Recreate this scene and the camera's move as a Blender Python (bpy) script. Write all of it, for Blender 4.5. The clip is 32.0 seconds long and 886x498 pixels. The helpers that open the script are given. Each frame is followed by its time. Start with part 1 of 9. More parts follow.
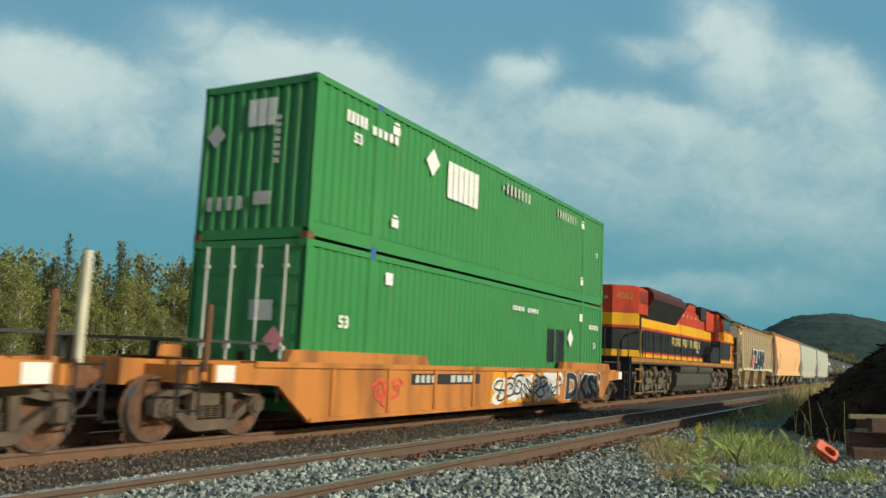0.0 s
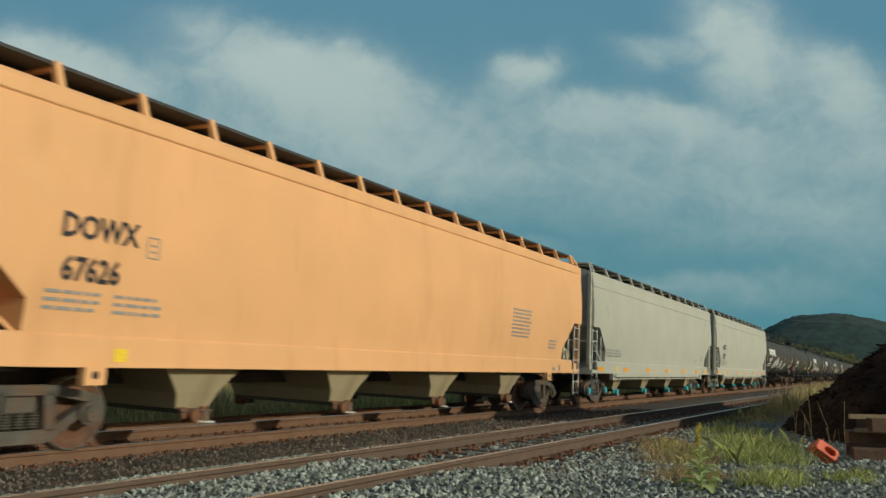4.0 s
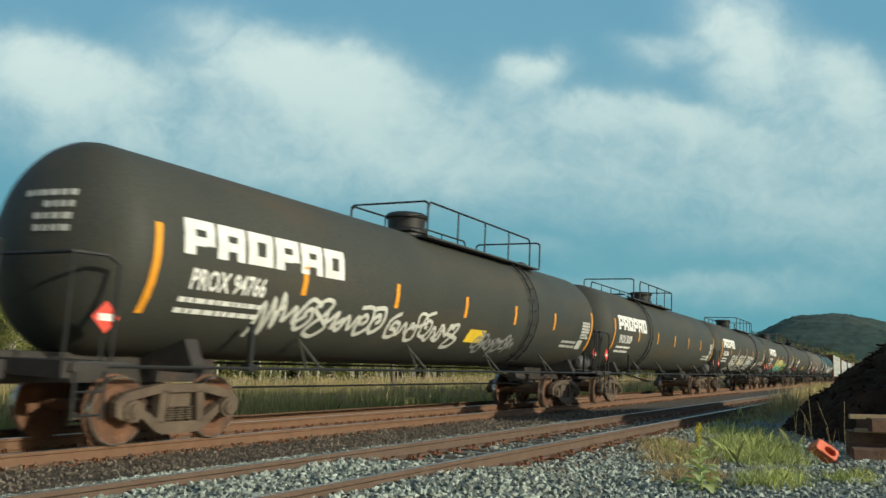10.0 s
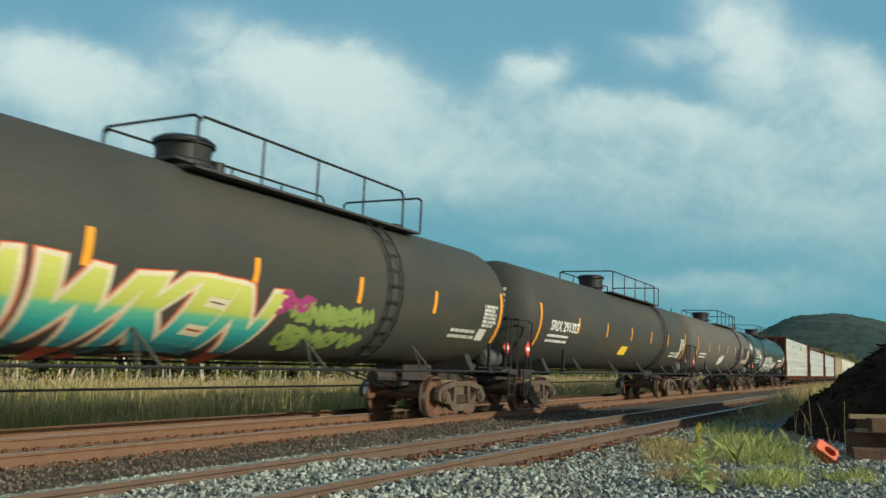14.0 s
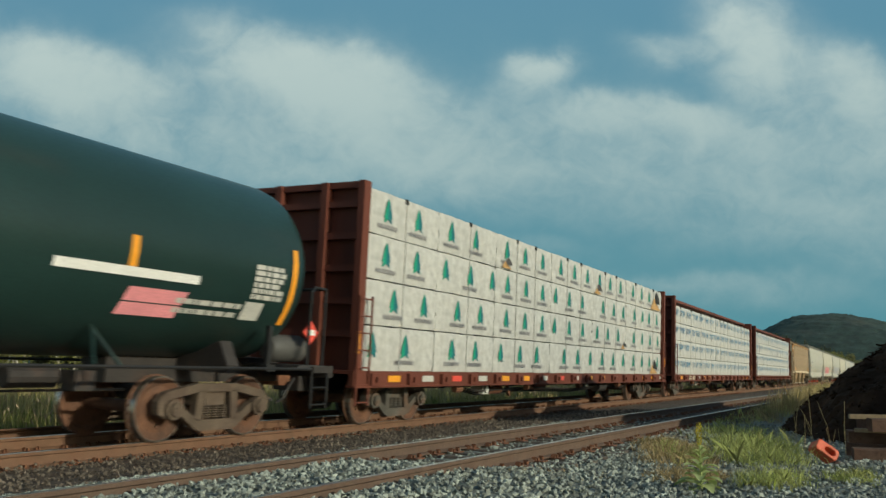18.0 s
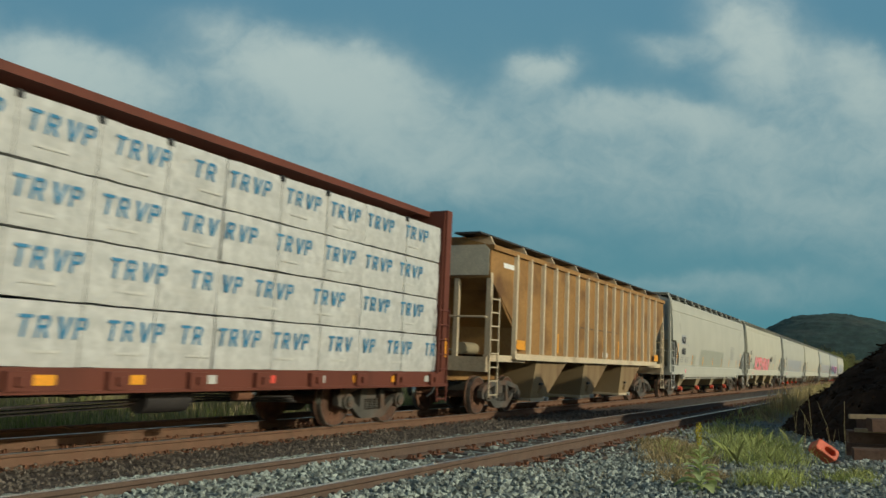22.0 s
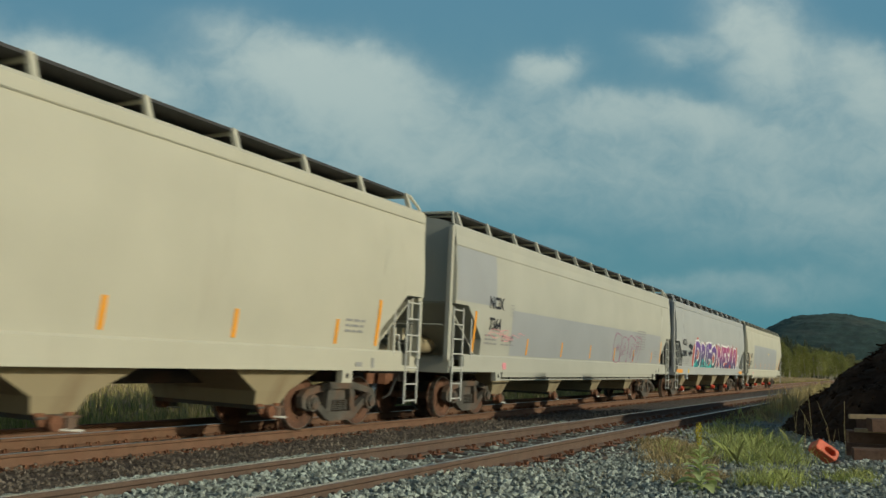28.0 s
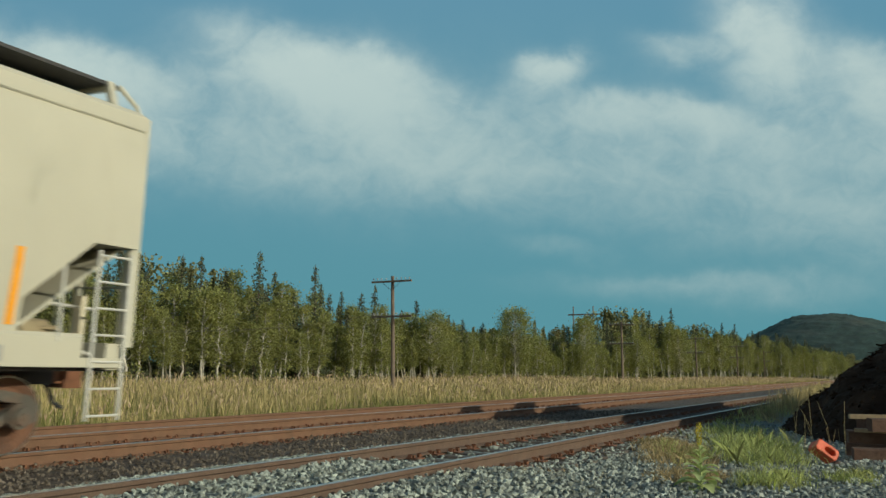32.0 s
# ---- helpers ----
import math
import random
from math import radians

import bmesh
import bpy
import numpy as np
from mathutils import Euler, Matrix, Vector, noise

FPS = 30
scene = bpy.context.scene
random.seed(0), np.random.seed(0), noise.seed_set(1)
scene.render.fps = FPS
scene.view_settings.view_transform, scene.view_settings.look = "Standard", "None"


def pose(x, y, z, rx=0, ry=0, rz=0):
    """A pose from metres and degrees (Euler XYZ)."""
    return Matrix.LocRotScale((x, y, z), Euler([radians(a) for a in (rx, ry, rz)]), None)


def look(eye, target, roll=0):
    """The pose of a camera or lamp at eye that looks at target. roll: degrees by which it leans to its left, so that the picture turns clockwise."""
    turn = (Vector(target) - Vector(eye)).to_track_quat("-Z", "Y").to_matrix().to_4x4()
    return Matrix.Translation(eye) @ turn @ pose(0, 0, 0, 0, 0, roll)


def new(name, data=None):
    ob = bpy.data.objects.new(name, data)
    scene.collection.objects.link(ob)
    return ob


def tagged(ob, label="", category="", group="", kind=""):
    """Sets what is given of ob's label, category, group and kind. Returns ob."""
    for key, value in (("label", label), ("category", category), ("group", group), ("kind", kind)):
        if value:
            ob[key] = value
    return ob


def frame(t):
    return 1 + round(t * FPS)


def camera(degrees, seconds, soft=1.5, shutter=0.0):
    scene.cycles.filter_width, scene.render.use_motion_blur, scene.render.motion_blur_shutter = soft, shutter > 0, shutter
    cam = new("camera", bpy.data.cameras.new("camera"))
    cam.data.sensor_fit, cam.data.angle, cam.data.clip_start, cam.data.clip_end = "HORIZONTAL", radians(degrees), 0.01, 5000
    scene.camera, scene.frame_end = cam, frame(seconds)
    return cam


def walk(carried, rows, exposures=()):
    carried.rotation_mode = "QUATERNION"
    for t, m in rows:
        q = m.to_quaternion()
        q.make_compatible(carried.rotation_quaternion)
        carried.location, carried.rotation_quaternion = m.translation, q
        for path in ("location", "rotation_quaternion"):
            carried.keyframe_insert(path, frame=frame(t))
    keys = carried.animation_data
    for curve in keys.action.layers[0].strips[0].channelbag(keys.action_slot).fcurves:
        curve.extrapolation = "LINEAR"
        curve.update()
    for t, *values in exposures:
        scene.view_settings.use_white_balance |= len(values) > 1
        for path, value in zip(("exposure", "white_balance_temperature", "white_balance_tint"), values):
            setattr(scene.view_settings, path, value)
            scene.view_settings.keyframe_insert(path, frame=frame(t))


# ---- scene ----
# The place: a straight main line passed by a freight train, a siding before it, a gravel yard, a strip of
# tall grass with telegraph poles and a mixed wood behind. x runs along the track, y across it, away from the camera.
SECONDS = 32.0
EXPOSURES = [(0, 0.1, 6500, 1), (1, 0.05, 6500, 1), (1.6, 0.10, 6500, 1), (2.4, 0.0, 6500, 1), (3, -0.15, 6500, 1), (5.5, -0.45, 6500, 1), (7, -0.35, 6500, 1), (8.5, 0.24, 6500, 1), (17, 0.22, 6500, 1), (18.5, -0.35, 6500, 1), (21.5, -0.45, 6500, 1), (23, -0.1, 6500, 1), (24, -0.34, 6500, 1), (24.8, -0.34, 6500, 1), (31, -0.36, 6500, 1), (32, -0.1, 6500, 1)]
EYE = (0.0, 0.0, 0.96)
AIM = Vector((0.86954, 0.47087, 0.14891))
TRACK_Y = 9.93          # centre of the main track
CANT = 2.29             # its lean towards the camera, degrees
SPEED = 17.15           # metres a second
cam = camera(56.6, SECONDS, soft=1.5, shutter=0.16)
walk(cam, [(0, look(EYE, Vector(EYE) + AIM * 10, 0.5)), (SECONDS, look(EYE, Vector(EYE) + AIM * 10, 0.5))],
     exposures=EXPOSURES)

# ---- world and sun ----
SUN_TRAVEL = Vector((0.1035, 0.953, -0.2845))
world = bpy.data.worlds.new("sky")
scene.world = world
world.use_nodes = True
wn = world.node_tree.nodes
sky = wn.new("ShaderNodeTexSky")
sky.sky_type, sky.sun_disc = "NISHITA", False
sky.sun_elevation, sky.sun_rotation = radians(16.5), math.atan2(-0.1035, -0.953)
sky.air_density, sky.dust_density = 1.0, 0.6
wn["Background"].inputs["Strength"].default_value = 0.115
world.node_tree.links.new(sky.outputs[0], wn["Background"].inputs["Color"])
sun = new("sun", bpy.data.lights.new("sun", "SUN"))
sun.data.energy, sun.data.angle, sun.data.color = 3.5, radians(0.53), (1.0, 0.90, 0.74)
sun.matrix_world = look((0, 0, 50), Vector((0, 0, 50)) + SUN_TRAVEL)


# ---- mesh building ----
class Build:
    """Collects points and faces of one mesh."""

    def __init__(self):
        self.v, self.f = [], []

    def add(self, verts, faces):
        n = len(self.v)
        self.v.extend(verts)
        self.f.extend([tuple(i + n for i in f) for f in faces])
        return self

    def box(self, x0, x1, y0, y1, z0, z1):
        v = [(x, y, z) for z in (z0, z1) for y in (y0, y1) for x in (x0, x1)]
        return self.add(v, [(0, 2, 3, 1), (4, 5, 7, 6), (0, 1, 5, 4), (2, 6, 7, 3), (0, 4, 6, 2), (1, 3, 7, 5)])

    def cbox(self, x0, x1, y0, y1, z0, z1, c):
        """A box with its long edges along x chamfered by c."""
        p = [(y0 + c, z0), (y1 - c, z0), (y1, z0 + c), (y1, z1 - c), (y1 - c, z1), (y0 + c, z1), (y0, z1 - c), (y0, z0 + c)]
        return self.prism(p, "x", x0, x1)

    def prism(self, poly, axis, a, b):
        """poly: (y, z) along x, (x, z) along y, (x, y) along z; counter-clockwise or not, both close."""
        n = len(poly)

        def at(p, s):
            return {"x": (s, p[0], p[1]), "y": (p[0], s, p[1]), "z": (p[0], p[1], s)}[axis]

        area = sum(poly[i][0] * poly[(i + 1) % n][1] - poly[(i + 1) % n][0] * poly[i][1] for i in range(n))
        flip = (area > 0) != (axis != "y")
        v = [at(p, a) for p in poly] + [at(p, b) for p in poly]
        f = [tuple(range(n))[::-1], tuple(range(n, 2 * n))] + [(i, (i + 1) % n, n + (i + 1) % n, n + i) for i in range(n)]
        if flip:
            f = [tuple(reversed(q)) for q in f]
        return self.add(v, f)

    def cyl(self, p0, p1, r, n=10, r2=None, caps=True):
        p0, p1 = Vector(p0), Vector(p1)
        q = (p1 - p0).to_track_quat("Z", "Y")
        r2 = r if r2 is None else r2
        v = []
        for p, rr in ((p0, r), (p1, r2)):
            for i in range(n):
                a = 2 * math.pi * i / n
                v.append(tuple(p + q @ Vector((rr * math.cos(a), rr * math.sin(a), 0))))
        f = [(i, (i + 1) % n, n + (i + 1) % n, n + i) for i in range(n)]
        if caps:
            f += [tuple(range(n))[::-1], tuple(range(n, 2 * n))]
        return self.add(v, f)

    def tube(self, pts, r, n=6):
        """A bent rod through pts, in one piece."""
        pts = [Vector(p) for p in pts]
        steps = [(b - a).normalized() for a, b in zip(pts, pts[1:])]
        q = steps[0].to_track_quat("Z", "Y")
        last, v, m = steps[0], [], len(pts)
        for i, p in enumerate(pts):
            d = steps[min(i, m - 2)] if i in (0, m - 1) else (steps[i - 1] + steps[i])
            d = d.normalized() if d.length > 1e-6 else steps[i - 1]
            q = last.rotation_difference(d) @ q
            last = d
            # a mitre keeps the rod's thickness at a bend
            wide = r / max(0.6, d.dot(steps[min(i, m - 2)]))
            v += [tuple(p + q @ Vector((wide * math.cos(2 * math.pi * k / n), wide * math.sin(2 * math.pi * k / n), 0))) for k in range(n)]
        f = [(i * n + k, i * n + (k + 1) % n, (i + 1) * n + (k + 1) % n, (i + 1) * n + k) for i in range(m - 1) for k in range(n)]
        return self.add(v, f + [tuple(range(n))[::-1], tuple((m - 1) * n + k for k in range(n))])

    def revolve(self, prof, n=24, centre=(0, 0, 0), axis="y"):
        """prof: (radius, along) points, turned round the axis; closed where the radius is 0."""
        v, f = [], []
        m = len(prof)
        cx, cy, cz = centre
        for i in range(n):
            a = 2 * math.pi * i / n
            c, s = math.cos(a), math.sin(a)
            for r, h in prof:
                v.append({"y": (cx + r * c, cy + h, cz + r * s), "z": (cx + r * c, cy + r * s, cz + h), "x": (cx + h, cy + r * c, cz + r * s)}[axis])
        for i in range(n):
            j = (i + 1) % n
            for k in range(m - 1):
                q = (i * m + k, i * m + k + 1, j * m + k + 1, j * m + k)
                f.append(q if axis == "y" else q[::-1])
        return self.add(v, f)

    def quad(self, a, b, c, d):
        return self.add([a, b, c, d], [(0, 1, 2, 3)])

    def mesh(self, name, mat=None, smooth=None, bevel=0.0):
        me = bpy.data.meshes.new(name)
        me.from_pydata([tuple(p) for p in self.v], [], self.f)
        if bevel:
            bm = bmesh.new()
            bm.from_mesh(me)
            bmesh.ops.remove_doubles(bm, verts=bm.verts, dist=1e-5)
            bmesh.ops.bevel(bm, geom=[e for e in bm.edges if e.is_manifold and e.calc_face_angle(0) > 0.6], offset=bevel, segments=1, affect="EDGES")
            bm.to_mesh(me)
            bm.free()
        if smooth is not None:
            me.shade_smooth()
            me.set_sharp_from_angle(angle=radians(smooth))
        me.update()
        if mat:
            me.materials.append(mat)
        return me


MESHES = {}


def part(name, build, material, parent, label="", at=None, key=None, smooth=None, bevel=0.0, kind=""):
    """One mesh object under a thing or a part. With a key the mesh is made once and shared; build may then be a function."""
    me = MESHES.get(key) if key else None
    if me is None:
        b = build() if callable(build) else build
        me = b.mesh(name, material, smooth, bevel)
        if key:
            MESHES[key] = me
    ob = new(name, me)
    if material and me.materials[0] is not material:
        ob.material_slots[0].link = "OBJECT"
        ob.material_slots[0].material = material
    ob.parent = parent
    if at is not None:
        ob.matrix_basis = at if isinstance(at, Matrix) else Matrix.Translation(at)
    return tagged(ob, label, "", "", kind)


def thing(name, label, category, m=None, group="", kind=""):
    ob = new(name)
    ob.empty_display_size = 0.2
    if m is not None:
        ob.matrix_basis = m
    return tagged(ob, label, category, group, kind)


def solid(name, build, material, label, category, m=None, group="", kind="", smooth=None, bevel=0.0):
    """A thing of one mesh."""
    ob = new(name, build.mesh(name, material, smooth, bevel))
    if m is not None:
        ob.matrix_basis = m
    return tagged(ob, label, category, group, kind)


# ---- materials ----
def material(name, base, rough=0.6, metal=0.0, vary=0.12, scale=3.0, fine=40.0, bump=0.15, dirt=None, dirt_amount=0.35, dirt_scale=(1, 1, 1), dirt_cut=0.5,
             per_object=0.0, per_island=0.0, spec=0.4, coat=0.0, streak=0.0, coords="Object"):
    """A worn surface: a base colour that wavers at two scales, dirt in patches or streaks, and a fine relief."""
    mat = bpy.data.materials.new(name)
    mat.use_nodes = True
    t = mat.node_tree
    n, l = t.nodes, t.links
    bsdf = n["Principled BSDF"]
    tc = n.new("ShaderNodeTexCoord")

    def noise_node(s, detail=4, vec=None):
        k = n.new("ShaderNodeTexNoise")
        k.inputs["Scale"].default_value = s
        k.inputs["Detail"].default_value = detail
        l.new(vec or tc.outputs[coords], k.inputs["Vector"])
        return k.outputs["Fac"]

    def mix(fac, a, b, blend="MIX"):
        k = n.new("ShaderNodeMix")
        k.data_type, k.blend_type = "RGBA", blend
        for sock, val in ((k.inputs[0], fac), (k.inputs[6], a), (k.inputs[7], b)):
            if isinstance(val, (int, float)):
                sock.default_value = val
            elif isinstance(val, tuple):
                sock.default_value = (*val, 1)
            else:
                l.new(val, sock)
        return k.outputs[2]

    def ramp(fac, lo, hi):
        k = n.new("ShaderNodeMapRange")
        k.inputs["From Min"].default_value, k.inputs["From Max"].default_value = lo, hi
        l.new(fac, k.inputs["Value"])
        return k.outputs["Result"]

    big, small = noise_node(scale), noise_node(fine, 6)
    col = mix(ramp(big, 0.3, 0.7), tuple(c * (1 - vary) for c in base), tuple(min(1, c * (1 + vary)) for c in base))
    col = mix(ramp(small, 0.35, 0.75), col, tuple(c * 0.72 for c in base))if vary > 0.05 else col
    if per_object:
        oi = n.new("ShaderNodeObjectInfo")
        col = mix(ramp(oi.outputs["Random"], 0, 1), col, mix(per_object, col, (0.5 * base[0], 0.5 * base[1], 0.5 * base[2])))
    if per_island:
        ge = n.new("ShaderNodeNewGeometry")
        hsv = n.new("ShaderNodeHueSaturation")
        l.new(col, hsv.inputs["Color"])
        mr = n.new("ShaderNodeMapRange")
        mr.inputs["To Min"].default_value, mr.inputs["To Max"].default_value = 1 - per_island, 1 + per_island
        l.new(ge.outputs["Random Per Island"], mr.inputs["Value"])
        l.new(mr.outputs["Result"], hsv.inputs["Value"])
        col = hsv.outputs["Color"]
    if dirt:
        mp = n.new("ShaderNodeMapping")
        mp.inputs["Scale"].default_value = dirt_scale
        l.new(tc.outputs[coords], mp.inputs["Vector"])
        d = noise_node(1.0, 8, mp.outputs["Vector"])
        fac = ramp(d, dirt_cut, dirt_cut + 0.22)
        mul = n.new("ShaderNodeMath")
        mul.operation = "MULTIPLY"
        mul.inputs[1].default_value = dirt_amount
        l.new(fac, mul.inputs[0])
        col = mix(mul.outputs[0], col, dirt)
    l.new(col, bsdf.inputs["Base Color"])
    rr = n.new("ShaderNodeMapRange")
    rr.inputs["To Min"].default_value, rr.inputs["To Max"].default_value = max(0.02, rough - 0.12), min(1, rough + 0.12)
    l.new(small, rr.inputs["Value"])
    l.new(rr.outputs["Result"], bsdf.inputs["Roughness"])
    bsdf.inputs["Metallic"].default_value = metal
    bsdf.inputs["Specular IOR Level"].default_value = spec
    if coat:
        bsdf.inputs["Coat Weight"].default_value = coat
    if bump:
        bp = n.new("ShaderNodeBump")
        bp.inputs["Strength"].default_value = bump
        bp.inputs["Distance"].default_value = 0.02
        l.new(small, bp.inputs["Height"])
        l.new(bp.outputs["Normal"], bsdf.inputs["Normal"])
    return mat


def paint(name, base, rough=0.6, rust=(0.16, 0.07, 0.03), amount=0.25, cut=0.58, vertical=True, vary=0.05):
    """Vehicle paint with road grime that runs down."""
    return material(name, base, rough, 0, vary, 0.7, 25, 0.04, rust, amount, (1.6, 1.6, 0.35) if vertical else (1, 1, 1), cut, spec=0.18)

RAIL_RUST = material("rail_rust", (0.125, 0.084, 0.060), 0.85, 0.05, 0.2, 6, 80, 0.25, (0.09, 0.05, 0.033), 0.6, (3, 3, 3))
MAIN_RAIL = material("main_rail_rust", (0.175, 0.098, 0.058), 0.85, 0.05, 0.2, 6, 80, 0.25, (0.15, 0.07, 0.04), 0.6, (3, 3, 3))
RAIL_TOP = material("rail_top", (0.66, 0.65, 0.64), 0.34, 0.9, 0.15, 4, 60, 0.05)
TIE_WOOD = material("tie_wood", (0.12, 0.10, 0.08), 0.85, 0, 0.3, 4, 60, 0.5, (0.20, 0.16, 0.11), 0.6, (1, 10, 10), per_object=0.5)
RUST_PLATE = material("rust_plate", (0.19, 0.085, 0.045), 0.85, 0.1, 0.3, 8, 60, 0.3)
GRAVEL = material("gravel", (0.285, 0.315, 0.272), 0.9, 0, 0.3, 2.5, 30, 0.6, (0.13, 0.10, 0.06), 0.6, (0.5, 0.5, 0.5), 0.55, per_island=0.6)
GRAVEL_BROWN = material("gravel_brown", (0.140, 0.116, 0.088), 0.9, 0, 0.3, 2.5, 30, 0.6, (0.055, 0.043, 0.033), 0.7, (0.7, 0.7, 0.7), 0.46, per_island=0.65)
TRUCK_IRON = material("truck_iron", (0.130, 0.098, 0.070), 0.8, 0.15, 0.3, 3, 40, 0.25, (0.07, 0.045, 0.035), 0.7, (2, 2, 2), 0.48)
TRUCK_GREY = material("truck_grey", (0.105, 0.098, 0.082), 0.8, 0.15, 0.3, 3, 40, 0.25, (0.17, 0.08, 0.04), 0.7, (2, 2, 2), 0.48)
WHEEL_RUST = material("wheel_rust", (0.165, 0.082, 0.048), 0.8, 0.15, 0.25, 4, 40, 0.2, (0.05, 0.032, 0.024), 0.75, (3, 3, 3), 0.46)
WHEEL_RIM = material("wheel_rim", (0.5, 0.46, 0.4), 0.3, 0.9, 0.1, 4, 40, 0.05)
DARK_IRON = material("dark_iron", (0.045, 0.04, 0.037), 0.7, 0.2, 0.3, 4, 40, 0.2, (0.12, 0.06, 0.035), 0.5, (2, 2, 2), 0.55)
BLACK = material("black_steel", (0.022, 0.022, 0.022), 0.55, 0.1, 0.2, 3, 40, 0.1)
LETTER_GOLD = material("letter_gold", (0.50, 0.40, 0.15), 0.55, 0, 0.2, 3, 40, 0.02, (0.2, 0.15, 0.06), 0.5, (2, 2, 2), 0.5)
RED_GATE = material("red_gate", (0.75, 0.10, 0.05), 0.6, 0, 0.15, 6, 40, 0.1)
TEAL_GATE = material("teal_gate", (0.08, 0.45, 0.50), 0.6, 0, 0.15, 6, 40, 0.1)
ORANGE_MARK = material("orange_mark", (0.85, 0.36, 0.03), 0.45, 0, 0.1, 4, 40, 0.02)
YELLOW_MARK = material("yellow_mark", (0.90, 0.62, 0.05), 0.5, 0, 0.1, 4, 40, 0.02)
WHITE_MARK = material("white_mark", (0.80, 0.80, 0.76), 0.55, 0, 0.1, 3, 40, 0.02)
PALE_MARK = material("pale_mark", (0.55, 0.55, 0.50), 0.6, 0, 0.15, 3, 40, 0.02)
CHALK_MARK = material("chalk_mark", (0.62, 0.62, 0.56), 0.7, 0, 0.2, 3, 40, 0.02, (0.2, 0.2, 0.18), 0.5, (3, 3, 3), 0.55)
CREAM_MARK = material("cream_mark", (0.66, 0.60, 0.44), 0.6, 0, 0.12, 3, 40, 0.02)
SPRAY_RED = material("spray_red", (0.62, 0.12, 0.06), 0.6, 0, 0.15, 3, 40, 0.02)
BLACK_MARK = material("black_mark", (0.03, 0.03, 0.035), 0.6, 0, 0.1, 3, 40, 0.02)
GREY_MARK = material("grey_mark", (0.30, 0.30, 0.29), 0.6, 0, 0.1, 3, 40, 0.02)
RED_MARK = material("red_mark", (0.75, 0.09, 0.06), 0.5, 0, 0.1, 3, 40, 0.02)
RED_SPRAY = material("red_spray", (0.50, 0.11, 0.09), 0.6, 0, 0.2, 2, 40, 0.02, (0.42, 0.20, 0.12), 0.6, (2, 2, 2), 0.55)
FAINT_MARK = material("faint_chalk_mark", (0.16, 0.16, 0.15), 0.7, 0, 0.2, 3, 40, 0.02)
PINK_MARK = material("pink_mark", (0.85, 0.33, 0.36), 0.5, 0, 0.1, 3, 40, 0.02)
GREEN_MARK = material("green_mark", (0.02, 0.30, 0.19), 0.5, 0, 0.1, 3, 40, 0.02)
BLUE_MARK = material("blue_mark", (0.05, 0.22, 0.38), 0.5, 0, 0.1, 3, 40, 0.02)
NAVY_MARK = material("navy_mark", (0.015, 0.025, 0.05), 0.5, 0, 0.1, 3, 40, 0.02)
PURPLE_MARK = material("purple_mark", (0.16, 0.07, 0.30), 0.5, 0, 0.2, 3, 40, 0.02)
MAGENTA_MARK = material("magenta_mark", (0.35, 0.05, 0.18), 0.5, 0, 0.2, 3, 40, 0.02)
TEAL_MARK = material("teal_mark", (0.05, 0.42, 0.40), 0.5, 0, 0.2, 3, 40, 0.02)
LIME_MARK = material("lime_mark", (0.24, 0.33, 0.09), 0.5, 0, 0.2, 3, 40, 0.02)
PANEL_GREY = material("panel_grey", (0.165, 0.175, 0.165), 0.6, 0, 0.1, 3, 40, 0.02)
PATCH_OLIVE = material("patch_olive_grey", (0.325, 0.33, 0.265), 0.5, 0, 0.025, 1, 8, 0.01)
PATCH_GREY = material("patch_grey", (0.325, 0.335, 0.335), 0.5, 0, 0.04, 1, 30, 0.02)
LOCO_GREY = material("reservoir_grey", (0.085, 0.085, 0.08), 0.6, 0, 0.2, 2, 40, 0.1, (0.10, 0.06, 0.035), 0.4, (2, 2, 2), 0.52)
GRATING = material("grating", (0.06, 0.06, 0.06), 0.7, 0.3, 0.2, 6, 60, 0.3)
WHITE_HOPPER = paint("white_hopper_paint", (0.415, 0.41, 0.345), amount=0.10, cut=0.62)
CREAM_HOPPER = paint("cream_hopper_paint", (0.455, 0.44, 0.35), amount=0.16, cut=0.60)
PALE_HOPPER = paint("pale_grey_hopper_paint", (0.36, 0.37, 0.355), amount=0.10, cut=0.62)
PEACH_HOPPER = paint("peach_hopper_paint", (0.72, 0.40, 0.19), amount=0.15, cut=0.55)
TAN_HOPPER = material("tan_hopper_paint", (0.345, 0.19, 0.066), 0.6, 0, 0.18, 0.5, 25, 0.06, (0.11, 0.055, 0.025), 0.8, (0.9, 0.9, 1.1), 0.48, spec=0.2)
TAN_RIB = material("tan_rib_paint", (0.62, 0.51, 0.34), 0.6, 0, 0.12, 0.8, 25, 0.05, (0.16, 0.08, 0.04), 0.5, (1, 1, 0.5), 0.55)
BAY_TAN = paint("bay_tan", (0.265, 0.19, 0.10), rust=(0.13, 0.06, 0.03), amount=0.75, cut=0.47)
BAY_BEIGE = paint("bay_beige", (0.32, 0.27, 0.17), rust=(0.12, 0.065, 0.035), amount=0.5, cut=0.5)
TANK_BLACK = material("tank_black_paint", (0.052, 0.054, 0.046), 0.66, 0, 0.2, 0.5, 30, 0.03, (0.080, 0.062, 0.038), 0.6, (0.25, 1, 1), 0.48, spec=0.28)
TANK_GREY = material("tank_grey_paint", (0.105, 0.098, 0.086), 0.66, 0, 0.15, 0.5, 30, 0.03, (0.16, 0.09, 0.05), 0.4, (0.25, 1, 1), 0.54, spec=0.28)
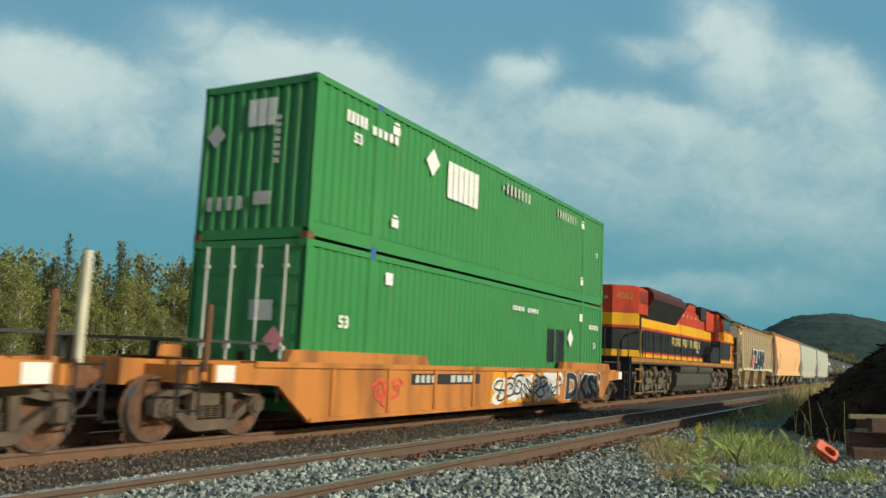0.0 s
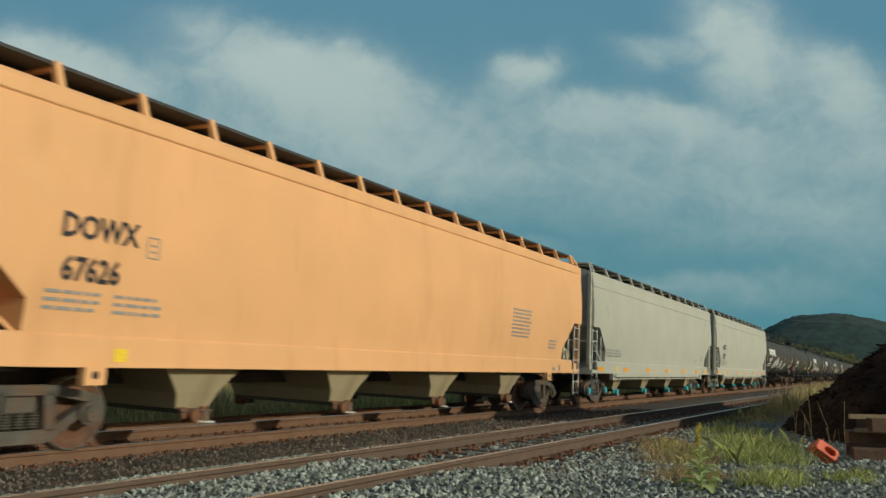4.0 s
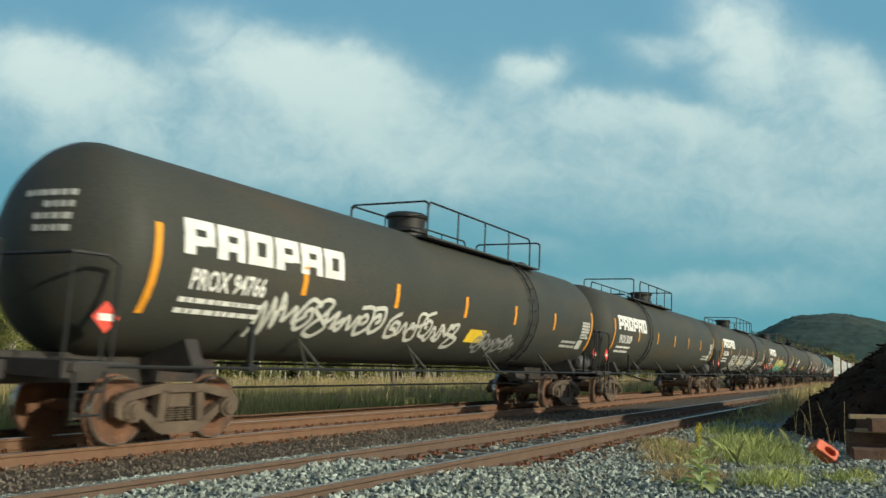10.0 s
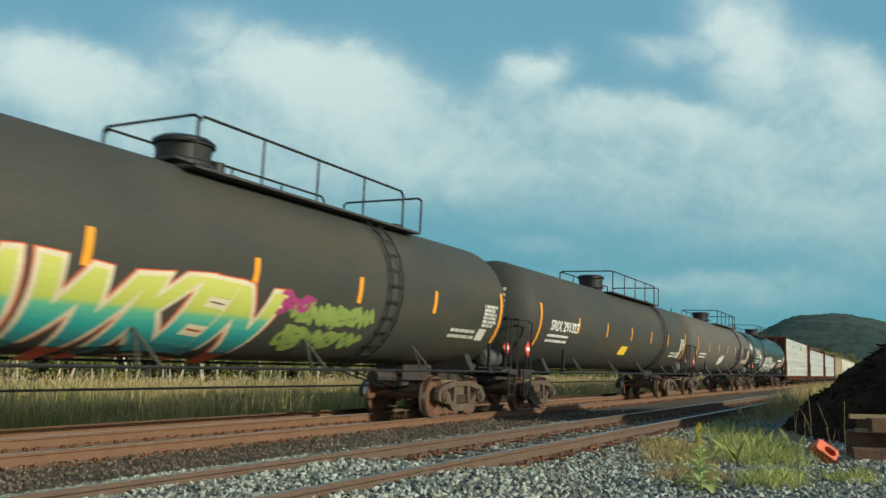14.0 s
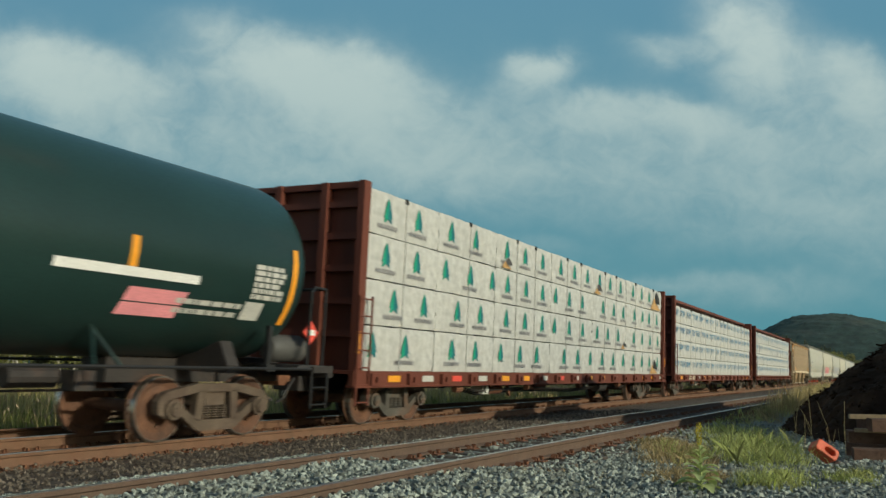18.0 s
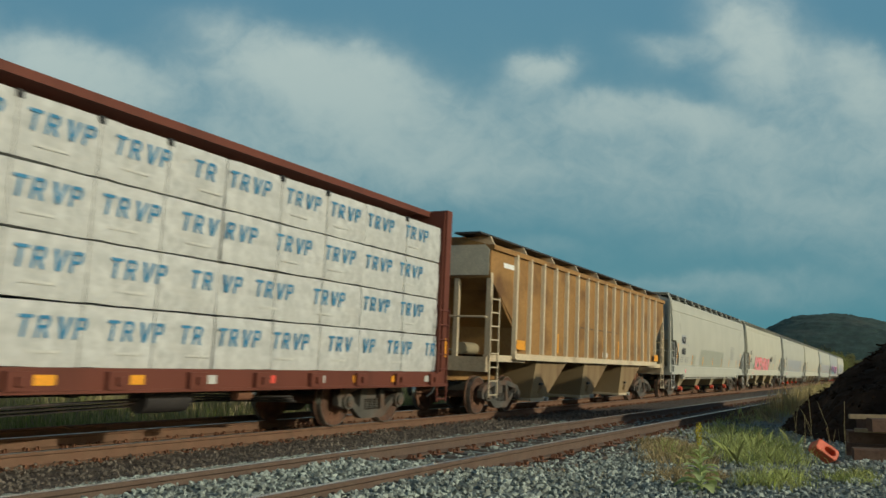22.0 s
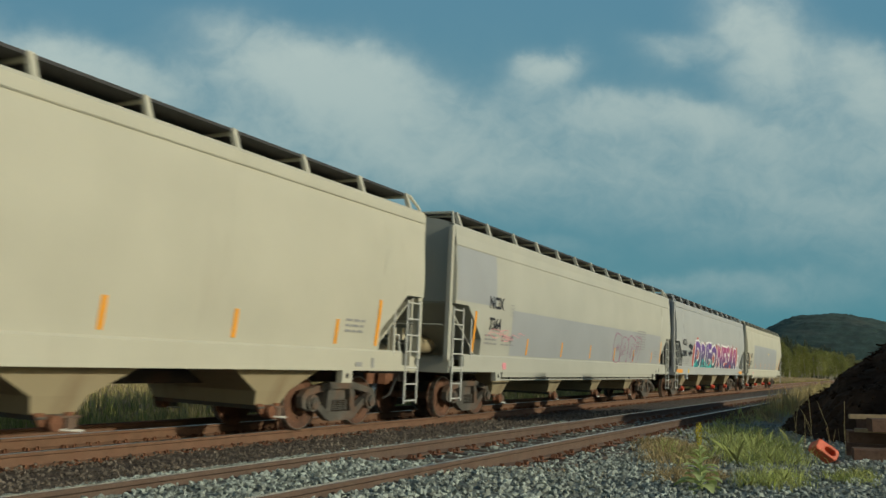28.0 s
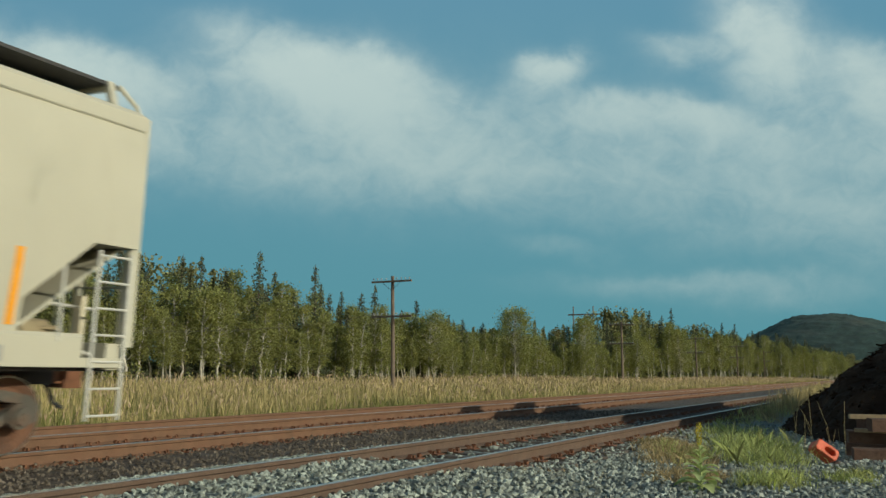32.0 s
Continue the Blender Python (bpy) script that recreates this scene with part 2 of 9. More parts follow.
TANK_GREEN = material("tank_green_paint", (0.016, 0.040, 0.036), 0.36, 0, 0.2, 0.5, 30, 0.03, (0.05, 0.04, 0.03), 0.4, (0.25, 1, 1), 0.56)
SPRAY_FADE = material("spray_fade", (0.05, 0.42, 0.40), 0.5, 0, 0.15, 3, 40, 0.02)


def fade_upwards(mat, stops, z0, z1):
    """Spray paint that changes colour with the height on the car's side."""
    n, l = mat.node_tree.nodes, mat.node_tree.links
    tc, sep, mr, cr = n.new("ShaderNodeTexCoord"), n.new("ShaderNodeSeparateXYZ"), n.new("ShaderNodeMapRange"), n.new("ShaderNodeValToRGB")
    mr.inputs["From Min"].default_value, mr.inputs["From Max"].default_value = z0, z1
    l.new(tc.outputs["Object"], sep.inputs[0])
    l.new(sep.outputs["Z"], mr.inputs["Value"])
    l.new(mr.outputs["Result"], cr.inputs["Fac"])
    e = cr.color_ramp.elements
    e[0].position, e[0].color = stops[0][0], (*stops[0][1], 1)
    e[1].position, e[1].color = stops[-1][0], (*stops[-1][1], 1)
    for p, c in stops[1:-1]:
        e.new(p).color = (*c, 1)
    l.new(cr.outputs["Color"], n["Principled BSDF"].inputs["Base Color"])


fade_upwards(SPRAY_FADE, ((0.0, (0.03, 0.16, 0.22)), (0.35, (0.04, 0.34, 0.32)), (0.52, (0.12, 0.42, 0.28)), (0.6, (0.42, 0.48, 0.10)), (1.0, (0.50, 0.52, 0.14))), 1.2, 2.3)
SPRAY_NIGHT = material("spray_night", (0.1, 0.07, 0.2), 0.55, 0, 0.15, 3, 40, 0.02)
SPRAY_ROSE = material("spray_rose", (0.3, 0.07, 0.2), 0.55, 0, 0.15, 3, 40, 0.02)
fade_upwards(SPRAY_NIGHT, ((0.0, (0.02, 0.06, 0.08)), (0.3, (0.03, 0.10, 0.12)), (0.5, (0.10, 0.09, 0.16)), (1.0, (0.15, 0.07, 0.28))), 1.14, 2.45)
fade_upwards(SPRAY_ROSE, ((0.0, (0.02, 0.05, 0.08)), (0.35, (0.07, 0.06, 0.16)), (0.65, (0.26, 0.07, 0.20)), (1.0, (0.38, 0.07, 0.19))), 1.14, 2.45)

# ---- the ground ----
def ground_z(x, y):
    """Height of the bare ground: the gravel yard, the two ballast beds, the grass strip and the wood's floor."""
    d = y - TRACK_Y
    if d < -2.2:
        z = -0.15 + 0.02 * noise.noise((x * 0.7, y * 0.7, 0))
        # the siding is half buried where the yard's gravel has spread over it
        z += max(0.045, 0.150 * max(0, min(1, (9.2 - x) / 1.5))) * max(0, min(1, 2.2 - abs(y - 4.6)))
    elif d < 2.0:
        z = -0.19 + 0.04 * d
    elif d < 5:
        z = -0.16 - 0.5 * (d - 2.0) / 3
    else:
        z = -0.66 + 0.25 * noise.noise((x * 0.03, y * 0.05, 3)) * min(1, (d - 5) / 10) + 0.010 * (d - 5)
    return z


def ground():
    b = Build()
    xs = [-400, -200, -100, -50, -20] + list(np.arange(-8, 40, 1.0)) + list(np.arange(40, 120, 5.0)) + [120, 140, 170, 200, 250, 300, 400, 600, 900, 1300, 1800, 2400]
    ys = [-400, -150, -60, -20, -8] + list(np.arange(-4, 16, 0.5)) + [16, 17, 18, 20, 23, 26, 30, 35, 40, 45, 52, 60, 80, 110, 160, 240, 400, 700, 1200, 2400]
    v = [(x, y, ground_z(x, y)) for x in xs for y in ys]
    m = len(ys)
    f = [(i * m + j, (i + 1) * m + j, (i + 1) * m + j + 1, i * m + j + 1) for i in range(len(xs) - 1) for j in range(m - 1)]
    b.add(v, f)
    mat = bpy.data.materials.new("ground_cover")
    mat.use_nodes = True
    t = mat.node_tree
    n, l = t.nodes, t.links
    bsdf = n["Principled BSDF"]
    tc = n.new("ShaderNodeTexCoord")
    sep = n.new("ShaderNodeSeparateXYZ")
    l.new(tc.outputs["Object"], sep.inputs[0])
    wob = n.new("ShaderNodeTexNoise")
    wob.inputs["Scale"].default_value = 0.9
    wob.inputs["Detail"].default_value = 5
    l.new(tc.outputs["Object"], wob.inputs["Vector"])
    mul = n.new("ShaderNodeMath")
    mul.operation, mul.inputs[1].default_value = "MULTIPLY_ADD", 1.6
    l.new(wob.outputs["Fac"], mul.inputs[0])
    l.new(sep.outputs["Y"], mul.inputs[2])
    yy = mul.outputs[0]
    stones = n.new("ShaderNodeTexVoronoi")
    stones.inputs["Scale"].default_value = 22
    l.new(tc.outputs["Object"], stones.inputs["Vector"])

    def mixn(fac, a, b_):
        k = n.new("ShaderNodeMix")
        k.data_type = "RGBA"
        for sock, val in ((k.inputs[0], fac), (k.inputs[6], a), (k.inputs[7], b_)):
            if isinstance(val, tuple):
                sock.default_value = (*val, 1)
            else:
                l.new(val, sock)
        return k.outputs[2]

    def step(val, lo, hi):
        k = n.new("ShaderNodeMapRange")
        k.inputs["From Min"].default_value, k.inputs["From Max"].default_value = lo, hi
        l.new(val, k.inputs["Value"])
        return k.outputs["Result"]

    sv = n.new("ShaderNodeSeparateColor")
    l.new(stones.outputs["Color"], sv.inputs[0])
    yard = mixn(sv.outputs[0], (0.08, 0.09, 0.078), (0.30, 0.33, 0.29))
    brown = mixn(sv.outputs[0], (0.045, 0.034, 0.026), (0.15, 0.112, 0.078))
    grass = mixn(wob.outputs["Fac"], (0.09, 0.085, 0.03), (0.16, 0.13, 0.05))
    col = mixn(step(yy, 6.9, 7.5), yard, brown)
    col = mixn(step(yy, 13.2, 14.0), col, grass)
    l.new(col, bsdf.inputs["Base Color"])
    bsdf.inputs["Roughness"].default_value = 0.95
    bp = n.new("ShaderNodeBump")
    bp.inputs["Strength"].default_value, bp.inputs["Distance"].default_value = 0.8, 0.04
    l.new(stones.outputs["Distance"], bp.inputs["Height"])
    l.new(bp.outputs["Normal"], bsdf.inputs["Normal"])
    return solid("ground", b, mat, "gravel yard and ballast giving way to dry grassland", "ground", kind="structure", smooth=60)


ground()


def rail_section(h=0.175):
    """(across, up) outline of a rail with its head's top at 0."""
    return [(-0.07, -h), (0.07, -h), (0.07, -h + 0.012), (0.012, -h + 0.035), (0.009, -0.05), (0.034, -0.036), (0.036, -0.008), (0.028, 0), (-0.028, 0), (-0.036, -0.008), (-0.034, -0.036), (-0.009, -0.05), (-0.012, -h + 0.035), (-0.07, -h + 0.012)]


def stone_mesh(r, seed):
    """Eight-sided broken stone."""
    rnd = random.Random(seed)
    v = [Vector(p) for p in ((1, 0, 0), (-1, 0, 0), (0, 1, 0), (0, -1, 0), (0, 0, 0.8), (0, 0, -0.8))]
    v = [p * r * rnd.uniform(0.65, 1.25) + Vector((rnd.uniform(-.3, .3) * r, rnd.uniform(-.3, .3) * r, rnd.uniform(-.2, .2) * r)) for p in v]
    f = [(0, 2, 4), (2, 1, 4), (1, 3, 4), (3, 0, 4), (2, 0, 5), (1, 2, 5), (3, 1, 5), (0, 3, 5)]
    return v, f


def scatter_stones(name, label, mat, spots, seed):
    """spots: (x, y, z, radius). One object of loose stones."""
    kinds = [stone_mesh(1, seed + i) for i in range(24)]
    b = Build()
    rnd = random.Random(seed)
    for x, y, z, r in spots:
        v, f = rnd.choice(kinds)
        q = Euler((rnd.uniform(-.6, .6), rnd.uniform(-.6, .6), rnd.uniform(0, 6.28))).to_matrix()
        b.add([tuple(q @ p * r + Vector((x, y, z))) for p in v], f)
    return solid(name, b, mat, label, "gravel", kind="stuff")


def railway(name, label, y0, slope, z0, cant, x0, x1, x_near, spacing, rail_h, seed, tie_half=1.28, buried=0.0, rust=None):
    """A track of two rails on ties; ties near the camera are pieces of their own, those further off one mesh."""
    rnd = random.Random(seed)
    track = thing(name, label, "railway track", Matrix.Translation((0, y0, z0)) @ pose(0, 0, 0, cant) @ pose(0, 0, 0, 0, 0, math.degrees(math.atan(slope))), kind="structure")
    sec = rail_section(rail_h)
    for s in (-1, 1):
        b = Build()
        b.prism([(s * 0.7175 + a, z) for a, z in sec], "x", x0, x1)
        rail = part("rail", b, rust or RAIL_RUST, track, "rust-brown steel rail with a worn bright top", smooth=40)
        part("running_surface", Build().box(x0, x1, s * 0.7175 - 0.026, s * 0.7175 + 0.026, -0.002, 0.0015), RAIL_TOP, rail)
    tie = Build().prism([(-0.105, -0.17), (0.105, -0.17), (0.112, -0.015), (0.098, 0), (-0.1, 0.002), (-0.112, -0.02)], "y", -tie_half, tie_half)
    me = tie.mesh("tie", TIE_WOOD)
    pb = Build()
    for s in (-1, 1):
        pb.box(-0.09, 0.09, s * 0.7175 - 0.17, s * 0.7175 + 0.17, 0, 0.014)
        for dx in (-0.06, 0.06):
            for dy in (-0.095, 0.095):
                pb.box(dx - 0.014, dx + 0.014, s * 0.7175 + dy - 0.016, s * 0.7175 + dy + 0.016, 0.012, 0.05)
        pb.prism([(-0.13, 0.015), (-0.1, 0.06), (-0.1, 0.015)], "y", s * 0.7175 - 0.1, s * 0.7175 - 0.04)
        pb.prism([(0.13, 0.015), (0.1, 0.06), (0.1, 0.015)], "y", s * 0.7175 - 0.1, s * 0.7175 - 0.04)
    pm = pb.mesh("tie_plate", RUST_PLATE)
    far, far_plates = Build(), Build()
    x = x0
    while x < min(x1, 320):
        xx = x + rnd.uniform(-0.05, 0.05)
        z = -rail_h - 0.004 - buried * rnd.uniform(0.6, 1.0)
        if x_near[0] < x < x_near[1]:
            ob = new("tie", me)
            ob.parent = track
            ob.matrix_basis = pose(xx, rnd.uniform(-.06, .06), z, 0, 0, rnd.uniform(-1.2, 1.2))
            pl = new("tie_plate", pm)
            pl.parent = ob
            pl.matrix_basis = pose(0, 0, 0)
        elif x > x_near[1]:
            far.box(xx - 0.11, xx + 0.11, -tie_half, tie_half, z - 0.15, z)
        x += spacing
    if far.v:
        part("distant_ties", far, TIE_WOOD, track, "row of weathered timber ties", kind="stuff")
    return track


railway("main_track", "canted main line of rusty rails on timber ties", TRACK_Y, 0.0, 0.0, CANT, -60, 900, (-2, 60), 0.52, 0.185, 5, rust=MAIN_RAIL)
railway("siding_track", "rusty siding on weathered timber ties in gravel", 4.715, -0.0148, 0.10, 0.0, -60, 240, (-2, 50), 0.53, 0.165, 6, buried=0.012)
# a loose string of rail laid beside the main line
lr = Build()
lr.prism([(a, z) for a, z in rail_section(0.18)], "x", -60, 420)
solid("loose_rail", lr, MAIN_RAIL, "long spare rail lying beside the main line", "rail", Matrix.Translation((0, TRACK_Y + 1.78, 0.075)), kind="structure", smooth=40)


def yard_stones():
    rnd = random.Random(11)
    near, brown = [], []
    while len(near) < 21000:
        a, r = radians(rnd.uniform(-2.0, 58)), 3.0 + 17 * rnd.random() ** 1.0
        x, y = r * math.cos(a), r * math.sin(a)
        if y < -0.6 or y > 7.0 - 0.4 * rnd.random():
            continue
        ys = 4.715 - 0.0148 * x
        if abs(abs(y - ys) - 0.7175) < 0.075 or (abs(y - ys) < 0.62 and 7.6 < x < 40 and rnd.random() < 0.75):
            continue
        near.append((x, y, ground_z(x, y) + 0.012 + 0.02 * rnd.random(), rnd.uniform(0.018, 0.036) * (1.25 if rnd.random() < 0.12 else 1)))
    while len(brown) < 7000:
        x, y = rnd.uniform(4, 26), rnd.uniform(6.6, 9.1)
        if abs(y - (TRACK_Y - 0.7175)) < 0.12:
            continue
        brown.append((x, y, ground_z(x, y) + 0.012 + 0.02 * rnd.random() + max(0, 0.03 * (y - 8)), rnd.uniform(0.014, 0.03)))
    for i in range(2600):
        x, y = rnd.uniform(8, 40), TRACK_Y + rnd.uniform(-0.6, 0.6)
        brown.append((x, y, -0.175, rnd.uniform(0.016, 0.03)))
    scatter_stones("yard_gravel", "loose grey-green crushed stone of the yard", GRAVEL, near, 21)
    scatter_stones("ballast_gravel", "brown-grey ballast stones beside the main line", GRAVEL_BROWN, brown, 22)


yard_stones()

# ---- sky, hill and woods ----
def sky_backdrop():
    """A far cap of sky with drifting clouds; u and v run across and up it, 1 is the view's half width."""
    b = Build()
    rad, rings, segs = 2600, 14, 40
    v = [(0, 0, -rad)]
    for i in range(1, rings + 1):
        a = radians(52) * i / rings
        for j in range(segs):
            p = 2 * math.pi * j / segs
            v.append((rad * math.sin(a) * math.cos(p), rad * math.sin(a) * math.sin(p), -rad * math.cos(a)))
    f = [(0, 1 + (j + 1) % segs, 1 + j) for j in range(segs)]
    for i in range(rings - 1):
        for j in range(segs):
            k, m = 1 + i * segs, (j + 1) % segs
            f.append((k + j, k + m, k + segs + m, k + segs + j))
    b.add(v, f)
    mat = bpy.data.materials.new("cloudy_sky")
    mat.use_nodes = True
    t = mat.node_tree
    n, l = t.nodes, t.links
    n.remove(n["Principled BSDF"])
    tc = n.new("ShaderNodeTexCoord")
    sep = n.new("ShaderNodeSeparateXYZ")
    l.new(tc.outputs["Object"], sep.inputs[0])

    def m(op, a, b_=None, c=None):
        k = n.new("ShaderNodeMath")
        k.operation = op
        for i, val in enumerate((a, b_, c)):
            if val is None:
                continue
            if isinstance(val, (int, float)):
                k.inputs[i].default_value = val
            else:
                l.new(val, k.inputs[i])
        return k.outputs[0]

    half = math.tan(radians(56.6 / 2))
    neg = m("MULTIPLY", sep.outputs["Z"], -half)
    u = m("DIVIDE", sep.outputs["X"], neg)
    w = m("DIVIDE", sep.outputs["Y"], neg)
    comb = n.new("ShaderNodeCombineXYZ")
    l.new(u, comb.inputs[0])
    l.new(w, comb.inputs[1])

    def fbm(scale, detail, sx=1.0, sy=1.0, off=0.0, dist=0.0):
        mp = n.new("ShaderNodeMapping")
        mp.inputs["Scale"].default_value = (sx, sy, 1)
        mp.inputs["Location"].default_value = (off, off * 0.7, off)
        l.new(comb.outputs[0], mp.inputs["Vector"])
        k = n.new("ShaderNodeTexNoise")
        k.inputs["Scale"].default_value, k.inputs["Detail"].default_value, k.inputs["Distortion"].default_value = scale, detail, dist
        k.inputs["Roughness"].default_value = 0.55
        l.new(mp.outputs[0], k.inputs["Vector"])
        return k.outputs["Fac"]

    wav = m("MULTIPLY", m("SUBTRACT", fbm(3.5, 6, 1, 1.2, 3.0), 0.5), 0.15)
    wav2 = m("MULTIPLY", m("SUBTRACT", fbm(3.5, 6, 1, 1.2, 9.0), 0.5), 0.15)
    uu, ww = m("ADD", u, wav), m("ADD", w, wav2)

    def puff(cu, cw, ru, rw, amp, lean=0.0):
        """A cloud bank round (cu, cw), firm above and trailing off below."""
        du, dw = m("SUBTRACT", uu, cu), m("SUBTRACT", ww, cw)
        if lean:
            dw = m("ADD", dw, m("MULTIPLY", du, lean))
        rise = m("ADD", m("DIVIDE", m("MAXIMUM", dw, 0.0), rw * 0.85), m("DIVIDE", m("MINIMUM", dw, 0.0), rw * 1.3))
        d = m("ADD", m("POWER", m("DIVIDE", du, ru), 2), m("POWER", rise, 2))
        return m("MULTIPLY", m("EXPONENT", m("MULTIPLY", m("POWER", d, 1.25), -1)), amp)

    banks = None
    for row in ((-0.90, 0.43, 0.22, 0.085, 0.80, 0.24), (-0.34, 0.42, 0.26, 0.085, 0.78, 0.26), (-0.12, 0.29, 0.36, 0.10, 0.42, 0.18), (0.19, 0.405, 0.085, 0.036, 0.75, 0),
                (0.66, 0.485, 0.12, 0.12, 0.78, 0.2), (0.89, 0.43, 0.075, 0.07, 0.58, 0.2), (0.95, 0.30, 0.26, 0.12, 0.46, 0.25), (0.47, 0.45, 0.08, 0.04, 0.40, 0), (0.40, 0.295, 0.26, 0.045, 0.46, 0.18), (0.60, 0.21, 0.40, 0.10, 0.36, 0.15), (0.25, 0.13, 0.75, 0.09, 0.27, 0.14),
                (-0.42, 0.17, 0.50, 0.08, 0.24, 0.12), (0.62, -0.085, 0.26, 0.035, 0.48, 0.06), (0.88, 0.04, 0.25, 0.10, 0.30, 0.1), (0.33, -0.085, 0.22, 0.025, 0.25, 0), (0.20, -0.01, 0.12, 0.022, 0.22, 0.1), (-0.85, 0.30, 0.35, 0.09, 0.28, 0.1), (0.15, 0.30, 1.1, 0.18, 0.12, 0.1), (-0.60, 0.33, 0.5, 0.10, 0.12, 0.2)):
        p = puff(*row)
        banks = p if banks is None else m("ADD", banks, p)
    lumps = m("SUBTRACT", fbm(7.0, 9, 1, 1.25, 1.0, 0.6), 0.5)
    curls = m("SUBTRACT", fbm(19.0, 8, 1, 1.3, 4.0, 0.9), 0.5)
    ragged = m("ADD", m("MULTIPLY", lumps, 0.92), m("MULTIPLY", curls, 0.46))
    reach_ = m("MINIMUM", m("MULTIPLY", banks, 1.5), 0.80)
    dens = m("ADD", banks, m("MULTIPLY", ragged, reach_))
    ramp = n.new("ShaderNodeMapRange")
    ramp.interpolation_type = "SMOOTHERSTEP"
    ramp.inputs["From Min"].default_value, ramp.inputs["From Max"].default_value = -0.30, 1.15
    l.new(dens, ramp.inputs["Value"])
    grad = n.new("ShaderNodeMapRange")
    grad.inputs["From Min"].default_value, grad.inputs["From Max"].default_value = -0.16, 0.56
    l.new(w, grad.inputs["Value"])

    def mixn(fac, a, b_):
        k = n.new("ShaderNodeMix")
        k.data_type = "RGBA"
        for sock, val in ((k.inputs[0], fac), (k.inputs[6], a), (k.inputs[7], b_)):
            if isinstance(val, tuple):
                sock.default_value = (*val, 1)
            else:
                l.new(val, sock)
        return k.outputs[2]

    blue = mixn(grad.outputs["Result"], SKY_LOW, SKY_HIGH)
    cloud = mixn(grad.outputs["Result"], CLOUD_LOW, CLOUD_HIGH)
    col = mixn(ramp.outputs["Result"], blue, cloud)
    em = n.new("ShaderNodeEmission")
    em.inputs["Strength"].default_value = SKY_GLOW
    l.new(col, em.inputs["Color"])
    l.new(em.outputs[0], n["Material Output"].inputs["Surface"])
    return solid("sky_backdrop", b, mat, "blue evening sky with drifting white clouds", "sky", look(EYE, Vector(EYE) + AIM, 0.5), kind="structure", smooth=60)


SKY_LOW, SKY_HIGH = (0.102, 0.300, 0.375), (0.105, 0.280, 0.420)
CLOUD_LOW, CLOUD_HIGH = (0.30, 0.445, 0.49), (0.60, 0.69, 0.69)
SKY_GLOW = 1.0
SKY = sky_backdrop()


def hill():
    """The wooded hill far down the line."""
    b = Build()
    xs, ds = np.linspace(-330, 620, 170), np.linspace(0, 420, 56)
    v = []
    for s in xs:
        for d in ds:
            k = d / 420
            top = 124 * math.exp(-((s + 6) / (165 if s < -6 else 260)) ** 2) + 62 * math.exp(-((s - 420) / 240) ** 2)
            h = top * math.sin(k * math.pi / 2) ** 0.9 + 6 * noise.fractal((s * 0.012, d * 0.012, 0), 1, 2, 4) * k + 3.0 * noise.noise((s * 0.11, d * 0.11, 2)) + 1.6 * noise.noise((s * 0.3, d * 0.3, 5))
            v.append((1400 + d, 130 - s, h - 4))
    m = len(ds)
    b.add(v, [(i * m + j, i * m + j + 1, (i + 1) * m + j + 1, (i + 1) * m + j) for i in range(len(xs) - 1) for j in range(m - 1)])
    mat = material("hill_wood", (0.027, 0.050, 0.040), 0.95, 0, 0.6, 0.05, 0.25, 0.0, (0.080, 0.078, 0.060), 0.6, (0.004, 0.006, 0.035), 0.60)
    solid("wooded_hill", b, mat, "distant rounded hill covered with dark forest", "hill", kind="structure", smooth=60)


hill()
def see_through(mat, share, tint):
    """Lets part of the light through a leaf."""
    n, l = mat.node_tree.nodes, mat.node_tree.links
    tr, mx = n.new("ShaderNodeBsdfTranslucent"), n.new("ShaderNodeMixShader")
    src = n["Principled BSDF"].inputs["Base Color"].links[0].from_socket
    mul = n.new("ShaderNodeMix")
    mul.data_type, mul.blend_type = "RGBA", "MULTIPLY"
    mul.inputs[0].default_value = 1
    mul.inputs[7].default_value = (*tint, 1)
    l.new(src, mul.inputs[6])
    l.new(mul.outputs[2], tr.inputs["Color"])
    mx.inputs[0].default_value = share
    l.new(n["Principled BSDF"].outputs[0], mx.inputs[1])
    l.new(tr.outputs[0], mx.inputs[2])
    l.new(mx.outputs[0], n["Material Output"].inputs["Surface"])
    return mat


LEAF = see_through(material("birch_leaves", (0.30, 0.315, 0.11), 0.7, 0, 0.3, 0.35, 5, 0, (0.28, 0.22, 0.05), 0.5, (0.3, 0.3, 0.3), 0.5, per_object=0.35, per_island=0.35, spec=0.2), 0.42, (1, 1, 0.6))
AUTUMN_LEAF = see_through(material("autumn_leaves", (0.28, 0.295, 0.11), 0.7, 0, 0.3, 0.35, 5, 0, (0.20, 0.20, 0.05), 0.5, (0.3, 0.3, 0.3), 0.5, per_object=0.35, per_island=0.45, spec=0.2), 0.35, (1, 0.95, 0.6))
NEEDLE = material("spruce_needles", (0.10, 0.125, 0.07), 0.8, 0, 0.3, 0.5, 6, 0, per_object=0.4, per_island=0.35, spec=0.15)
BARK_PALE = material("birch_bark", (0.58, 0.54, 0.45), 0.8, 0, 0.2, 2, 20, 0.2, (0.10, 0.08, 0.06), 0.7, (3, 3, 8), 0.54, per_object=0.6)
BARK_DARK = material("spruce_bark", (0.10, 0.075, 0.055), 0.9, 0, 0.2, 3, 20, 0.3)


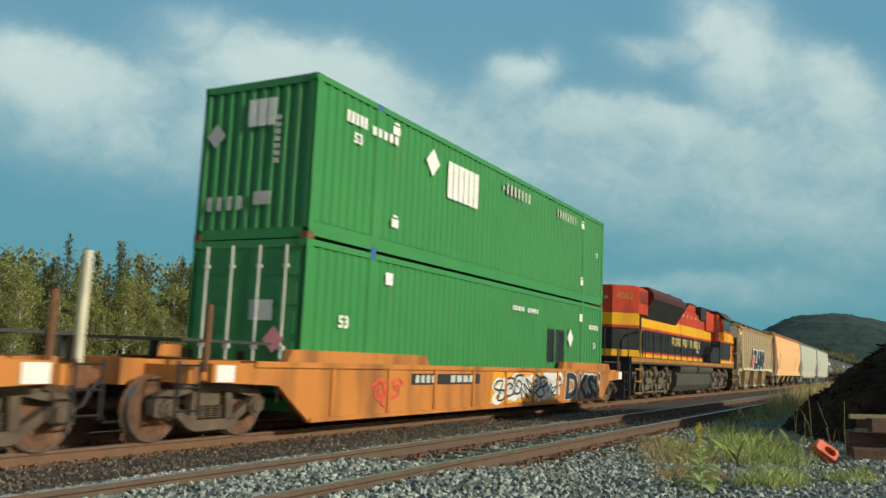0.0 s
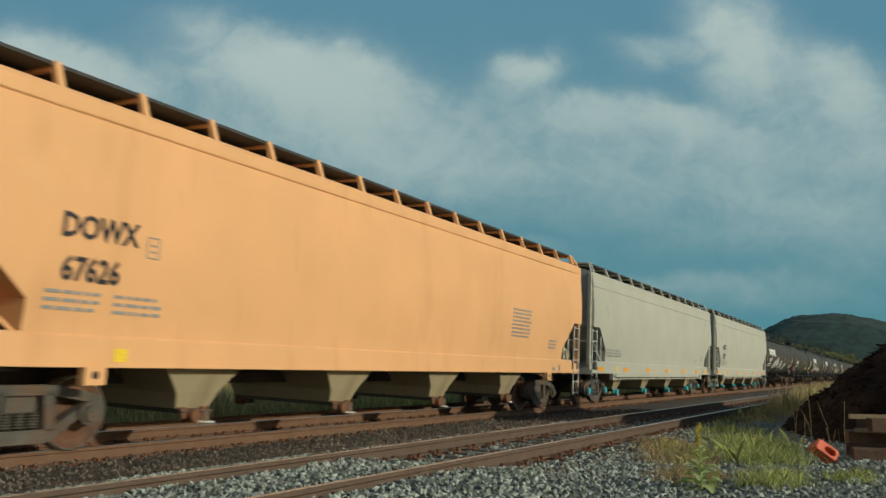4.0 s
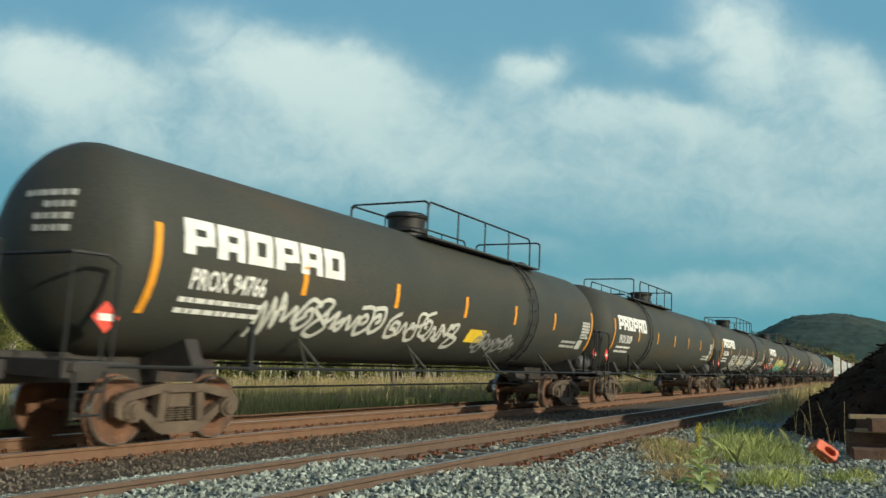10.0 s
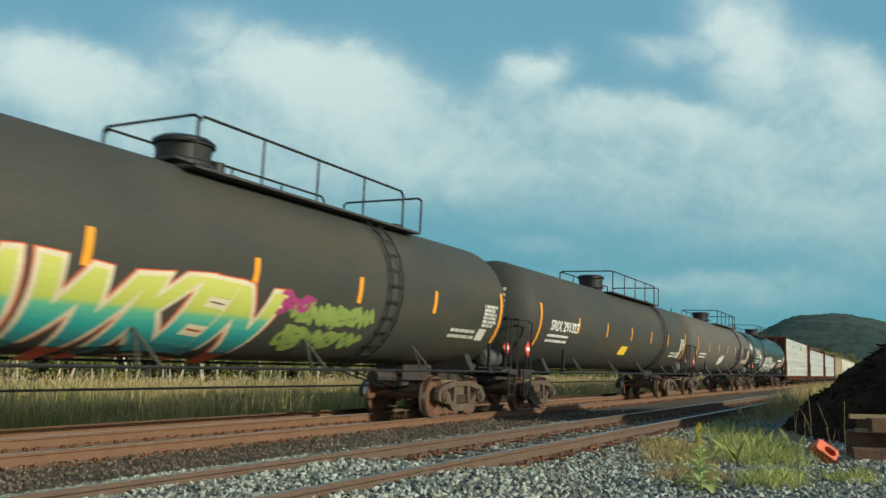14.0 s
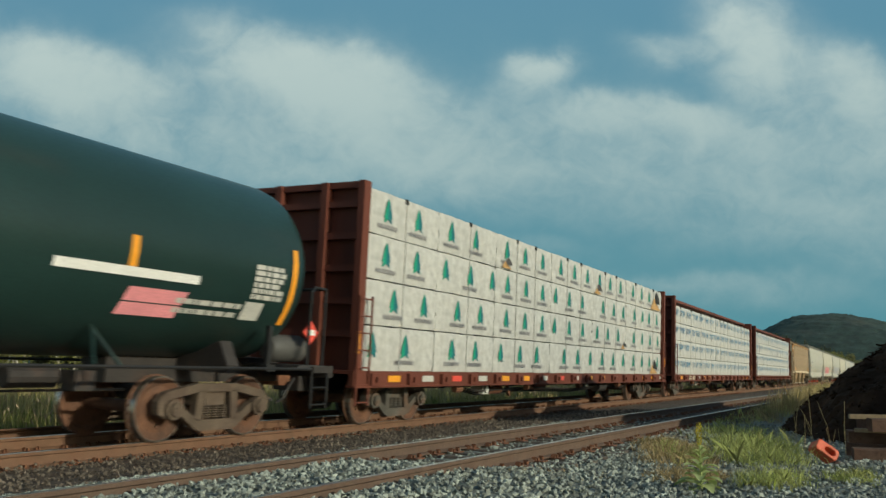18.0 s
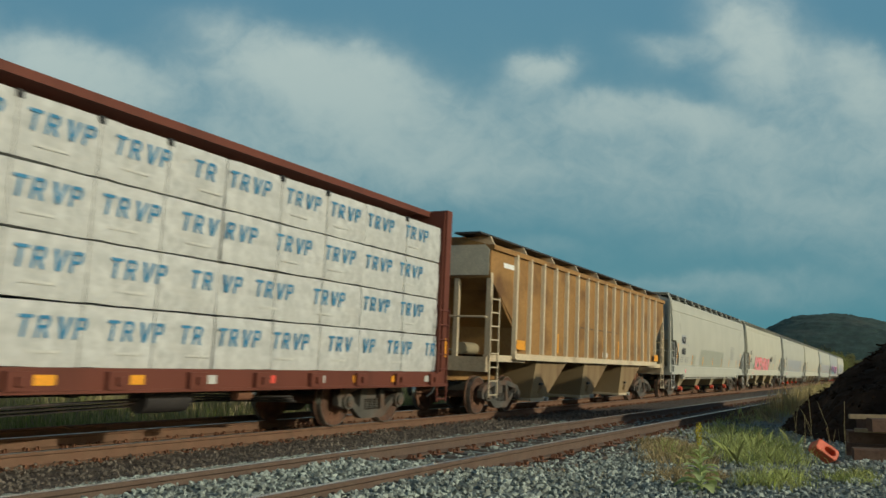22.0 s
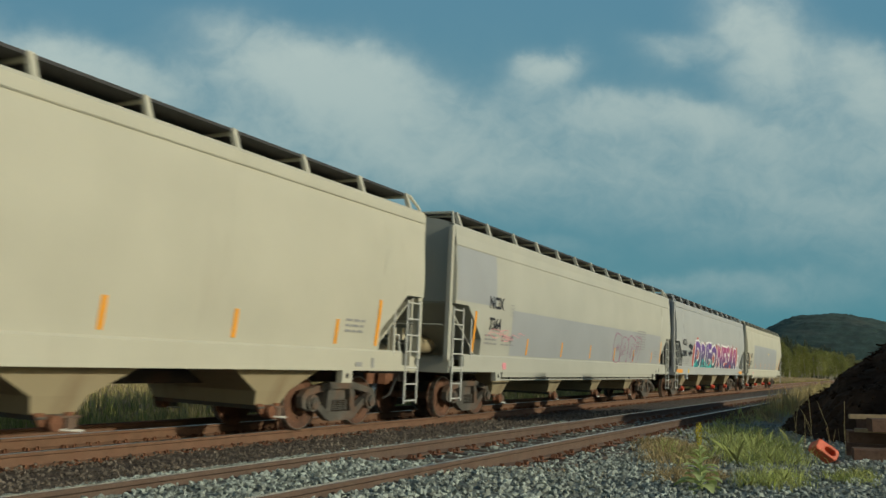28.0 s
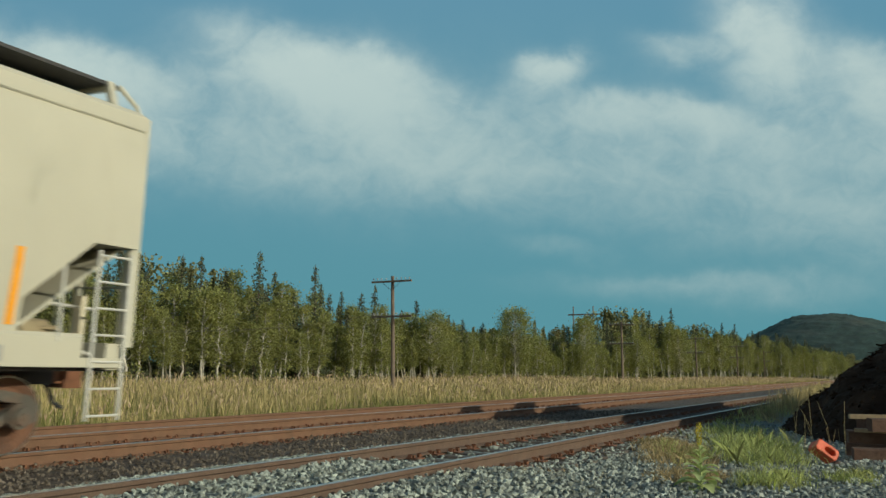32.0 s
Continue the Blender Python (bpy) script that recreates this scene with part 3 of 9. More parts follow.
def limb(b, p0, p1, r0, r1, rnd, steps=5, wob=0.12):
    pts = [Vector(p0).lerp(Vector(p1), i / steps) + Vector((rnd.uniform(-wob, wob), rnd.uniform(-wob, wob), 0)) * (0 < i < steps) for i in range(steps + 1)]
    for i in range(steps):
        b.cyl(pts[i], pts[i + 1], r0 + (r1 - r0) * i / steps, 5, r0 + (r1 - r0) * (i + 1) / steps, False)
    return pts


def leaf_quad(b, p, s, rnd):
    n = Vector((rnd.uniform(-1, 1), rnd.uniform(-1, 1), rnd.uniform(-0.6, 1))).normalized()
    a = n.orthogonal().normalized() * s
    c = n.cross(a).normalized() * s * rnd.uniform(0.6, 1)
    q = rnd.uniform(0.7, 1.1)
    b.add([tuple(p - a), tuple(p - c * 0.8), tuple(p + a * q), tuple(p + c)], [(0, 1, 2, 3)])


def broadleaf(seed, width, clumps, leaves, size):
    """Trunk and crown of a birch or aspen one unit high to the metre of 9 m."""
    rnd = random.Random(seed)
    tr, cr = Build(), Build()
    h = 9.0
    pts = limb(tr, (0, 0, -0.3), (rnd.uniform(-.6, .6), rnd.uniform(-.6, .6), h * 0.94), 0.105, 0.02, rnd, 8, 0.16)
    low = rnd.uniform(0.20, 0.44)
    for i in range(clumps):
        k = rnd.random() ** 0.9
        z = h * (low + (1 - low) * k)
        base = pts[0].lerp(pts[-1], min(1, max(0, z / (h * 0.95))))
        rr = width * (math.sin(math.pi * (0.13 + 0.80 * k)) ** 0.7) * rnd.uniform(0.25, 1.0) ** 0.6
        a = rnd.uniform(0, 6.28)
        q = base + Vector((rr * math.cos(a), rr * math.sin(a), rnd.uniform(-.2, .3)))
        start = pts[0].lerp(pts[-1], min(1, max(0, (z - 0.5 * rr - 0.2) / (h * 0.95))))
        limb(tr, start, q, 0.02, 0.006, rnd, 2, 0.06)
        spread = rnd.uniform(0.36, 0.72) * (0.7 + 0.3 * width / 1.6)
        for j in range(leaves):
            p = q + Vector((rnd.gauss(0, spread * 0.6), rnd.gauss(0, spread * 0.6), rnd.gauss(0, spread * 0.5)))
            leaf_quad(cr, p, rnd.uniform(0.6, 1.3) * size, rnd)
    return tr, cr


def spruce(seed, size, dense):
    """Trunk and crown of a narrow spruce 10 m high."""
    rnd = random.Random(seed)
    tr, cr = Build(), Build()
    h = 10.0
    slim = rnd.uniform(0.80, 1.25)
    limb(tr, (0, 0, -0.3), (0, 0, h), 0.12, 0.012, rnd, 6, 0.04)
    z, bare = 0.9, rnd.uniform(0.03, 0.12)
    while z < h - 0.12:
        k = 1 - z / h
        reach = slim * (0.10 + 1.65 * k ** 0.8) * rnd.uniform(0.8, 1.15)
        for i in range(6):
            if rnd.random() < bare:
                continue
            a = rnd.uniform(0, 6.28)
            rr = reach * rnd.uniform(0.55, 1.15)
            tip = Vector((rr * math.cos(a), rr * math.sin(a), z - 0.22 * rr + rnd.uniform(-.1, .1)))
            limb(tr, (0, 0, z), tip, 0.012, 0.004, rnd, 1, 0)
            m = max(2, int(rr * dense))
            for j in range(m):
                p = Vector((0, 0, z)).lerp(tip, (j + 0.6) / m) + Vector((rnd.gauss(0, .06), rnd.gauss(0, .06), rnd.gauss(-.05, .06)))
                leaf_quad(cr, p, rnd.uniform(0.6, 1.25) * size, rnd)
        z += rnd.uniform(0.17, 0.27) * (1 if k > 0.15 else 0.7)
    return tr, cr


def woods():
    rnd = random.Random(4)

    def pair(trcr, bark, leaf):
        return trcr[0].mesh("trunk", bark, 60), trcr[1].mesh("crown", leaf)

    birches = [pair(broadleaf(100 + i, rnd.uniform(0.9, 1.35), 60, 44, 0.085), BARK_PALE, LEAF) for i in range(5)]
    aspens = [pair(broadleaf(120 + i, rnd.uniform(1.9, 2.4), 110, 46, 0.085), BARK_PALE, LEAF) for i in range(3)]
    golden = [pair(broadleaf(140 + i, rnd.uniform(1.1, 1.7), 60, 44, 0.10), BARK_PALE, AUTUMN_LEAF) for i in range(3)]
    dark = [pair(spruce(200 + i, 0.085, 13), BARK_DARK, NEEDLE) for i in range(6)]

    def tree(x, y, kind, h):
        meshes = rnd.choice((birches, aspens, golden, dark)[kind])
        name, label = (("birch_tree", "slender pale-stemmed birch with yellow-green leaves"), ("aspen_tree", "broad leafy aspen with green crown at the wood's edge"),
                       ("birch_tree", "birch turning autumn yellow beside the line"), ("spruce_tree", "tall narrow dark green spruce in the wood"))[kind]
        s = h / (10.0 if kind == 3 else 9.0)
        ob = thing(name, label, "tree", pose(x, y, ground_z(x, y), rnd.uniform(-2.5, 2.5), rnd.uniform(-2.5, 2.5), rnd.uniform(0, 360)), "trees of the wood")
        ws = s ** 0.6
        ob.scale = (ws * rnd.uniform(0.9, 1.2), ws * rnd.uniform(0.9, 1.2), s)
        for nm, me in zip(("trunk", "crown"), meshes):
            o = new(nm, me)
            o.parent = ob

    def edge(x):
        return 46 - max(0, x - 120) * 0.17 if x < 250 else max(15.2, 23.9 - (x - 250) * 0.16) - max(0, x - 305) * 0.006

    def height(x):
        """Tops of the tallest trees along the line."""
        return float(np.interp(x, (0, 40, 58, 64, 82, 92, 104, 122, 140, 154, 164, 185, 240, 280, 370, 800), (9.6, 10.4, 11.8, 10.6, 10.0, 8.6, 8.8, 8.4, 9.6, 13.0, 15.2, 13.8, 13.0, 12.0, 11.4, 11)))

    x = 8.0
    while x < 330:
        hh = height(x)
        for row in range(4):
            if rnd.random() < 0.10 or (row == 3 and x > 140):
                continue
            k = rnd.random()
            if row == 0:
                kind, h = (0 if k < 0.93 else 1), hh * rnd.uniform(0.40, 0.72)
            elif row == 1:
                kind, h = (0 if k < 0.62 else 1 if k < 0.75 else 3), hh * rnd.uniform(0.55, 0.82)
            else:
                kind, h = (0 if k < 0.22 else 3), hh * rnd.uniform(0.70, 0.94)
            if kind == 3 and rnd.random() < 0.22:
                h = hh * rnd.uniform(0.94, 1.06)
            if kind == 0 and x > 150 and rnd.random() < 0.35:
                kind = 2
            if x > 150 and row == 0:
                h *= 1.12
            tree(x + rnd.uniform(-1, 1), edge(x) + row * 2.2 + rnd.uniform(-1.1, 1.1), kind, h)
        x += 1.5 if x < 120 else 2.0
    for x, y, h in ((81, 45.5, 8.2), (84, 46.5, 7.6), (104, 45, 10.2), (107, 46.2, 10.3), (129, 43.6, 10.4), (131.5, 45, 10.2), (149, 40.5, 8.4), (168, 37, 10), (176, 36, 9.4)):
        tree(x, y, 1, h)
    # the wood behind and further off, as one mass of small leaves
    far_parts = [spruce(300 + i, 0.15, 6)[1] for i in range(4)] + [broadleaf(320 + i, 1.5, 36, 22, 0.15)[1] for i in range(3)]
    shapes = [(np.array([tuple(p) for p in q.v]), q.f) for q in far_parts]
    b = Build()
    for i in range(640):
        if i < 190:
            x = rnd.uniform(6, 175)
            y = edge(x) + rnd.uniform(8, 17)
            h = height(x) * rnd.uniform(0.72, 1.0) * (1.0 + 0.004 * max(0, y - edge(x) - 4))
        elif i < 330:
            x = rnd.uniform(150, 340)
            y = edge(x) + rnd.uniform(5, 18)
            h = height(x) * rnd.uniform(0.66, 1.0)
        else:
            x = 330 + 560 * rnd.random() ** 1.3
            y = edge(x) + rnd.uniform(-2, 16)
            h = height(x) * rnd.uniform(0.5, 1.0)
        k = rnd.randrange(0, 4) if rnd.random() < (0.85 if x < 150 else 0.42) else rnd.randrange(4, 7)
        pv, pf = shapes[k]
        s = h / (10.0 if k < 4 else 9.0)
        a = rnd.uniform(0, 6.28)
        ws = s ** 0.6 * rnd.uniform(0.95, 1.25) * (1.25 if x > 330 else 1)
        ca, sa = math.cos(a) * ws, math.sin(a) * ws
        q = np.stack([pv[:, 0] * ca - pv[:, 1] * sa + x, pv[:, 0] * sa + pv[:, 1] * ca + y, pv[:, 2] * s + ground_z(x, y)], 1)
        b.add(q.tolist(), pf)
    far = material("far_wood", (0.185, 0.19, 0.085), 0.85, 0, 0.45, 0.10, 2, 0, (0.17, 0.13, 0.045), 0.6, (0.12, 0.12, 0.02), 0.52, per_island=0.45, spec=0.1)
    solid("distant_wood", b, far, "mixed forest stretching away behind the first trees", "forest", kind="stuff")
    # undergrowth along the wood's foot
    b = Build()
    for i in range(420):
        x = 8 + 250 * rnd.random()
        y = edge(x) - rnd.uniform(-0.8, 2.4)
        hh = rnd.uniform(0.6, 2.0)
        for j in range(80):
            k = rnd.random()
            leaf_quad(b, Vector((x + rnd.gauss(0, .5) * (1.2 - k), y + rnd.gauss(0, .5) * (1.2 - k), ground_z(x, y) + hh * k)), rnd.uniform(0.05, 0.11), rnd)
    solid("undergrowth", b, LEAF, "leafy green bushes at the foot of the wood", "bushes", kind="stuff")


woods()


def grass_field():
    rnd = random.Random(9)
    straw, green, heads = Build(), Build(), Build()

    def stalk(b, x, y, z, h, w, bend):
        a = rnd.uniform(0, 6.28)
        dx, dy = math.cos(a) * w, math.sin(a) * w
        lx, ly = rnd.gauss(0, bend), rnd.gauss(0, bend)
        b.add([(x - dx, y - dy, z), (x + dx, y + dy, z), (x + dx * 0.7 + lx * 0.45, y + dy * 0.7 + ly * 0.45, z + h * 0.6), (x + lx, y + ly, z + h), (x - dx * 0.7 + lx * 0.45, y - dy * 0.7 + ly * 0.45, z + h * 0.6)], [(0, 1, 2, 3, 4)])
        return x + lx, y + ly, z + h

    for i in range(120000):
        x = 6 + 230 * rnd.random() ** 1.75
        y = 14.0 + (31 if x < 120 else 20) * rnd.random() ** 1.2
        if y > 47 - max(0, x - 120) * 0.17:
            continue
        z = ground_z(x, y)
        clump = noise.noise((x * 0.22, y * 0.3, 1)) + 0.5 * noise.noise((x * 0.8, y * 0.8, 7))
        w = 0.006 + 0.00035 * x
        if rnd.random() < 0.56 - 0.6 * clump:
            stalk(green, x, y, z, rnd.uniform(0.35, 0.75), w * 1.15, 0.16)
            continue
        h = rnd.uniform(0.6, 1.12) * (1 + 0.3 * clump) * (0.75 if y < 16 else 1)
        tip = stalk(straw, x, y, z, h, w, 0.12)
        if rnd.random() < 0.30:
            lean = Vector((rnd.gauss(0, .05), rnd.gauss(0, .05), rnd.uniform(0.10, 0.2)))
            p = Vector(tip) - Vector((0, 0, 0.04))
            u = Vector((rnd.uniform(-1, 1), rnd.uniform(-1, 1), 0)).normalized() * (w * 1.1 + 0.003)
            heads.add([tuple(p), tuple(p + lean * 0.45 + u), tuple(p + lean), tuple(p + lean * 0.45 - u)], [(0, 1, 2, 3)])
    mat = see_through(material("dry_grass", (0.52, 0.42, 0.20), 0.8, 0, 0.3, 0.25, 3, 0, (0.34, 0.31, 0.13), 0.7, (0.2, 0.35, 0.2), 0.47, per_island=0.4, spec=0.2), 0.3, (1, 0.95, 0.8))
    solid("tall_grass", straw, mat, "tall straw-coloured grass between the line and the wood", "grass", kind="stuff")
    solid("green_undergrass", green, see_through(material("meadow_green", (0.24, 0.25, 0.075), 0.8, 0, 0.3, 0.25, 3, 0, (0.30, 0.25, 0.11), 0.6, (0.25, 0.3, 0.2), 0.5, per_island=0.4, spec=0.2), 0.3, (1, 1, 0.7)), "shorter green grass under the dry stalks", "grass", kind="stuff")
    solid("seed_heads", heads, material("seed_head", (0.46, 0.35, 0.23), 0.85, 0, 0.25, 0.25, 3, 0, (0.36, 0.22, 0.15), 0.6, (0.15, 0.2, 0.2), 0.5, per_island=0.45, spec=0.1), "pinkish ripe seed heads over the tall grass", "grass", kind="stuff")


grass_field()
WOOD_POLE = material("pole_wood", (0.17, 0.13, 0.10), 0.9, 0, 0.25, 3, 30, 0.4, (0.07, 0.055, 0.045), 0.5, (4, 4, 0.5), 0.5)
GLASS_KNOB = material("insulator", (0.35, 0.40, 0.42), 0.3, 0, 0.1, 4, 40, 0)


def telegraph_poles():
    def pole(x, y, lean, h=7.7):
        p = thing("telegraph_pole", "weathered wooden telegraph pole with two crossarms", "utility pole", pose(x, y, ground_z(x, y), 0, lean, 0), "telegraph poles")
        part("post", lambda: Build().cyl((0, 0, -0.4), (0, 0, h), 0.15, 10, 0.11), WOOD_POLE, p, key="pole_post", smooth=40)
        for z in (h - 0.35, h - 2.6):
            arm = part("crossarm", lambda: Build().box(-0.05, 0.05, -1.5, 1.5, -0.06, 0.06), WOOD_POLE, p, at=(-0.14, 0, z), key="pole_arm")
            part("brace", lambda: Build().tube([(0, -0.75, 0), (0.02, 0, -0.6)], 0.012, 4).tube([(0, 0.75, 0), (0.02, 0, -0.6)], 0.012, 4), DARK_IRON, arm, key="pole_brace")
            for y1 in (-1.35, -1.05, -0.75, -0.4, 0.4, 0.75, 1.05, 1.35):
                part("insulator", lambda: Build().revolve([(0, 0.2), (0.03, 0.19), (0.045, 0.14), (0.03, 0.1), (0.05, 0.07), (0.012, 0.06), (0.012, 0)], 8, axis="z"), GLASS_KNOB, arm, at=(0, y1, 0.05), key="pole_knob")

    for i, x in enumerate((45.2, 96.5, 139, 180, 221, 262)):
        pole(x, 28.0, (-2.2, -0.4, -2.4, -2.5, -1, -1)[i])
    b = Build()
    zt = 7.7
    for z, ys in ((zt - 2.4, (-1.05, 0.4)), (zt - 2.45, (1.05,))):
        for y in ys:
            xs = [-6, 45.2, 96.5, 139, 180, 221, 262]
            for x0, x1 in zip(xs, xs[1:]):
                pts = []
                for k in range(9):
                    s = k / 8
                    x = x0 + (x1 - x0) * s
                    pts.append((x, 28.0 + y, -0.5 + z - (2.3 if x0 < 0 else 0.9) * 4 * s * (1 - s)))
                b.tube(pts, 0.006, 3)
    solid("telegraph_wires", b, DARK_IRON, "thin slack wires strung between the poles", "wires", kind="structure")
    # the far transmission frame over the trees
    f = thing("transmission_frame", "grey wooden transmission frame of two posts behind the trees", "power pylon", pose(230, 78, 0))
    for s in (-3, 3):
        part("post", lambda: Build().cyl((0, 0, -1), (0, 0, 20.5), 0.22, 8, 0.16), WOOD_POLE, f, at=(0, s, 0), key="frame_post")
    part("crossbeam", Build().box(-0.12, 0.12, -4.6, 4.6, 17.9, 18.3), WOOD_POLE, f)


telegraph_poles()


# ---- the spoil heap and the yard's odds and ends ----
SOIL = material("dark_soil", (0.040, 0.024, 0.015), 0.95, 0, 0.4, 1.0, 9, 0.8, (0.085, 0.05, 0.03), 0.55, (1.3, 1.3, 1.3), 0.53, per_island=0.5, spec=0.05)
OLD_TIE = material("old_tie", (0.135, 0.078, 0.052), 0.9, 0, 0.3, 3, 30, 0.6, (0.15, 0.10, 0.07), 0.5, (1, 6, 6), 0.5, per_object=0.5)
PALE_WOOD = material("pale_wood", (0.36, 0.27, 0.16), 0.85, 0, 0.2, 4, 30, 0.3)
ORANGE_BLOCK = material("orange_block", (0.70, 0.13, 0.06), 0.6, 0, 0.15, 6, 40, 0.15, (0.25, 0.10, 0.07), 0.5, (5, 5, 5), 0.52)


def heap():
    """A tapering heap of soil and shredded bark."""
    b = Build()
    nx, ny = 130, 84

    def cone(x, y, xc, yc, h, back, front, wide):
        u, w = (x - xc) / (back if x < xc else front), (y - yc) / wide
        return h * max(0, 1 - math.sqrt(u * u + w * w))

    def top(x, y):
        # both peaks stand out of view, sized to throw the shadow across the tracks
        h = max(cone(x, y, 19.8, -3.46, 4.62, 6.8, 8.05, 5.73), cone(x, y, 23.7, -2.54, 4.40, 8.1, 9.0, 3.9))
        rough = 0.30 * noise.fractal((x * 0.8, y * 0.8, 0), 1, 2, 5) + 0.12 * noise.noise((x * 3.1, y * 3.1, 4))
        return -0.22 + h + (0.05 + rough) * min(1, h * 1.6)

    v = [(10.4 + 26 * i / (nx - 1), -10.2 + 13.2 * j / (ny - 1)) for i in range(nx) for j in range(ny)]
    v = [(x, y, top(x, y)) for x, y in v]
    b.add(v, [(i * ny + j, (i + 1) * ny + j, (i + 1) * ny + j + 1, i * ny + j + 1) for i in range(nx - 1) for j in range(ny - 1)])
    rnd = random.Random(3)
    count = 0
    while count < 9000:
        x, y = rnd.uniform(12.2, 30), rnd.uniform(-6, 2.6)
        z = top(x, y)
        if z < -0.12:
            continue
        count += 1
        # flat splinters lie down the slope, clods anywhere
        if rnd.random() < 0.62:
            ln = rnd.uniform(0.025, 0.10) * (2.2 if rnd.random() < 0.06 else 1)
            q = Euler((rnd.gauss(0, .3), rnd.gauss(0, .25), rnd.gauss(1.2, .8))).to_matrix()
            w, t = ln * rnd.uniform(0.12, 0.3), ln * rnd.uniform(0.05, 0.12)
            vv = [(-ln, -w, 0), (ln * 0.8, -w * 0.7, 0), (ln, w * 0.5, 0), (-ln * 0.9, w, 0), (-ln * 0.9, -w * 0.8, t), (ln * 0.7, -w * 0.5, t), (ln * 0.9, w * 0.4, t), (-ln * 0.8, w * 0.8, t)]
            b.add([tuple(q @ Vector(a) + Vector((x, y, z + 0.02))) for a in vv], [(0, 3, 2, 1), (4, 5, 6, 7), (0, 1, 5, 4), (1, 2, 6, 5), (2, 3, 7, 6), (3, 0, 4, 7)])
        else:
            vv, ff = stone_mesh(rnd.uniform(0.015, 0.05), count)
            q = Euler((rnd.uniform(0, 6), rnd.uniform(0, 6), rnd.uniform(0, 6))).to_matrix()
            b.add([tuple(q @ a + Vector((x, y, z + 0.01))) for a in vv], ff)
    solid("spoil_heap", b, SOIL, "large heap of dark soil, bark and splintered wood", "dirt heap")


heap()


def yard_clutter():
    rnd = random.Random(17)
    # a stack of old ties at the heap's foot
    me = Build().prism([(-0.115, 0), (0.115, 0), (0.12, 0.15), (0.10, 0.175), (-0.105, 0.17), (-0.12, 0.15)], "y", -1.25, 1.25).mesh("tie", OLD_TIE)
    for i, (x, y, z, rz) in enumerate(((12.7, -0.70, -0.15, 5), (13.05, -0.62, -0.15, 1), (13.4, -0.75, -0.15, -2), (13.8, -0.6, -0.15, 4), (12.9, -0.78, 0.03, -9), (13.3, -0.62, 0.03, 8), (13.7, -0.72, 0.03, -2), (13.1, -0.86, 0.21, 10), (13.5, -0.75, 0.21, -7))):
        ob = new("old_tie", me)
        ob.matrix_basis = pose(x, y, z, rnd.uniform(-1.5, 1.5), 0, rz * 1.6 + rnd.uniform(-4, 4))
        tagged(ob, "discarded dark timber tie in a rough stack", "railway tie", "old ties in a stack")
    solid("wood_offcut", Build().box(-0.05, 0.05, -0.35, 0.35, 0, 0.06), PALE_WOOD, "pale splintered board lying on old ties", "board", pose(12.95, 0.22, 0.385, 0, 0, 12))
    solid("wood_offcut", Build().box(-0.06, 0.06, -0.3, 0.3, 0, 0.05), PALE_WOOD, "pale splintered board lying on old ties", "board", pose(12.78, 0.2, 0.21, 0, 0, -8))
    # the orange casting: a block with a round-cornered recess in its face
    b = Build()
    ring = [(-0.17, 0.0), (0.17, 0.0), (0.2, 0.03), (0.2, 0.17), (0.17, 0.2), (-0.17, 0.2), (-0.2, 0.17), (-0.2, 0.03)]
    hole = [(-0.02, 0.05), (0.11, 0.05), (0.14, 0.08), (0.14, 0.12), (0.11, 0.15), (-0.02, 0.15), (-0.05, 0.12), (-0.05, 0.08)]
    v = [(x, -0.13, z) for x, z in ring] + [(x, -0.13, z) for x, z in hole] + [(x, 0.13, z) for x, z in ring] + [(x, 0.03, z) for x, z in hole]
    f = [tuple(range(24, 32)), tuple(range(23, 15, -1))]
    for i in range(8):
        j = (i + 1) % 8
        f += [(i, j, 8 + j, 8 + i), (j, i, 16 + i, 16 + j), (8 + i, 8 + j, 24 + j, 24 + i)]
    b.add(v, f)
    solid("orange_casting", b, ORANGE_BLOCK, "faded orange cast-iron block with a recess, lying tilted", "casting", pose(11.75, 0.86, -0.045, -22, 36, -66) @ Matrix.Scale(0.76, 4), bevel=0.012)
    # grass and weeds
    green = see_through(material("green_grass", (0.46, 0.50, 0.20), 0.7, 0, 0.3, 1.5, 6, 0, (0.42, 0.36, 0.17), 0.6, (1.2, 1.2, 1.2), 0.52, per_island=0.65, spec=0.25), 0.5, (1, 1, 0.7))
    dry = see_through(material("yard_dry_grass", (0.46, 0.36, 0.19), 0.85, 0, 0.3, 1.5, 6, 0, (0.20, 0.19, 0.07), 0.6, (1.2, 1.2, 1.2), 0.5, per_island=0.4, spec=0.15), 0.25, (1, 0.95, 0.8))
    gb, db = Build(), Build()

    def blade(b, x, y, z, h, w, bend):
        a = rnd.uniform(0, 6.28)
        dx, dy = math.cos(a) * w, math.sin(a) * w
        lx, ly = rnd.gauss(0, bend), rnd.gauss(0, bend)
        b.add([(x - dx, y - dy, z), (x + dx, y + dy, z), (x + dx * 0.8 + lx * 0.35, y + dy * 0.8 + ly * 0.35, z + h * 0.6), (x + lx, y + ly, z + h), (x - dx * 0.8 + lx * 0.35, y - dy * 0.8 + ly * 0.35, z + h * 0.6)], [(0, 1, 2, 3, 4)])

    def tuft(b, cx, cy, n, spread, h, w=0.0032):
        for i in range(n):
            x, y = cx + rnd.gauss(0, spread), cy + rnd.gauss(0, spread * 0.7)
            blade(b, x, y, ground_z(x, y) - 0.01, h * rnd.uniform(0.45, 1.15), w * rnd.uniform(0.7, 1.3), 0.45 * h)

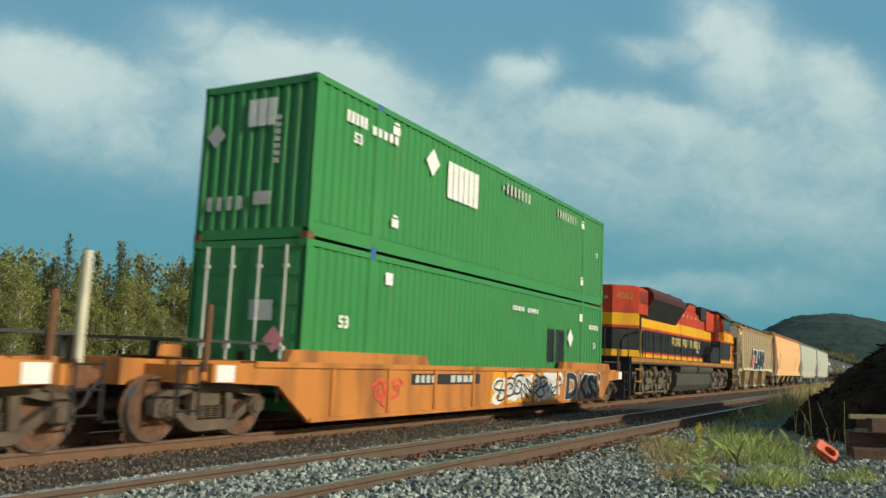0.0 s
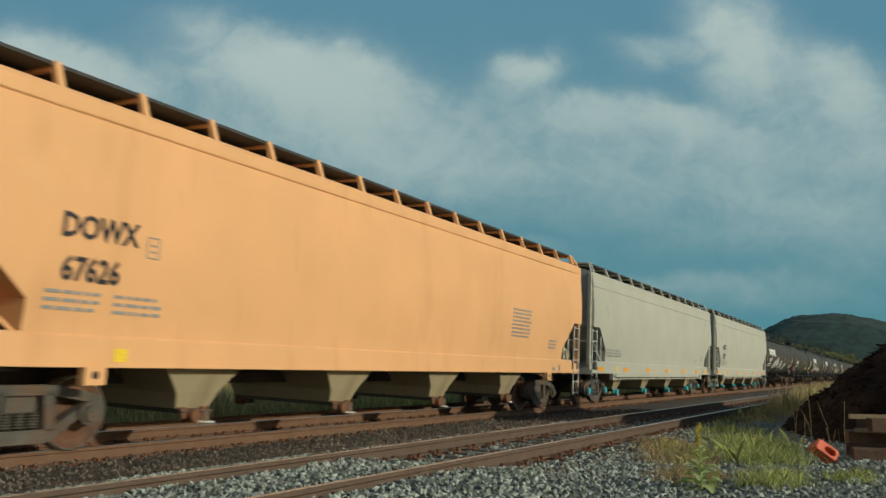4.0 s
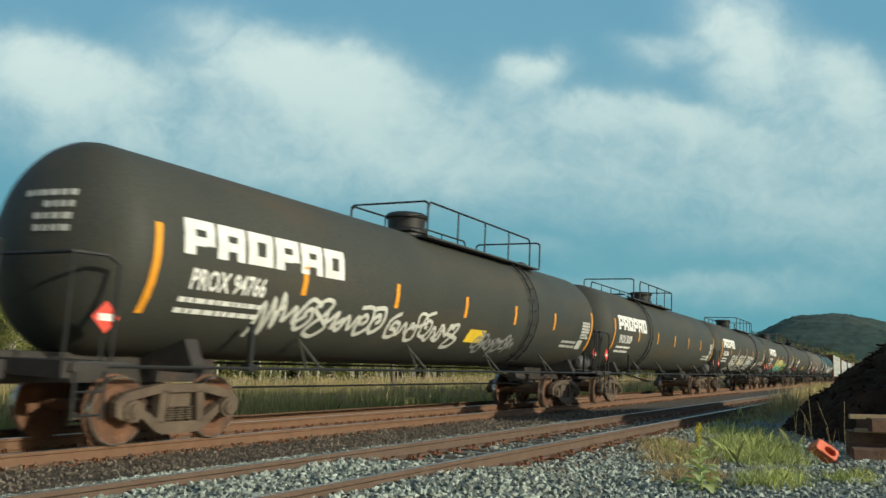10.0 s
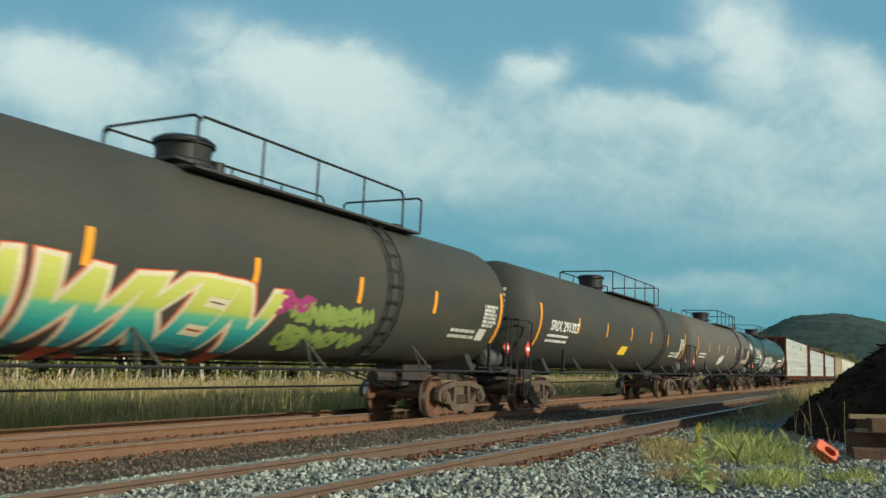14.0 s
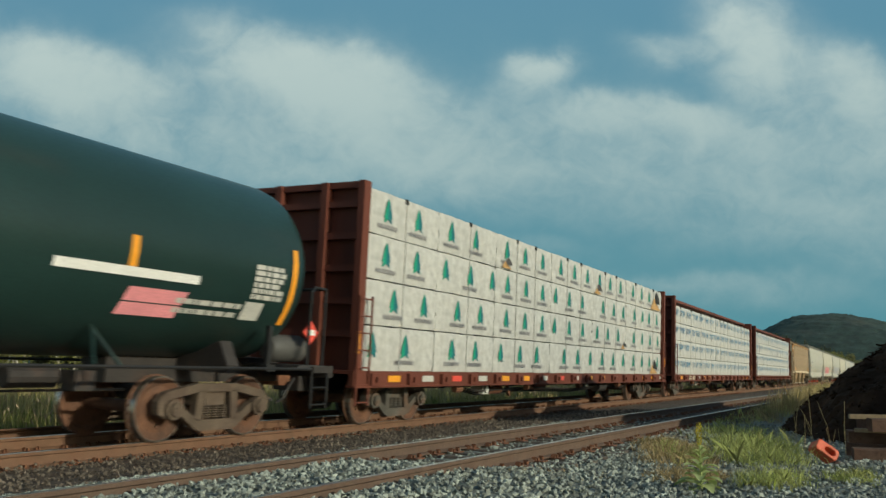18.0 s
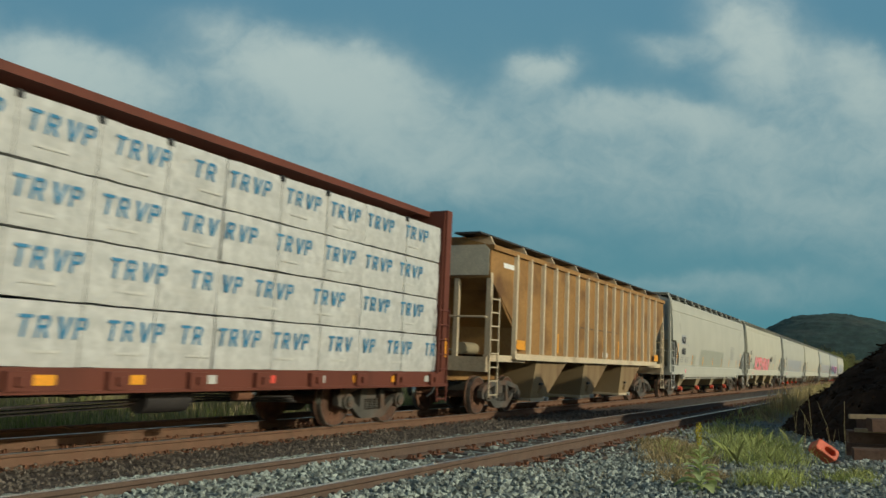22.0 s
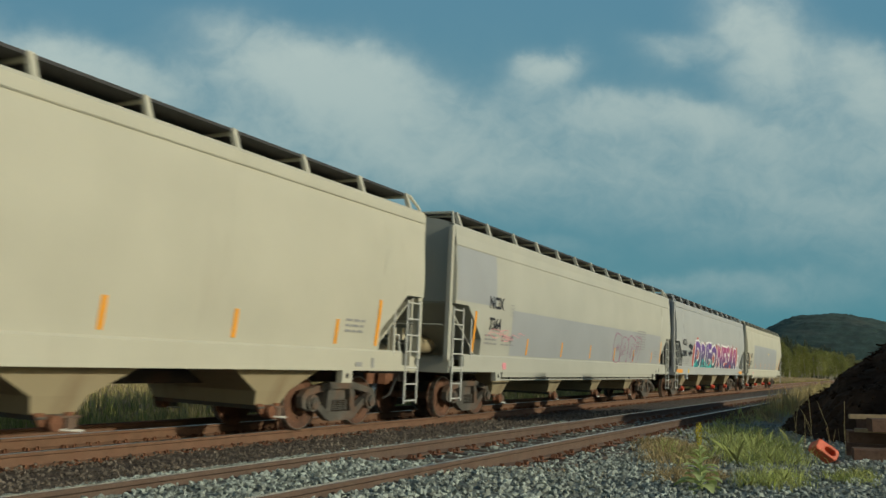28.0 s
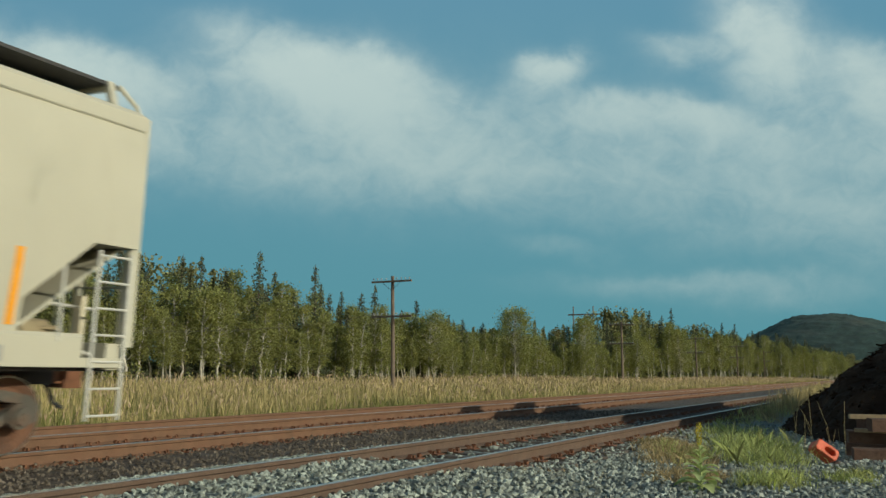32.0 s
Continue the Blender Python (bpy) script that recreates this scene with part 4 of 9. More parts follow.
    def patch(b, count, x0, x1, line, half, n, spread, lo, hi):
        """Tufts along a slanting strip of the yard."""
        for i in range(count):
            x = rnd.uniform(x0, x1)
            y = line(x) + rnd.uniform(-half, half)
            if (x - 8.4) ** 2 + (y - 1.69) ** 2 < 0.3:
                continue
            tuft(b, x, y, n, spread, rnd.uniform(lo, hi) * 0.95)

    patch(gb, 90, 11.0, 14.6, lambda x: 1.45 + 0.20 * (x - 11), 0.55, 30, 0.16, 0.10, 0.36)
    patch(gb, 46, 14.5, 17.5, lambda x: 2.3 + 0.14 * (x - 14), 0.55, 26, 0.16, 0.10, 0.26)
    patch(gb, 50, 8.75, 9.9, lambda x: 1.15 + 0.05 * (x - 8.7), 0.30, 26, 0.10, 0.06, 0.22)
    patch(gb, 16, 9.6, 10.6, lambda x: 0.42, 0.22, 40, 0.08, 0.08, 0.19)
    patch(db, 60, 10.2, 13.4, lambda x: 2.35 + 0.28 * (x - 10.4), 0.40, 60, 0.15, 0.06, 0.20)
    patch(db, 44, 8.9, 9.9, lambda x: 2.0, 0.34, 50, 0.10, 0.05, 0.13)
    patch(gb, 16, 10.5, 13.0, lambda x: 2.2 + 0.28 * (x - 10.4), 0.30, 40, 0.08, 0.12, 0.24)
    patch(db, 26, 8.0, 12.0, lambda x: 2.9, 0.7, 22, 0.12, 0.03, 0.08)
    patch(gb, 36, 16, 30, lambda x: 2.6 + 0.02 * x, 0.5, 26, 0.16, 0.15, 0.45)
    patch(db, 60, 20, 42, lambda x: 2.75 + 0.015 * (x - 20), 0.45, 36, 0.2, 0.3, 0.75)
    solid("yard_grass", gb, green, "tufts of fresh green grass growing in the gravel", "grass", kind="stuff")
    solid("dry_yard_grass", db, dry, "low brown thatch and dry stalks in the gravel", "grass", kind="stuff")
    # bare dry stalks by the heap
    b = Build()
    for i in range(13):
        x, y = rnd.uniform(11.8, 14.5), rnd.uniform(0.6, 1.5)
        h = rnd.uniform(0.3, 0.85)
        lx, ly = rnd.gauss(0, .1), rnd.gauss(0, .1)
        z = ground_z(x, y)
        b.tube([(x, y, z - 0.02), (x + lx * 0.4, y + ly * 0.4, z + h * 0.6), (x + lx, y + ly, z + h)], 0.0022, 4)
    solid("dry_stalks", b, dry, "bare dry weed stalks beside the heap", "weeds", kind="stuff")
    b = Build()
    for i in range(1500):
        x = rnd.uniform(26, 62)
        y = 2.9 + 0.028 * (x - 26) + rnd.gauss(0, 0.28)
        blade(b, x, y, -0.16, rnd.uniform(0.3, 0.85), 0.0035 + 0.00012 * x, 0.13)
    solid("dry_weeds", b, bpy.data.materials["dry_grass"], "tall dry weeds beside the siding", "weeds", kind="stuff")
    # the mullein
    leaf = see_through(material("mullein_leaf", (0.52, 0.60, 0.26), 0.75, 0, 0.2, 8, 40, 0.2, spec=0.2), 0.25, (1, 1, 0.6))
    yellow = material("mullein_flower", (0.62, 0.50, 0.05), 0.7, 0, 0.2, 20, 60, 0.1)
    m = thing("mullein_plant", "tall mullein with broad green leaves and a yellow spike", "plant", pose(8.4, 1.69, ground_z(8.4, 1.69), 0, 0, 20))
    part("stem", Build().tube([(0, 0, -0.03), (0.005, 0, 0.3), (-0.005, 0.006, 0.52)], 0.010, 7), leaf, m)
    sp_ = Build()
    for i in range(240):
        z = 0.44 + 0.21 * rnd.random()
        a, r = rnd.uniform(0, 6.28), 0.016 + 0.010 * math.sin((z - 0.44) / 0.21 * math.pi)
        leaf_quad(sp_, Vector((-0.005 + r * math.cos(a), 0.006 + r * math.sin(a), z)), 0.009, rnd)
    part("flower_spike", sp_, yellow, m, "yellow flower spike")
    for i in range(28):
        k = i / 27
        z = 0.015 + 0.40 * k ** 1.1
        ln = (0.31 - 0.23 * k) * rnd.uniform(0.85, 1.15)
        rise = rnd.uniform(0.15, 0.45) + 0.7 * k
        q = Matrix.Rotation(i * 2.4 + rnd.uniform(-.3, .3), 3, "Z")
        vv, ff = [], []
        for s, w in ((0, 0.04), (0.2, 0.14), (0.45, 0.22), (0.7, 0.19), (0.9, 0.09), (1, 0.005)):
            c = ln * (rise * s - 0.55 * s * s)
            for sgn in (-1, 0, 1):
                vv.append(tuple(q @ Vector((s * ln, sgn * w * ln, z + c + (0.06 * w * ln / 0.17 if sgn else 0)))))
        for s in range(5):
            ff += [(3 * s, 3 * s + 3, 3 * s + 4, 3 * s + 1), (3 * s + 1, 3 * s + 4, 3 * s + 5, 3 * s + 2)]
        part("leaf", Build().add(vv, ff), leaf, m, smooth=60)


yard_clutter()

# ---- the train ----
# A car's own space: x along the line (the train runs towards -x), -y the side that the camera sees, z = 0 on the rails.
CARS = []       # (thing, place along the line at the start)
WHEELS = []     # (wheelset, place along the line at the start, radius, rest pose)


def car(name, label, category, s):
    ob = thing(name, label, category, Matrix.Translation((0, TRACK_Y, 0)) @ pose(s, 0, 0, CANT), "cars of the freight train")
    CARS.append((ob, s))
    return ob


def wheelset_mesh(r):
    b = Build()
    b.cyl((0, -0.72, 0), (0, 0.72, 0), 0.085, 10)
    for s in (-1, 1):
        prof = [(0.0, 0.13), (0.12, 0.13), (0.14, 0.07), (r - 0.13, 0.035), (r - 0.07, 0.07), (r, 0.068), (r + 0.005, -0.045), (r + 0.028, -0.055), (r + 0.026, -0.085), (r - 0.06, -0.085), (r - 0.12, -0.02), (0.14, -0.02), (0.0, -0.03)]
        b.revolve([(a, s * (0.75 + h)) for a, h in (prof if s > 0 else prof)], 26)
        for k in range(3):
            a = 2.1 * k
            b.cyl((0.24 * math.cos(a), s * 0.78, 0.24 * math.sin(a)), (0.24 * math.cos(a), s * 0.815, 0.24 * math.sin(a)), 0.035, 6)
    return b


def tread_mesh(r, s):
    b = Build()
    for s in (s,):
        b.revolve([(r - 0.055, s * 0.8185), (r + 0.002, s * 0.8185), (r + 0.0065, s * 0.705), (r - 0.01, s * 0.70)], 26)
    return b


def side_frame_mesh():
    """Cast side frames of a two-axle truck with the bolster between them."""
    b = Build()
    for s in (-1, 1):
        y0, y1 = s * 0.93, s * 1.06
        # the frame is put together from bars, so that its windows stay open
        bars = [[(-1.14, 0.58), (-1.02, 0.70), (-0.40, 0.82), (0.40, 0.82), (1.02, 0.70), (1.14, 0.58), (1.0, 0.58), (0.40, 0.70), (-0.40, 0.70), (-1.0, 0.58)],
                [(-1.14, 0.58), (-1.0, 0.58), (-0.80, 0.60), (-0.80, 0.40), (-0.98, 0.34), (-1.12, 0.40)], [(1.14, 0.58), (1.0, 0.58), (0.80, 0.60), (0.80, 0.40), (0.98, 0.34), (1.12, 0.40)],
                [(-0.80, 0.44), (-0.80, 0.56), (-0.36, 0.30), (0.36, 0.30), (0.80, 0.56), (0.80, 0.44), (0.44, 0.18), (0.34, 0.14), (-0.34, 0.14), (-0.44, 0.18)],
                [(-0.44, 0.28), (-0.30, 0.28), (-0.26, 0.74), (-0.40, 0.74)], [(0.44, 0.28), (0.30, 0.28), (0.26, 0.74), (0.40, 0.74)]]
        for p in bars:
            b.prism(p, "y", min(y0, y1), max(y0, y1))
        b.cyl((-0.88, s * 1.0, 0.47), (-0.88, s * 1.12, 0.47), 0.15, 12)
        b.cyl((0.88, s * 1.0, 0.47), (0.88, s * 1.12, 0.47), 0.15, 12)
    b.box(-0.2, 0.2, -1.0, 1.0, 0.50, 0.72)
    b.cyl((0, 0, 0.7), (0, 0, 0.86), 0.22, 12)
    b.box(-0.62, -0.52, -0.75, 0.75, 0.40, 0.52)
    b.box(0.52, 0.62, -0.75, 0.75, 0.40, 0.52)
    return b


def spring_mesh():
    """A coil spring, drawn as one rippled column."""
    prof = [(0.0, 0.0)]
    for k in range(6):
        prof += [(0.052, k * 0.033), (0.076, k * 0.033 + 0.012), (0.052, k * 0.033 + 0.024)]
    return Build().revolve(prof + [(0.0, 0.19)], 8, (0, 0, 0.315), "z")


def truck(parent, x, s, mat=None, r=0.457, caps=None):
    """A freight truck under a car; s: the car's place along the line at the start."""
    mat = mat or TRUCK_IRON
    t = part("truck", side_frame_mesh, mat, parent, "", (x, 0, 0), "truck_frame", bevel=0.0)
    for sd in (-1, 1):
        for dx in (-0.17, 0.0, 0.17) if sd < 0 else (0.0,):
            part("spring", spring_mesh, mat, t, "", (dx, sd * 1.0, 0), "truck_spring")
    for dx in (-0.88, 0.88):
        w = part("wheelset", lambda: wheelset_mesh(r), WHEEL_RUST, t, "rust-brown steel wheels on an axle", (dx, 0, r), "wheelset%.2f" % r, smooth=35)
        for sd in (-1, 1):
            part("wheel_tread", lambda: tread_mesh(r, sd), WHEEL_RIM, t, "bright worn tread", (dx, 0, r), "tread%.2f%d" % (r, sd), smooth=35)
        WHEELS.append((w, s + x + dx, r, (dx, 0, r)))
        for sd in (-1, 1):
            part("bearing_cap", lambda: Build().cyl((0, -0.03, 0), (0, 0.03, 0), 0.105, 10).cyl((0, -0.045, 0), (0, 0.045, 0), 0.05, 6), caps or mat, t, "", (dx, sd * 1.14, 0.47), "bearing_cap", smooth=40)
    return t


def coupler(parent, x, sgn):
    def make():
        b = Build()
        b.box(-0.55, 0.1, -0.09, 0.09, -0.1, 0.1)
        b.prism([(0.05, -0.16), (0.28, -0.19), (0.38, -0.08), (0.26, 0.0), (0.36, 0.06), (0.30, 0.2), (0.05, 0.16)], "z", -0.16, 0.16)
        return b
    part("coupler", make, RUST_PLATE, parent, "", Matrix.Translation((x, 0, 0.88)) @ pose(0, 0, 0, 0, 0, 0 if sgn > 0 else 180), "coupler", bevel=0.0)
    part("air_hose", lambda: Build().tube([(0, 0.3, 0.85), (0.16, 0.32, 0.7), (0.24, 0.28, 0.5), (0.34, 0.2, 0.42)], 0.03, 6), BLACK, parent, "", Matrix.Translation((x, 0, 0)) @ pose(0, 0, 0, 0, 0, 0 if sgn > 0 else 180), "air_hose")


def ladder(parent, w, z0, z1, rungs, mat, at, r=0.016, name="ladder"):
    """Two flat stiles, with each rung a piece of its own."""
    key = "%s%.2f%.2f%.2f%d" % (name, w, z0, z1, rungs)
    lad = part(name, lambda: Build().box(-0.02, 0.02, -0.012, 0.012, z0, z1).box(w - 0.02, w + 0.02, -0.012, 0.012, z0, z1), mat, parent, "", at, key)
    for i in range(rungs):
        z = z0 + 0.06 + (z1 - z0 - 0.12) * i / (rungs - 1)
        part("rung", lambda: Build().cyl((0, 0, 0), (w, 0, 0), r, 6), mat, lad, "", (0, 0, z), "rung%.2f%.3f" % (w, r))
    return lad


# ---- writing ----
TEXTS = {}


def text_build(words, size, stretch=1.0, thick=0.0):
    """A flat mesh of the words in the built-in font, in (x, z), standing on z = 0."""
    key = (words, round(size, 3), round(stretch, 2), round(thick, 3))
    if key not in TEXTS:
        cu = bpy.data.curves.new("words", "FONT")
        cu.body, cu.size, cu.offset, cu.resolution_u = words, size, thick, 2
        ob = bpy.data.objects.new("words", cu)
        scene.collection.objects.link(ob)
        dg = bpy.context.evaluated_depsgraph_get()
        me = bpy.data.meshes.new_from_object(ob.evaluated_get(dg))
        # cut into low strips, so that the words bend with a curved side
        bm = bmesh.new()
        bm.from_mesh(me)
        if size > 0.3:
            top = max(p.co.y for p in bm.verts)
            for k in range(1, int(top / 0.09) + 1):
                bmesh.ops.bisect_plane(bm, geom=list(bm.verts) + list(bm.edges) + list(bm.faces), plane_co=(0, 0.09 * k - 0.05, 0), plane_no=(0, 1, 0))
        bm.verts.index_update()
        v = [(p.co.x * stretch, 0.0, p.co.y) for p in bm.verts]
        f = [tuple(q.index for q in p.verts) for p in bm.faces]
        bm.free()
        bpy.data.objects.remove(ob)
        bpy.data.meshes.remove(me)
        bpy.data.curves.remove(cu)
        TEXTS[key] = (v, f)
    return TEXTS[key]


def on_side(points, side, gap):
    """Lay (x, z) points on a car's side, whose half width at height z is side(z)."""
    return [(x, -side(z) - gap, z) for x, z in points]


def mark_text(name, words, x, z, size, mat, parent, side, label="", stretch=1.0, thick=0.0, gap=0.012, slant=0.0):
    v, f = text_build(words, size, stretch, thick)
    b = Build().add(on_side([(x + a + slant * h, z + h) for a, _, h in v], side, gap), f)
    return part(name, b, mat, parent, label)


def mark_bar(b, x0, x1, z0, z1, side, gap=0.010, slant=0.0, steps=None):
    """A painted bar on a car's side."""
    n = steps or max(1, int(abs(z1 - z0) / 0.2))
    for i in range(n):
        za, zb = z0 + (z1 - z0) * i / n, z0 + (z1 - z0) * (i + 1) / n
        sa, sb = slant * (za - z0), slant * (zb - z0)
        b.add(on_side([(x0 + sa, za), (x1 + sa, za), (x1 + sb, zb), (x0 + sb, zb)], side, gap), [(0, 1, 2, 3)])
    return b


def small_print(parent, x, z, w, rows, mat, side, seed=0, h=0.042, pitch=0.095, gap=0.010):
    """Lines of lettering too small to read, as short bars."""
    rnd = random.Random(seed)
    b = Build()
    for i in range(rows):
        xx = x
        while xx < x + w - 0.1:
            k = rnd.uniform(0.06, 0.22)
            mark_bar(b, xx, min(x + w, xx + k), z - i * pitch - h, z - i * pitch, side, gap)
            xx += k + 0.035
    return part("small_print", b, mat, parent)


def block_letters(parent, x, z, size, n, mat, side, name="lettering", label="", gap=0.012, pitch=0.86):
    """A brand's name as a row of plain block shapes with notches."""
    b = Build()
    w = size * pitch * 0.90
    st = 0.36 * w
    for i in range(n):
        xx = x + i * size * pitch
        mark_bar(b, xx, xx + st, z, z + size, side, gap)
        mark_bar(b, xx + st, xx + w, z + 0.72 * size, z + size, side, gap)
        mark_bar(b, xx + w - 0.8 * st, xx + w, z + (0 if i % 3 else 0.30 * size), z + 0.72 * size, side, gap)
        mark_bar(b, xx + st, xx + w - 0.8 * st, z + (0.0 if i % 3 == 2 else 0.26 * size), z + (0.28 if i % 3 == 2 else 0.52) * size, side, gap)
    return part(name, b, mat, parent, label)


def ribbon(b, pts, thick, lay, closed=False):
    """One unbroken painted line along pts; lay puts (across, up) points on the car."""
    n = len(pts)
    v = []
    for i, p in enumerate(pts):
        a = Vector(pts[(i - 1) % n] if closed or i else p)
        c = Vector(pts[(i + 1) % n] if closed or i < n - 1 else p)
        d = c - a
        q = Vector((-d.y, d.x)).normalized() * thick * 0.5 if d.length > 1e-6 else Vector((0, thick * 0.5))
        v += [(p[0] - q.x, p[1] - q.y), (p[0] + q.x, p[1] + q.y)]
    f = [(2 * i, 2 * i + 2, 2 * i + 3, 2 * i + 1) for i in range(n - 1)]
    if closed:
        f.append((2 * n - 2, 0, 1, 2 * n - 1))
    return b.add(lay(v), f)


STROKES = (((0.5, 0.5), (0.2, 0.85), (0.5, 1.0), (0.8, 0.8), (0.5, 0.5), (0.2, 0.2), (0.5, 0.0), (0.85, 0.2), (0.55, 0.5)),
           ((0.0, 0.2), (0.25, 1.0), (0.3, 0.1), (0.55, 0.95), (0.6, 0.0), (0.85, 0.9), (1.0, 0.05)),
           ((0.5, 0.5), (0.65, 0.6), (0.5, 0.78), (0.25, 0.55), (0.45, 0.2), (0.85, 0.4), (0.75, 0.95), (0.2, 1.0)),
           ((0.0, 0.4), (0.2, 0.7), (0.4, 0.3), (0.6, 0.75), (0.8, 0.3), (1.1, 0.6)),
           ((0.0, 0.0), (0.05, 0.6), (0.35, 1.0), (0.7, 0.7), (0.6, 0.2), (0.2, 0.3), (0.5, 0.75), (1.0, 0.5)))


def smooth_line(pts, steps=5):
    """Points along a soft curve through pts."""
    out = []
    for i in range(len(pts) - 1):
        p0, p1, p2, p3 = (Vector(pts[max(0, min(len(pts) - 1, i + k))]) for k in (-1, 0, 1, 2))
        for s in range(steps):
            t = s / steps
            out.append(tuple(0.5 * (2 * p1 + (p2 - p0) * t + (2 * p0 - 5 * p1 + 4 * p2 - p3) * t * t + (3 * p1 - p0 - 3 * p2 + p3) * t ** 3)))
    return out + [tuple(pts[-1])]


def scrawl(parent, x, z, w, h, mat, side, seed, strokes=7, thick=0.045, label="", gap=0.014, name="graffiti", fat=False):
    """Sprayed writing that cannot be read: one part for each stroke, or fat outlined shapes."""
    rnd = random.Random(seed)
    pitch = w / strokes
    for k in range(strokes):
        b = Build()
        lay = lambda v: on_side(v, side, gap + 0.0008 * (k % 4))
        x0, z0 = x + k * pitch, z + h * rnd.uniform(0.0, 0.12)
        hh, ww = h * rnd.uniform(0.78, 0.95), pitch * rnd.uniform(1.0, 1.25)
        if fat:
            ph, lobes = rnd.uniform(0, 6.28), rnd.choice((2, 3))
            ring = []
            for i in range(26):
                a = 2 * math.pi * i / 26
                r = 1 + 0.16 * math.sin(lobes * a + ph)
                cx, cz = math.copysign(abs(math.cos(a)) ** 0.75, math.cos(a)), math.copysign(abs(math.sin(a)) ** 0.75, math.sin(a))
                ring.append((x0 + ww * (0.5 + 0.5 * r * cx) + 0.22 * hh * (0.5 + 0.5 * cz), z0 + hh * (0.5 + 0.48 * r * cz)))
            ribbon(b, ring, thick, lay, True)
            mid = smooth_line([(x0 + ww * (0.3 + 0.4 * a) + 0.22 * hh * c, z0 + hh * (0.28 + 0.46 * c)) for a, c in rnd.choice(STROKES)], 4)
            part(name, b, mat, parent, label)
            part(name, ribbon(Build(), mid, thick * 0.8, lay), mat, parent, label)
            continue
        turn, flip, ww = rnd.uniform(-0.7, 0.7), rnd.choice((-1, 1)), ww * 1.45
        pts = []
        for a, c in rnd.choice(STROKES):
            a, c = flip * (a - 0.5), c - 0.5
            a, c = a * math.cos(turn) - c * math.sin(turn), a * math.sin(turn) + c * math.cos(turn)
            pts.append((x0 + pitch * 0.5 + ww * a + 0.2 * hh * c, z0 + hh * (0.5 + 0.85 * c)))
        pts = smooth_line(pts)
        part(name, ribbon(b, pts, thick * rnd.uniform(0.85, 1.15), lay), mat, parent, label)


def dome_point(half, y, z):
    """A point on the domed leading end of a tank."""
    r = min(1.4, math.hypot(y, z - 2.635)) / 1.49
    return (-half - 0.78 * math.sqrt(1 - r * r) - 0.014, y, z)


def end_scrawl(parent, half, y, z, w, h, mat, seed, strokes=5, thick=0.05, label=""):
    """Sprayed loops on the domed end of a tank."""
    rnd = random.Random(seed)
    for k in range(strokes):
        cy, cz = y + w * (k + 0.5) / strokes, z + h * rnd.uniform(0.3, 0.7)
        rw, rh, a0, turns = w / strokes * rnd.uniform(0.6, 1.0), h * rnd.uniform(0.22, 0.45), rnd.uniform(0, 6), rnd.uniform(0.7, 1.5)
        pts = [(cy + rw * math.cos(a0 + turns * 0.3 * i), cz + rh * math.sin(a0 + turns * 0.3 * i + 0.4 * math.sin(0.6 * i))) for i in range(22)]
        part("graffiti", ribbon(Build(), pts, thick, lambda v: [dome_point(half, *p) for p in v]), mat, parent, label)


# ---- covered hoppers with smooth sides ----
def hopper_half_width(z):
    """Half width of a smooth hopper's side at height z."""
    if z < 1.42:
        return 1.50
    if z > 3.95:
        return 1.53 - 0.28 * (z - 3.95)
    k = (z - 1.42) / 2.53
    return 1.50 + 0.09 * math.sin(math.pi * min(1, k * 0.98)) + 0.03 * k


def hopper_body_mesh(length):
    half = length / 2
    b = Build()
    tops = [(1.44, 4.27), (1.38, 4.32), (1.05, 4.41), (0.5, 4.47), (0.0, 4.49)]

    def low(d):
        """Lower edge of the side d metres in from the end: the corners are cut away over the end platforms."""
        if d <= 0.62:
            return 2.52
        if d < 1.45:
            return 2.52 - (d - 0.62) / 0.83 * 0.72
        return 1.30

    ds = [0.0, 0.3, 0.62, 0.9, 1.15, 1.4499, 1.45]
    rest = list(np.linspace(1.6, length - 1.6, 14))
    st = [(-half + d, low(d)) for d in ds] + [(-half + d, 1.30) for d in rest] + [(half - d, low(d)) for d in reversed(ds)]
    K = 16
    rows = []
    for x, zl in st:
        ring = []
        for k in range(K + 1):
            z = zl + (4.27 - zl) * k / K
            ring.append((x, -hopper_half_width(z), z))
        ring += [(x, -y, z) for y, z in tops[1:]]
        ring += [(p[0], -p[1], p[2]) for p in reversed(ring[:-1])]
        rows.append(ring)
    n = len(rows[0])
    v = [p for r in rows for p in r]
    f = []
    for i in range(len(rows) - 1):
        for k in range(n - 1):
            f.append((i * n + k, (i + 1) * n + k, (i + 1) * n + k + 1, i * n + k + 1))
        f.append((i * n + n - 1, (i + 1) * n + n - 1, (i + 1) * n, i * n))
    f.append(tuple(range(n))[::-1])
    f.append(tuple((len(rows) - 1) * n + k for k in range(n)))
    b.add(v, f)
    return b


def bay_mesh(w=2.1):
    """A discharge bay: steep sides down to its outlet, with an almost upright face to the side."""
    b = Build()
    a = w / 2
    rings = ((a, 1.37, 1.30), (a * 0.96, 1.36, 1.20), (0.40, 1.19, 0.70), (0.31, 1.10, 0.48))
    v = [p for x, y, z in rings for p in ((-x, -y, z), (x, -y, z), (x, y, z), (-x, y, z))]
    f = [(3, 2, 1, 0), (12, 13, 14, 15)]
    for o in (0, 4, 8):
        for i in range(4):
            f.append((o + i, o + (i + 1) % 4, o + 4 + (i + 1) % 4, o + 4 + i))
    # the pressed rib along the face's upper edge
    b.add(v, f)
    return b.box(-a * 0.92, a * 0.92, -1.395, -1.36, 1.20, 1.25)


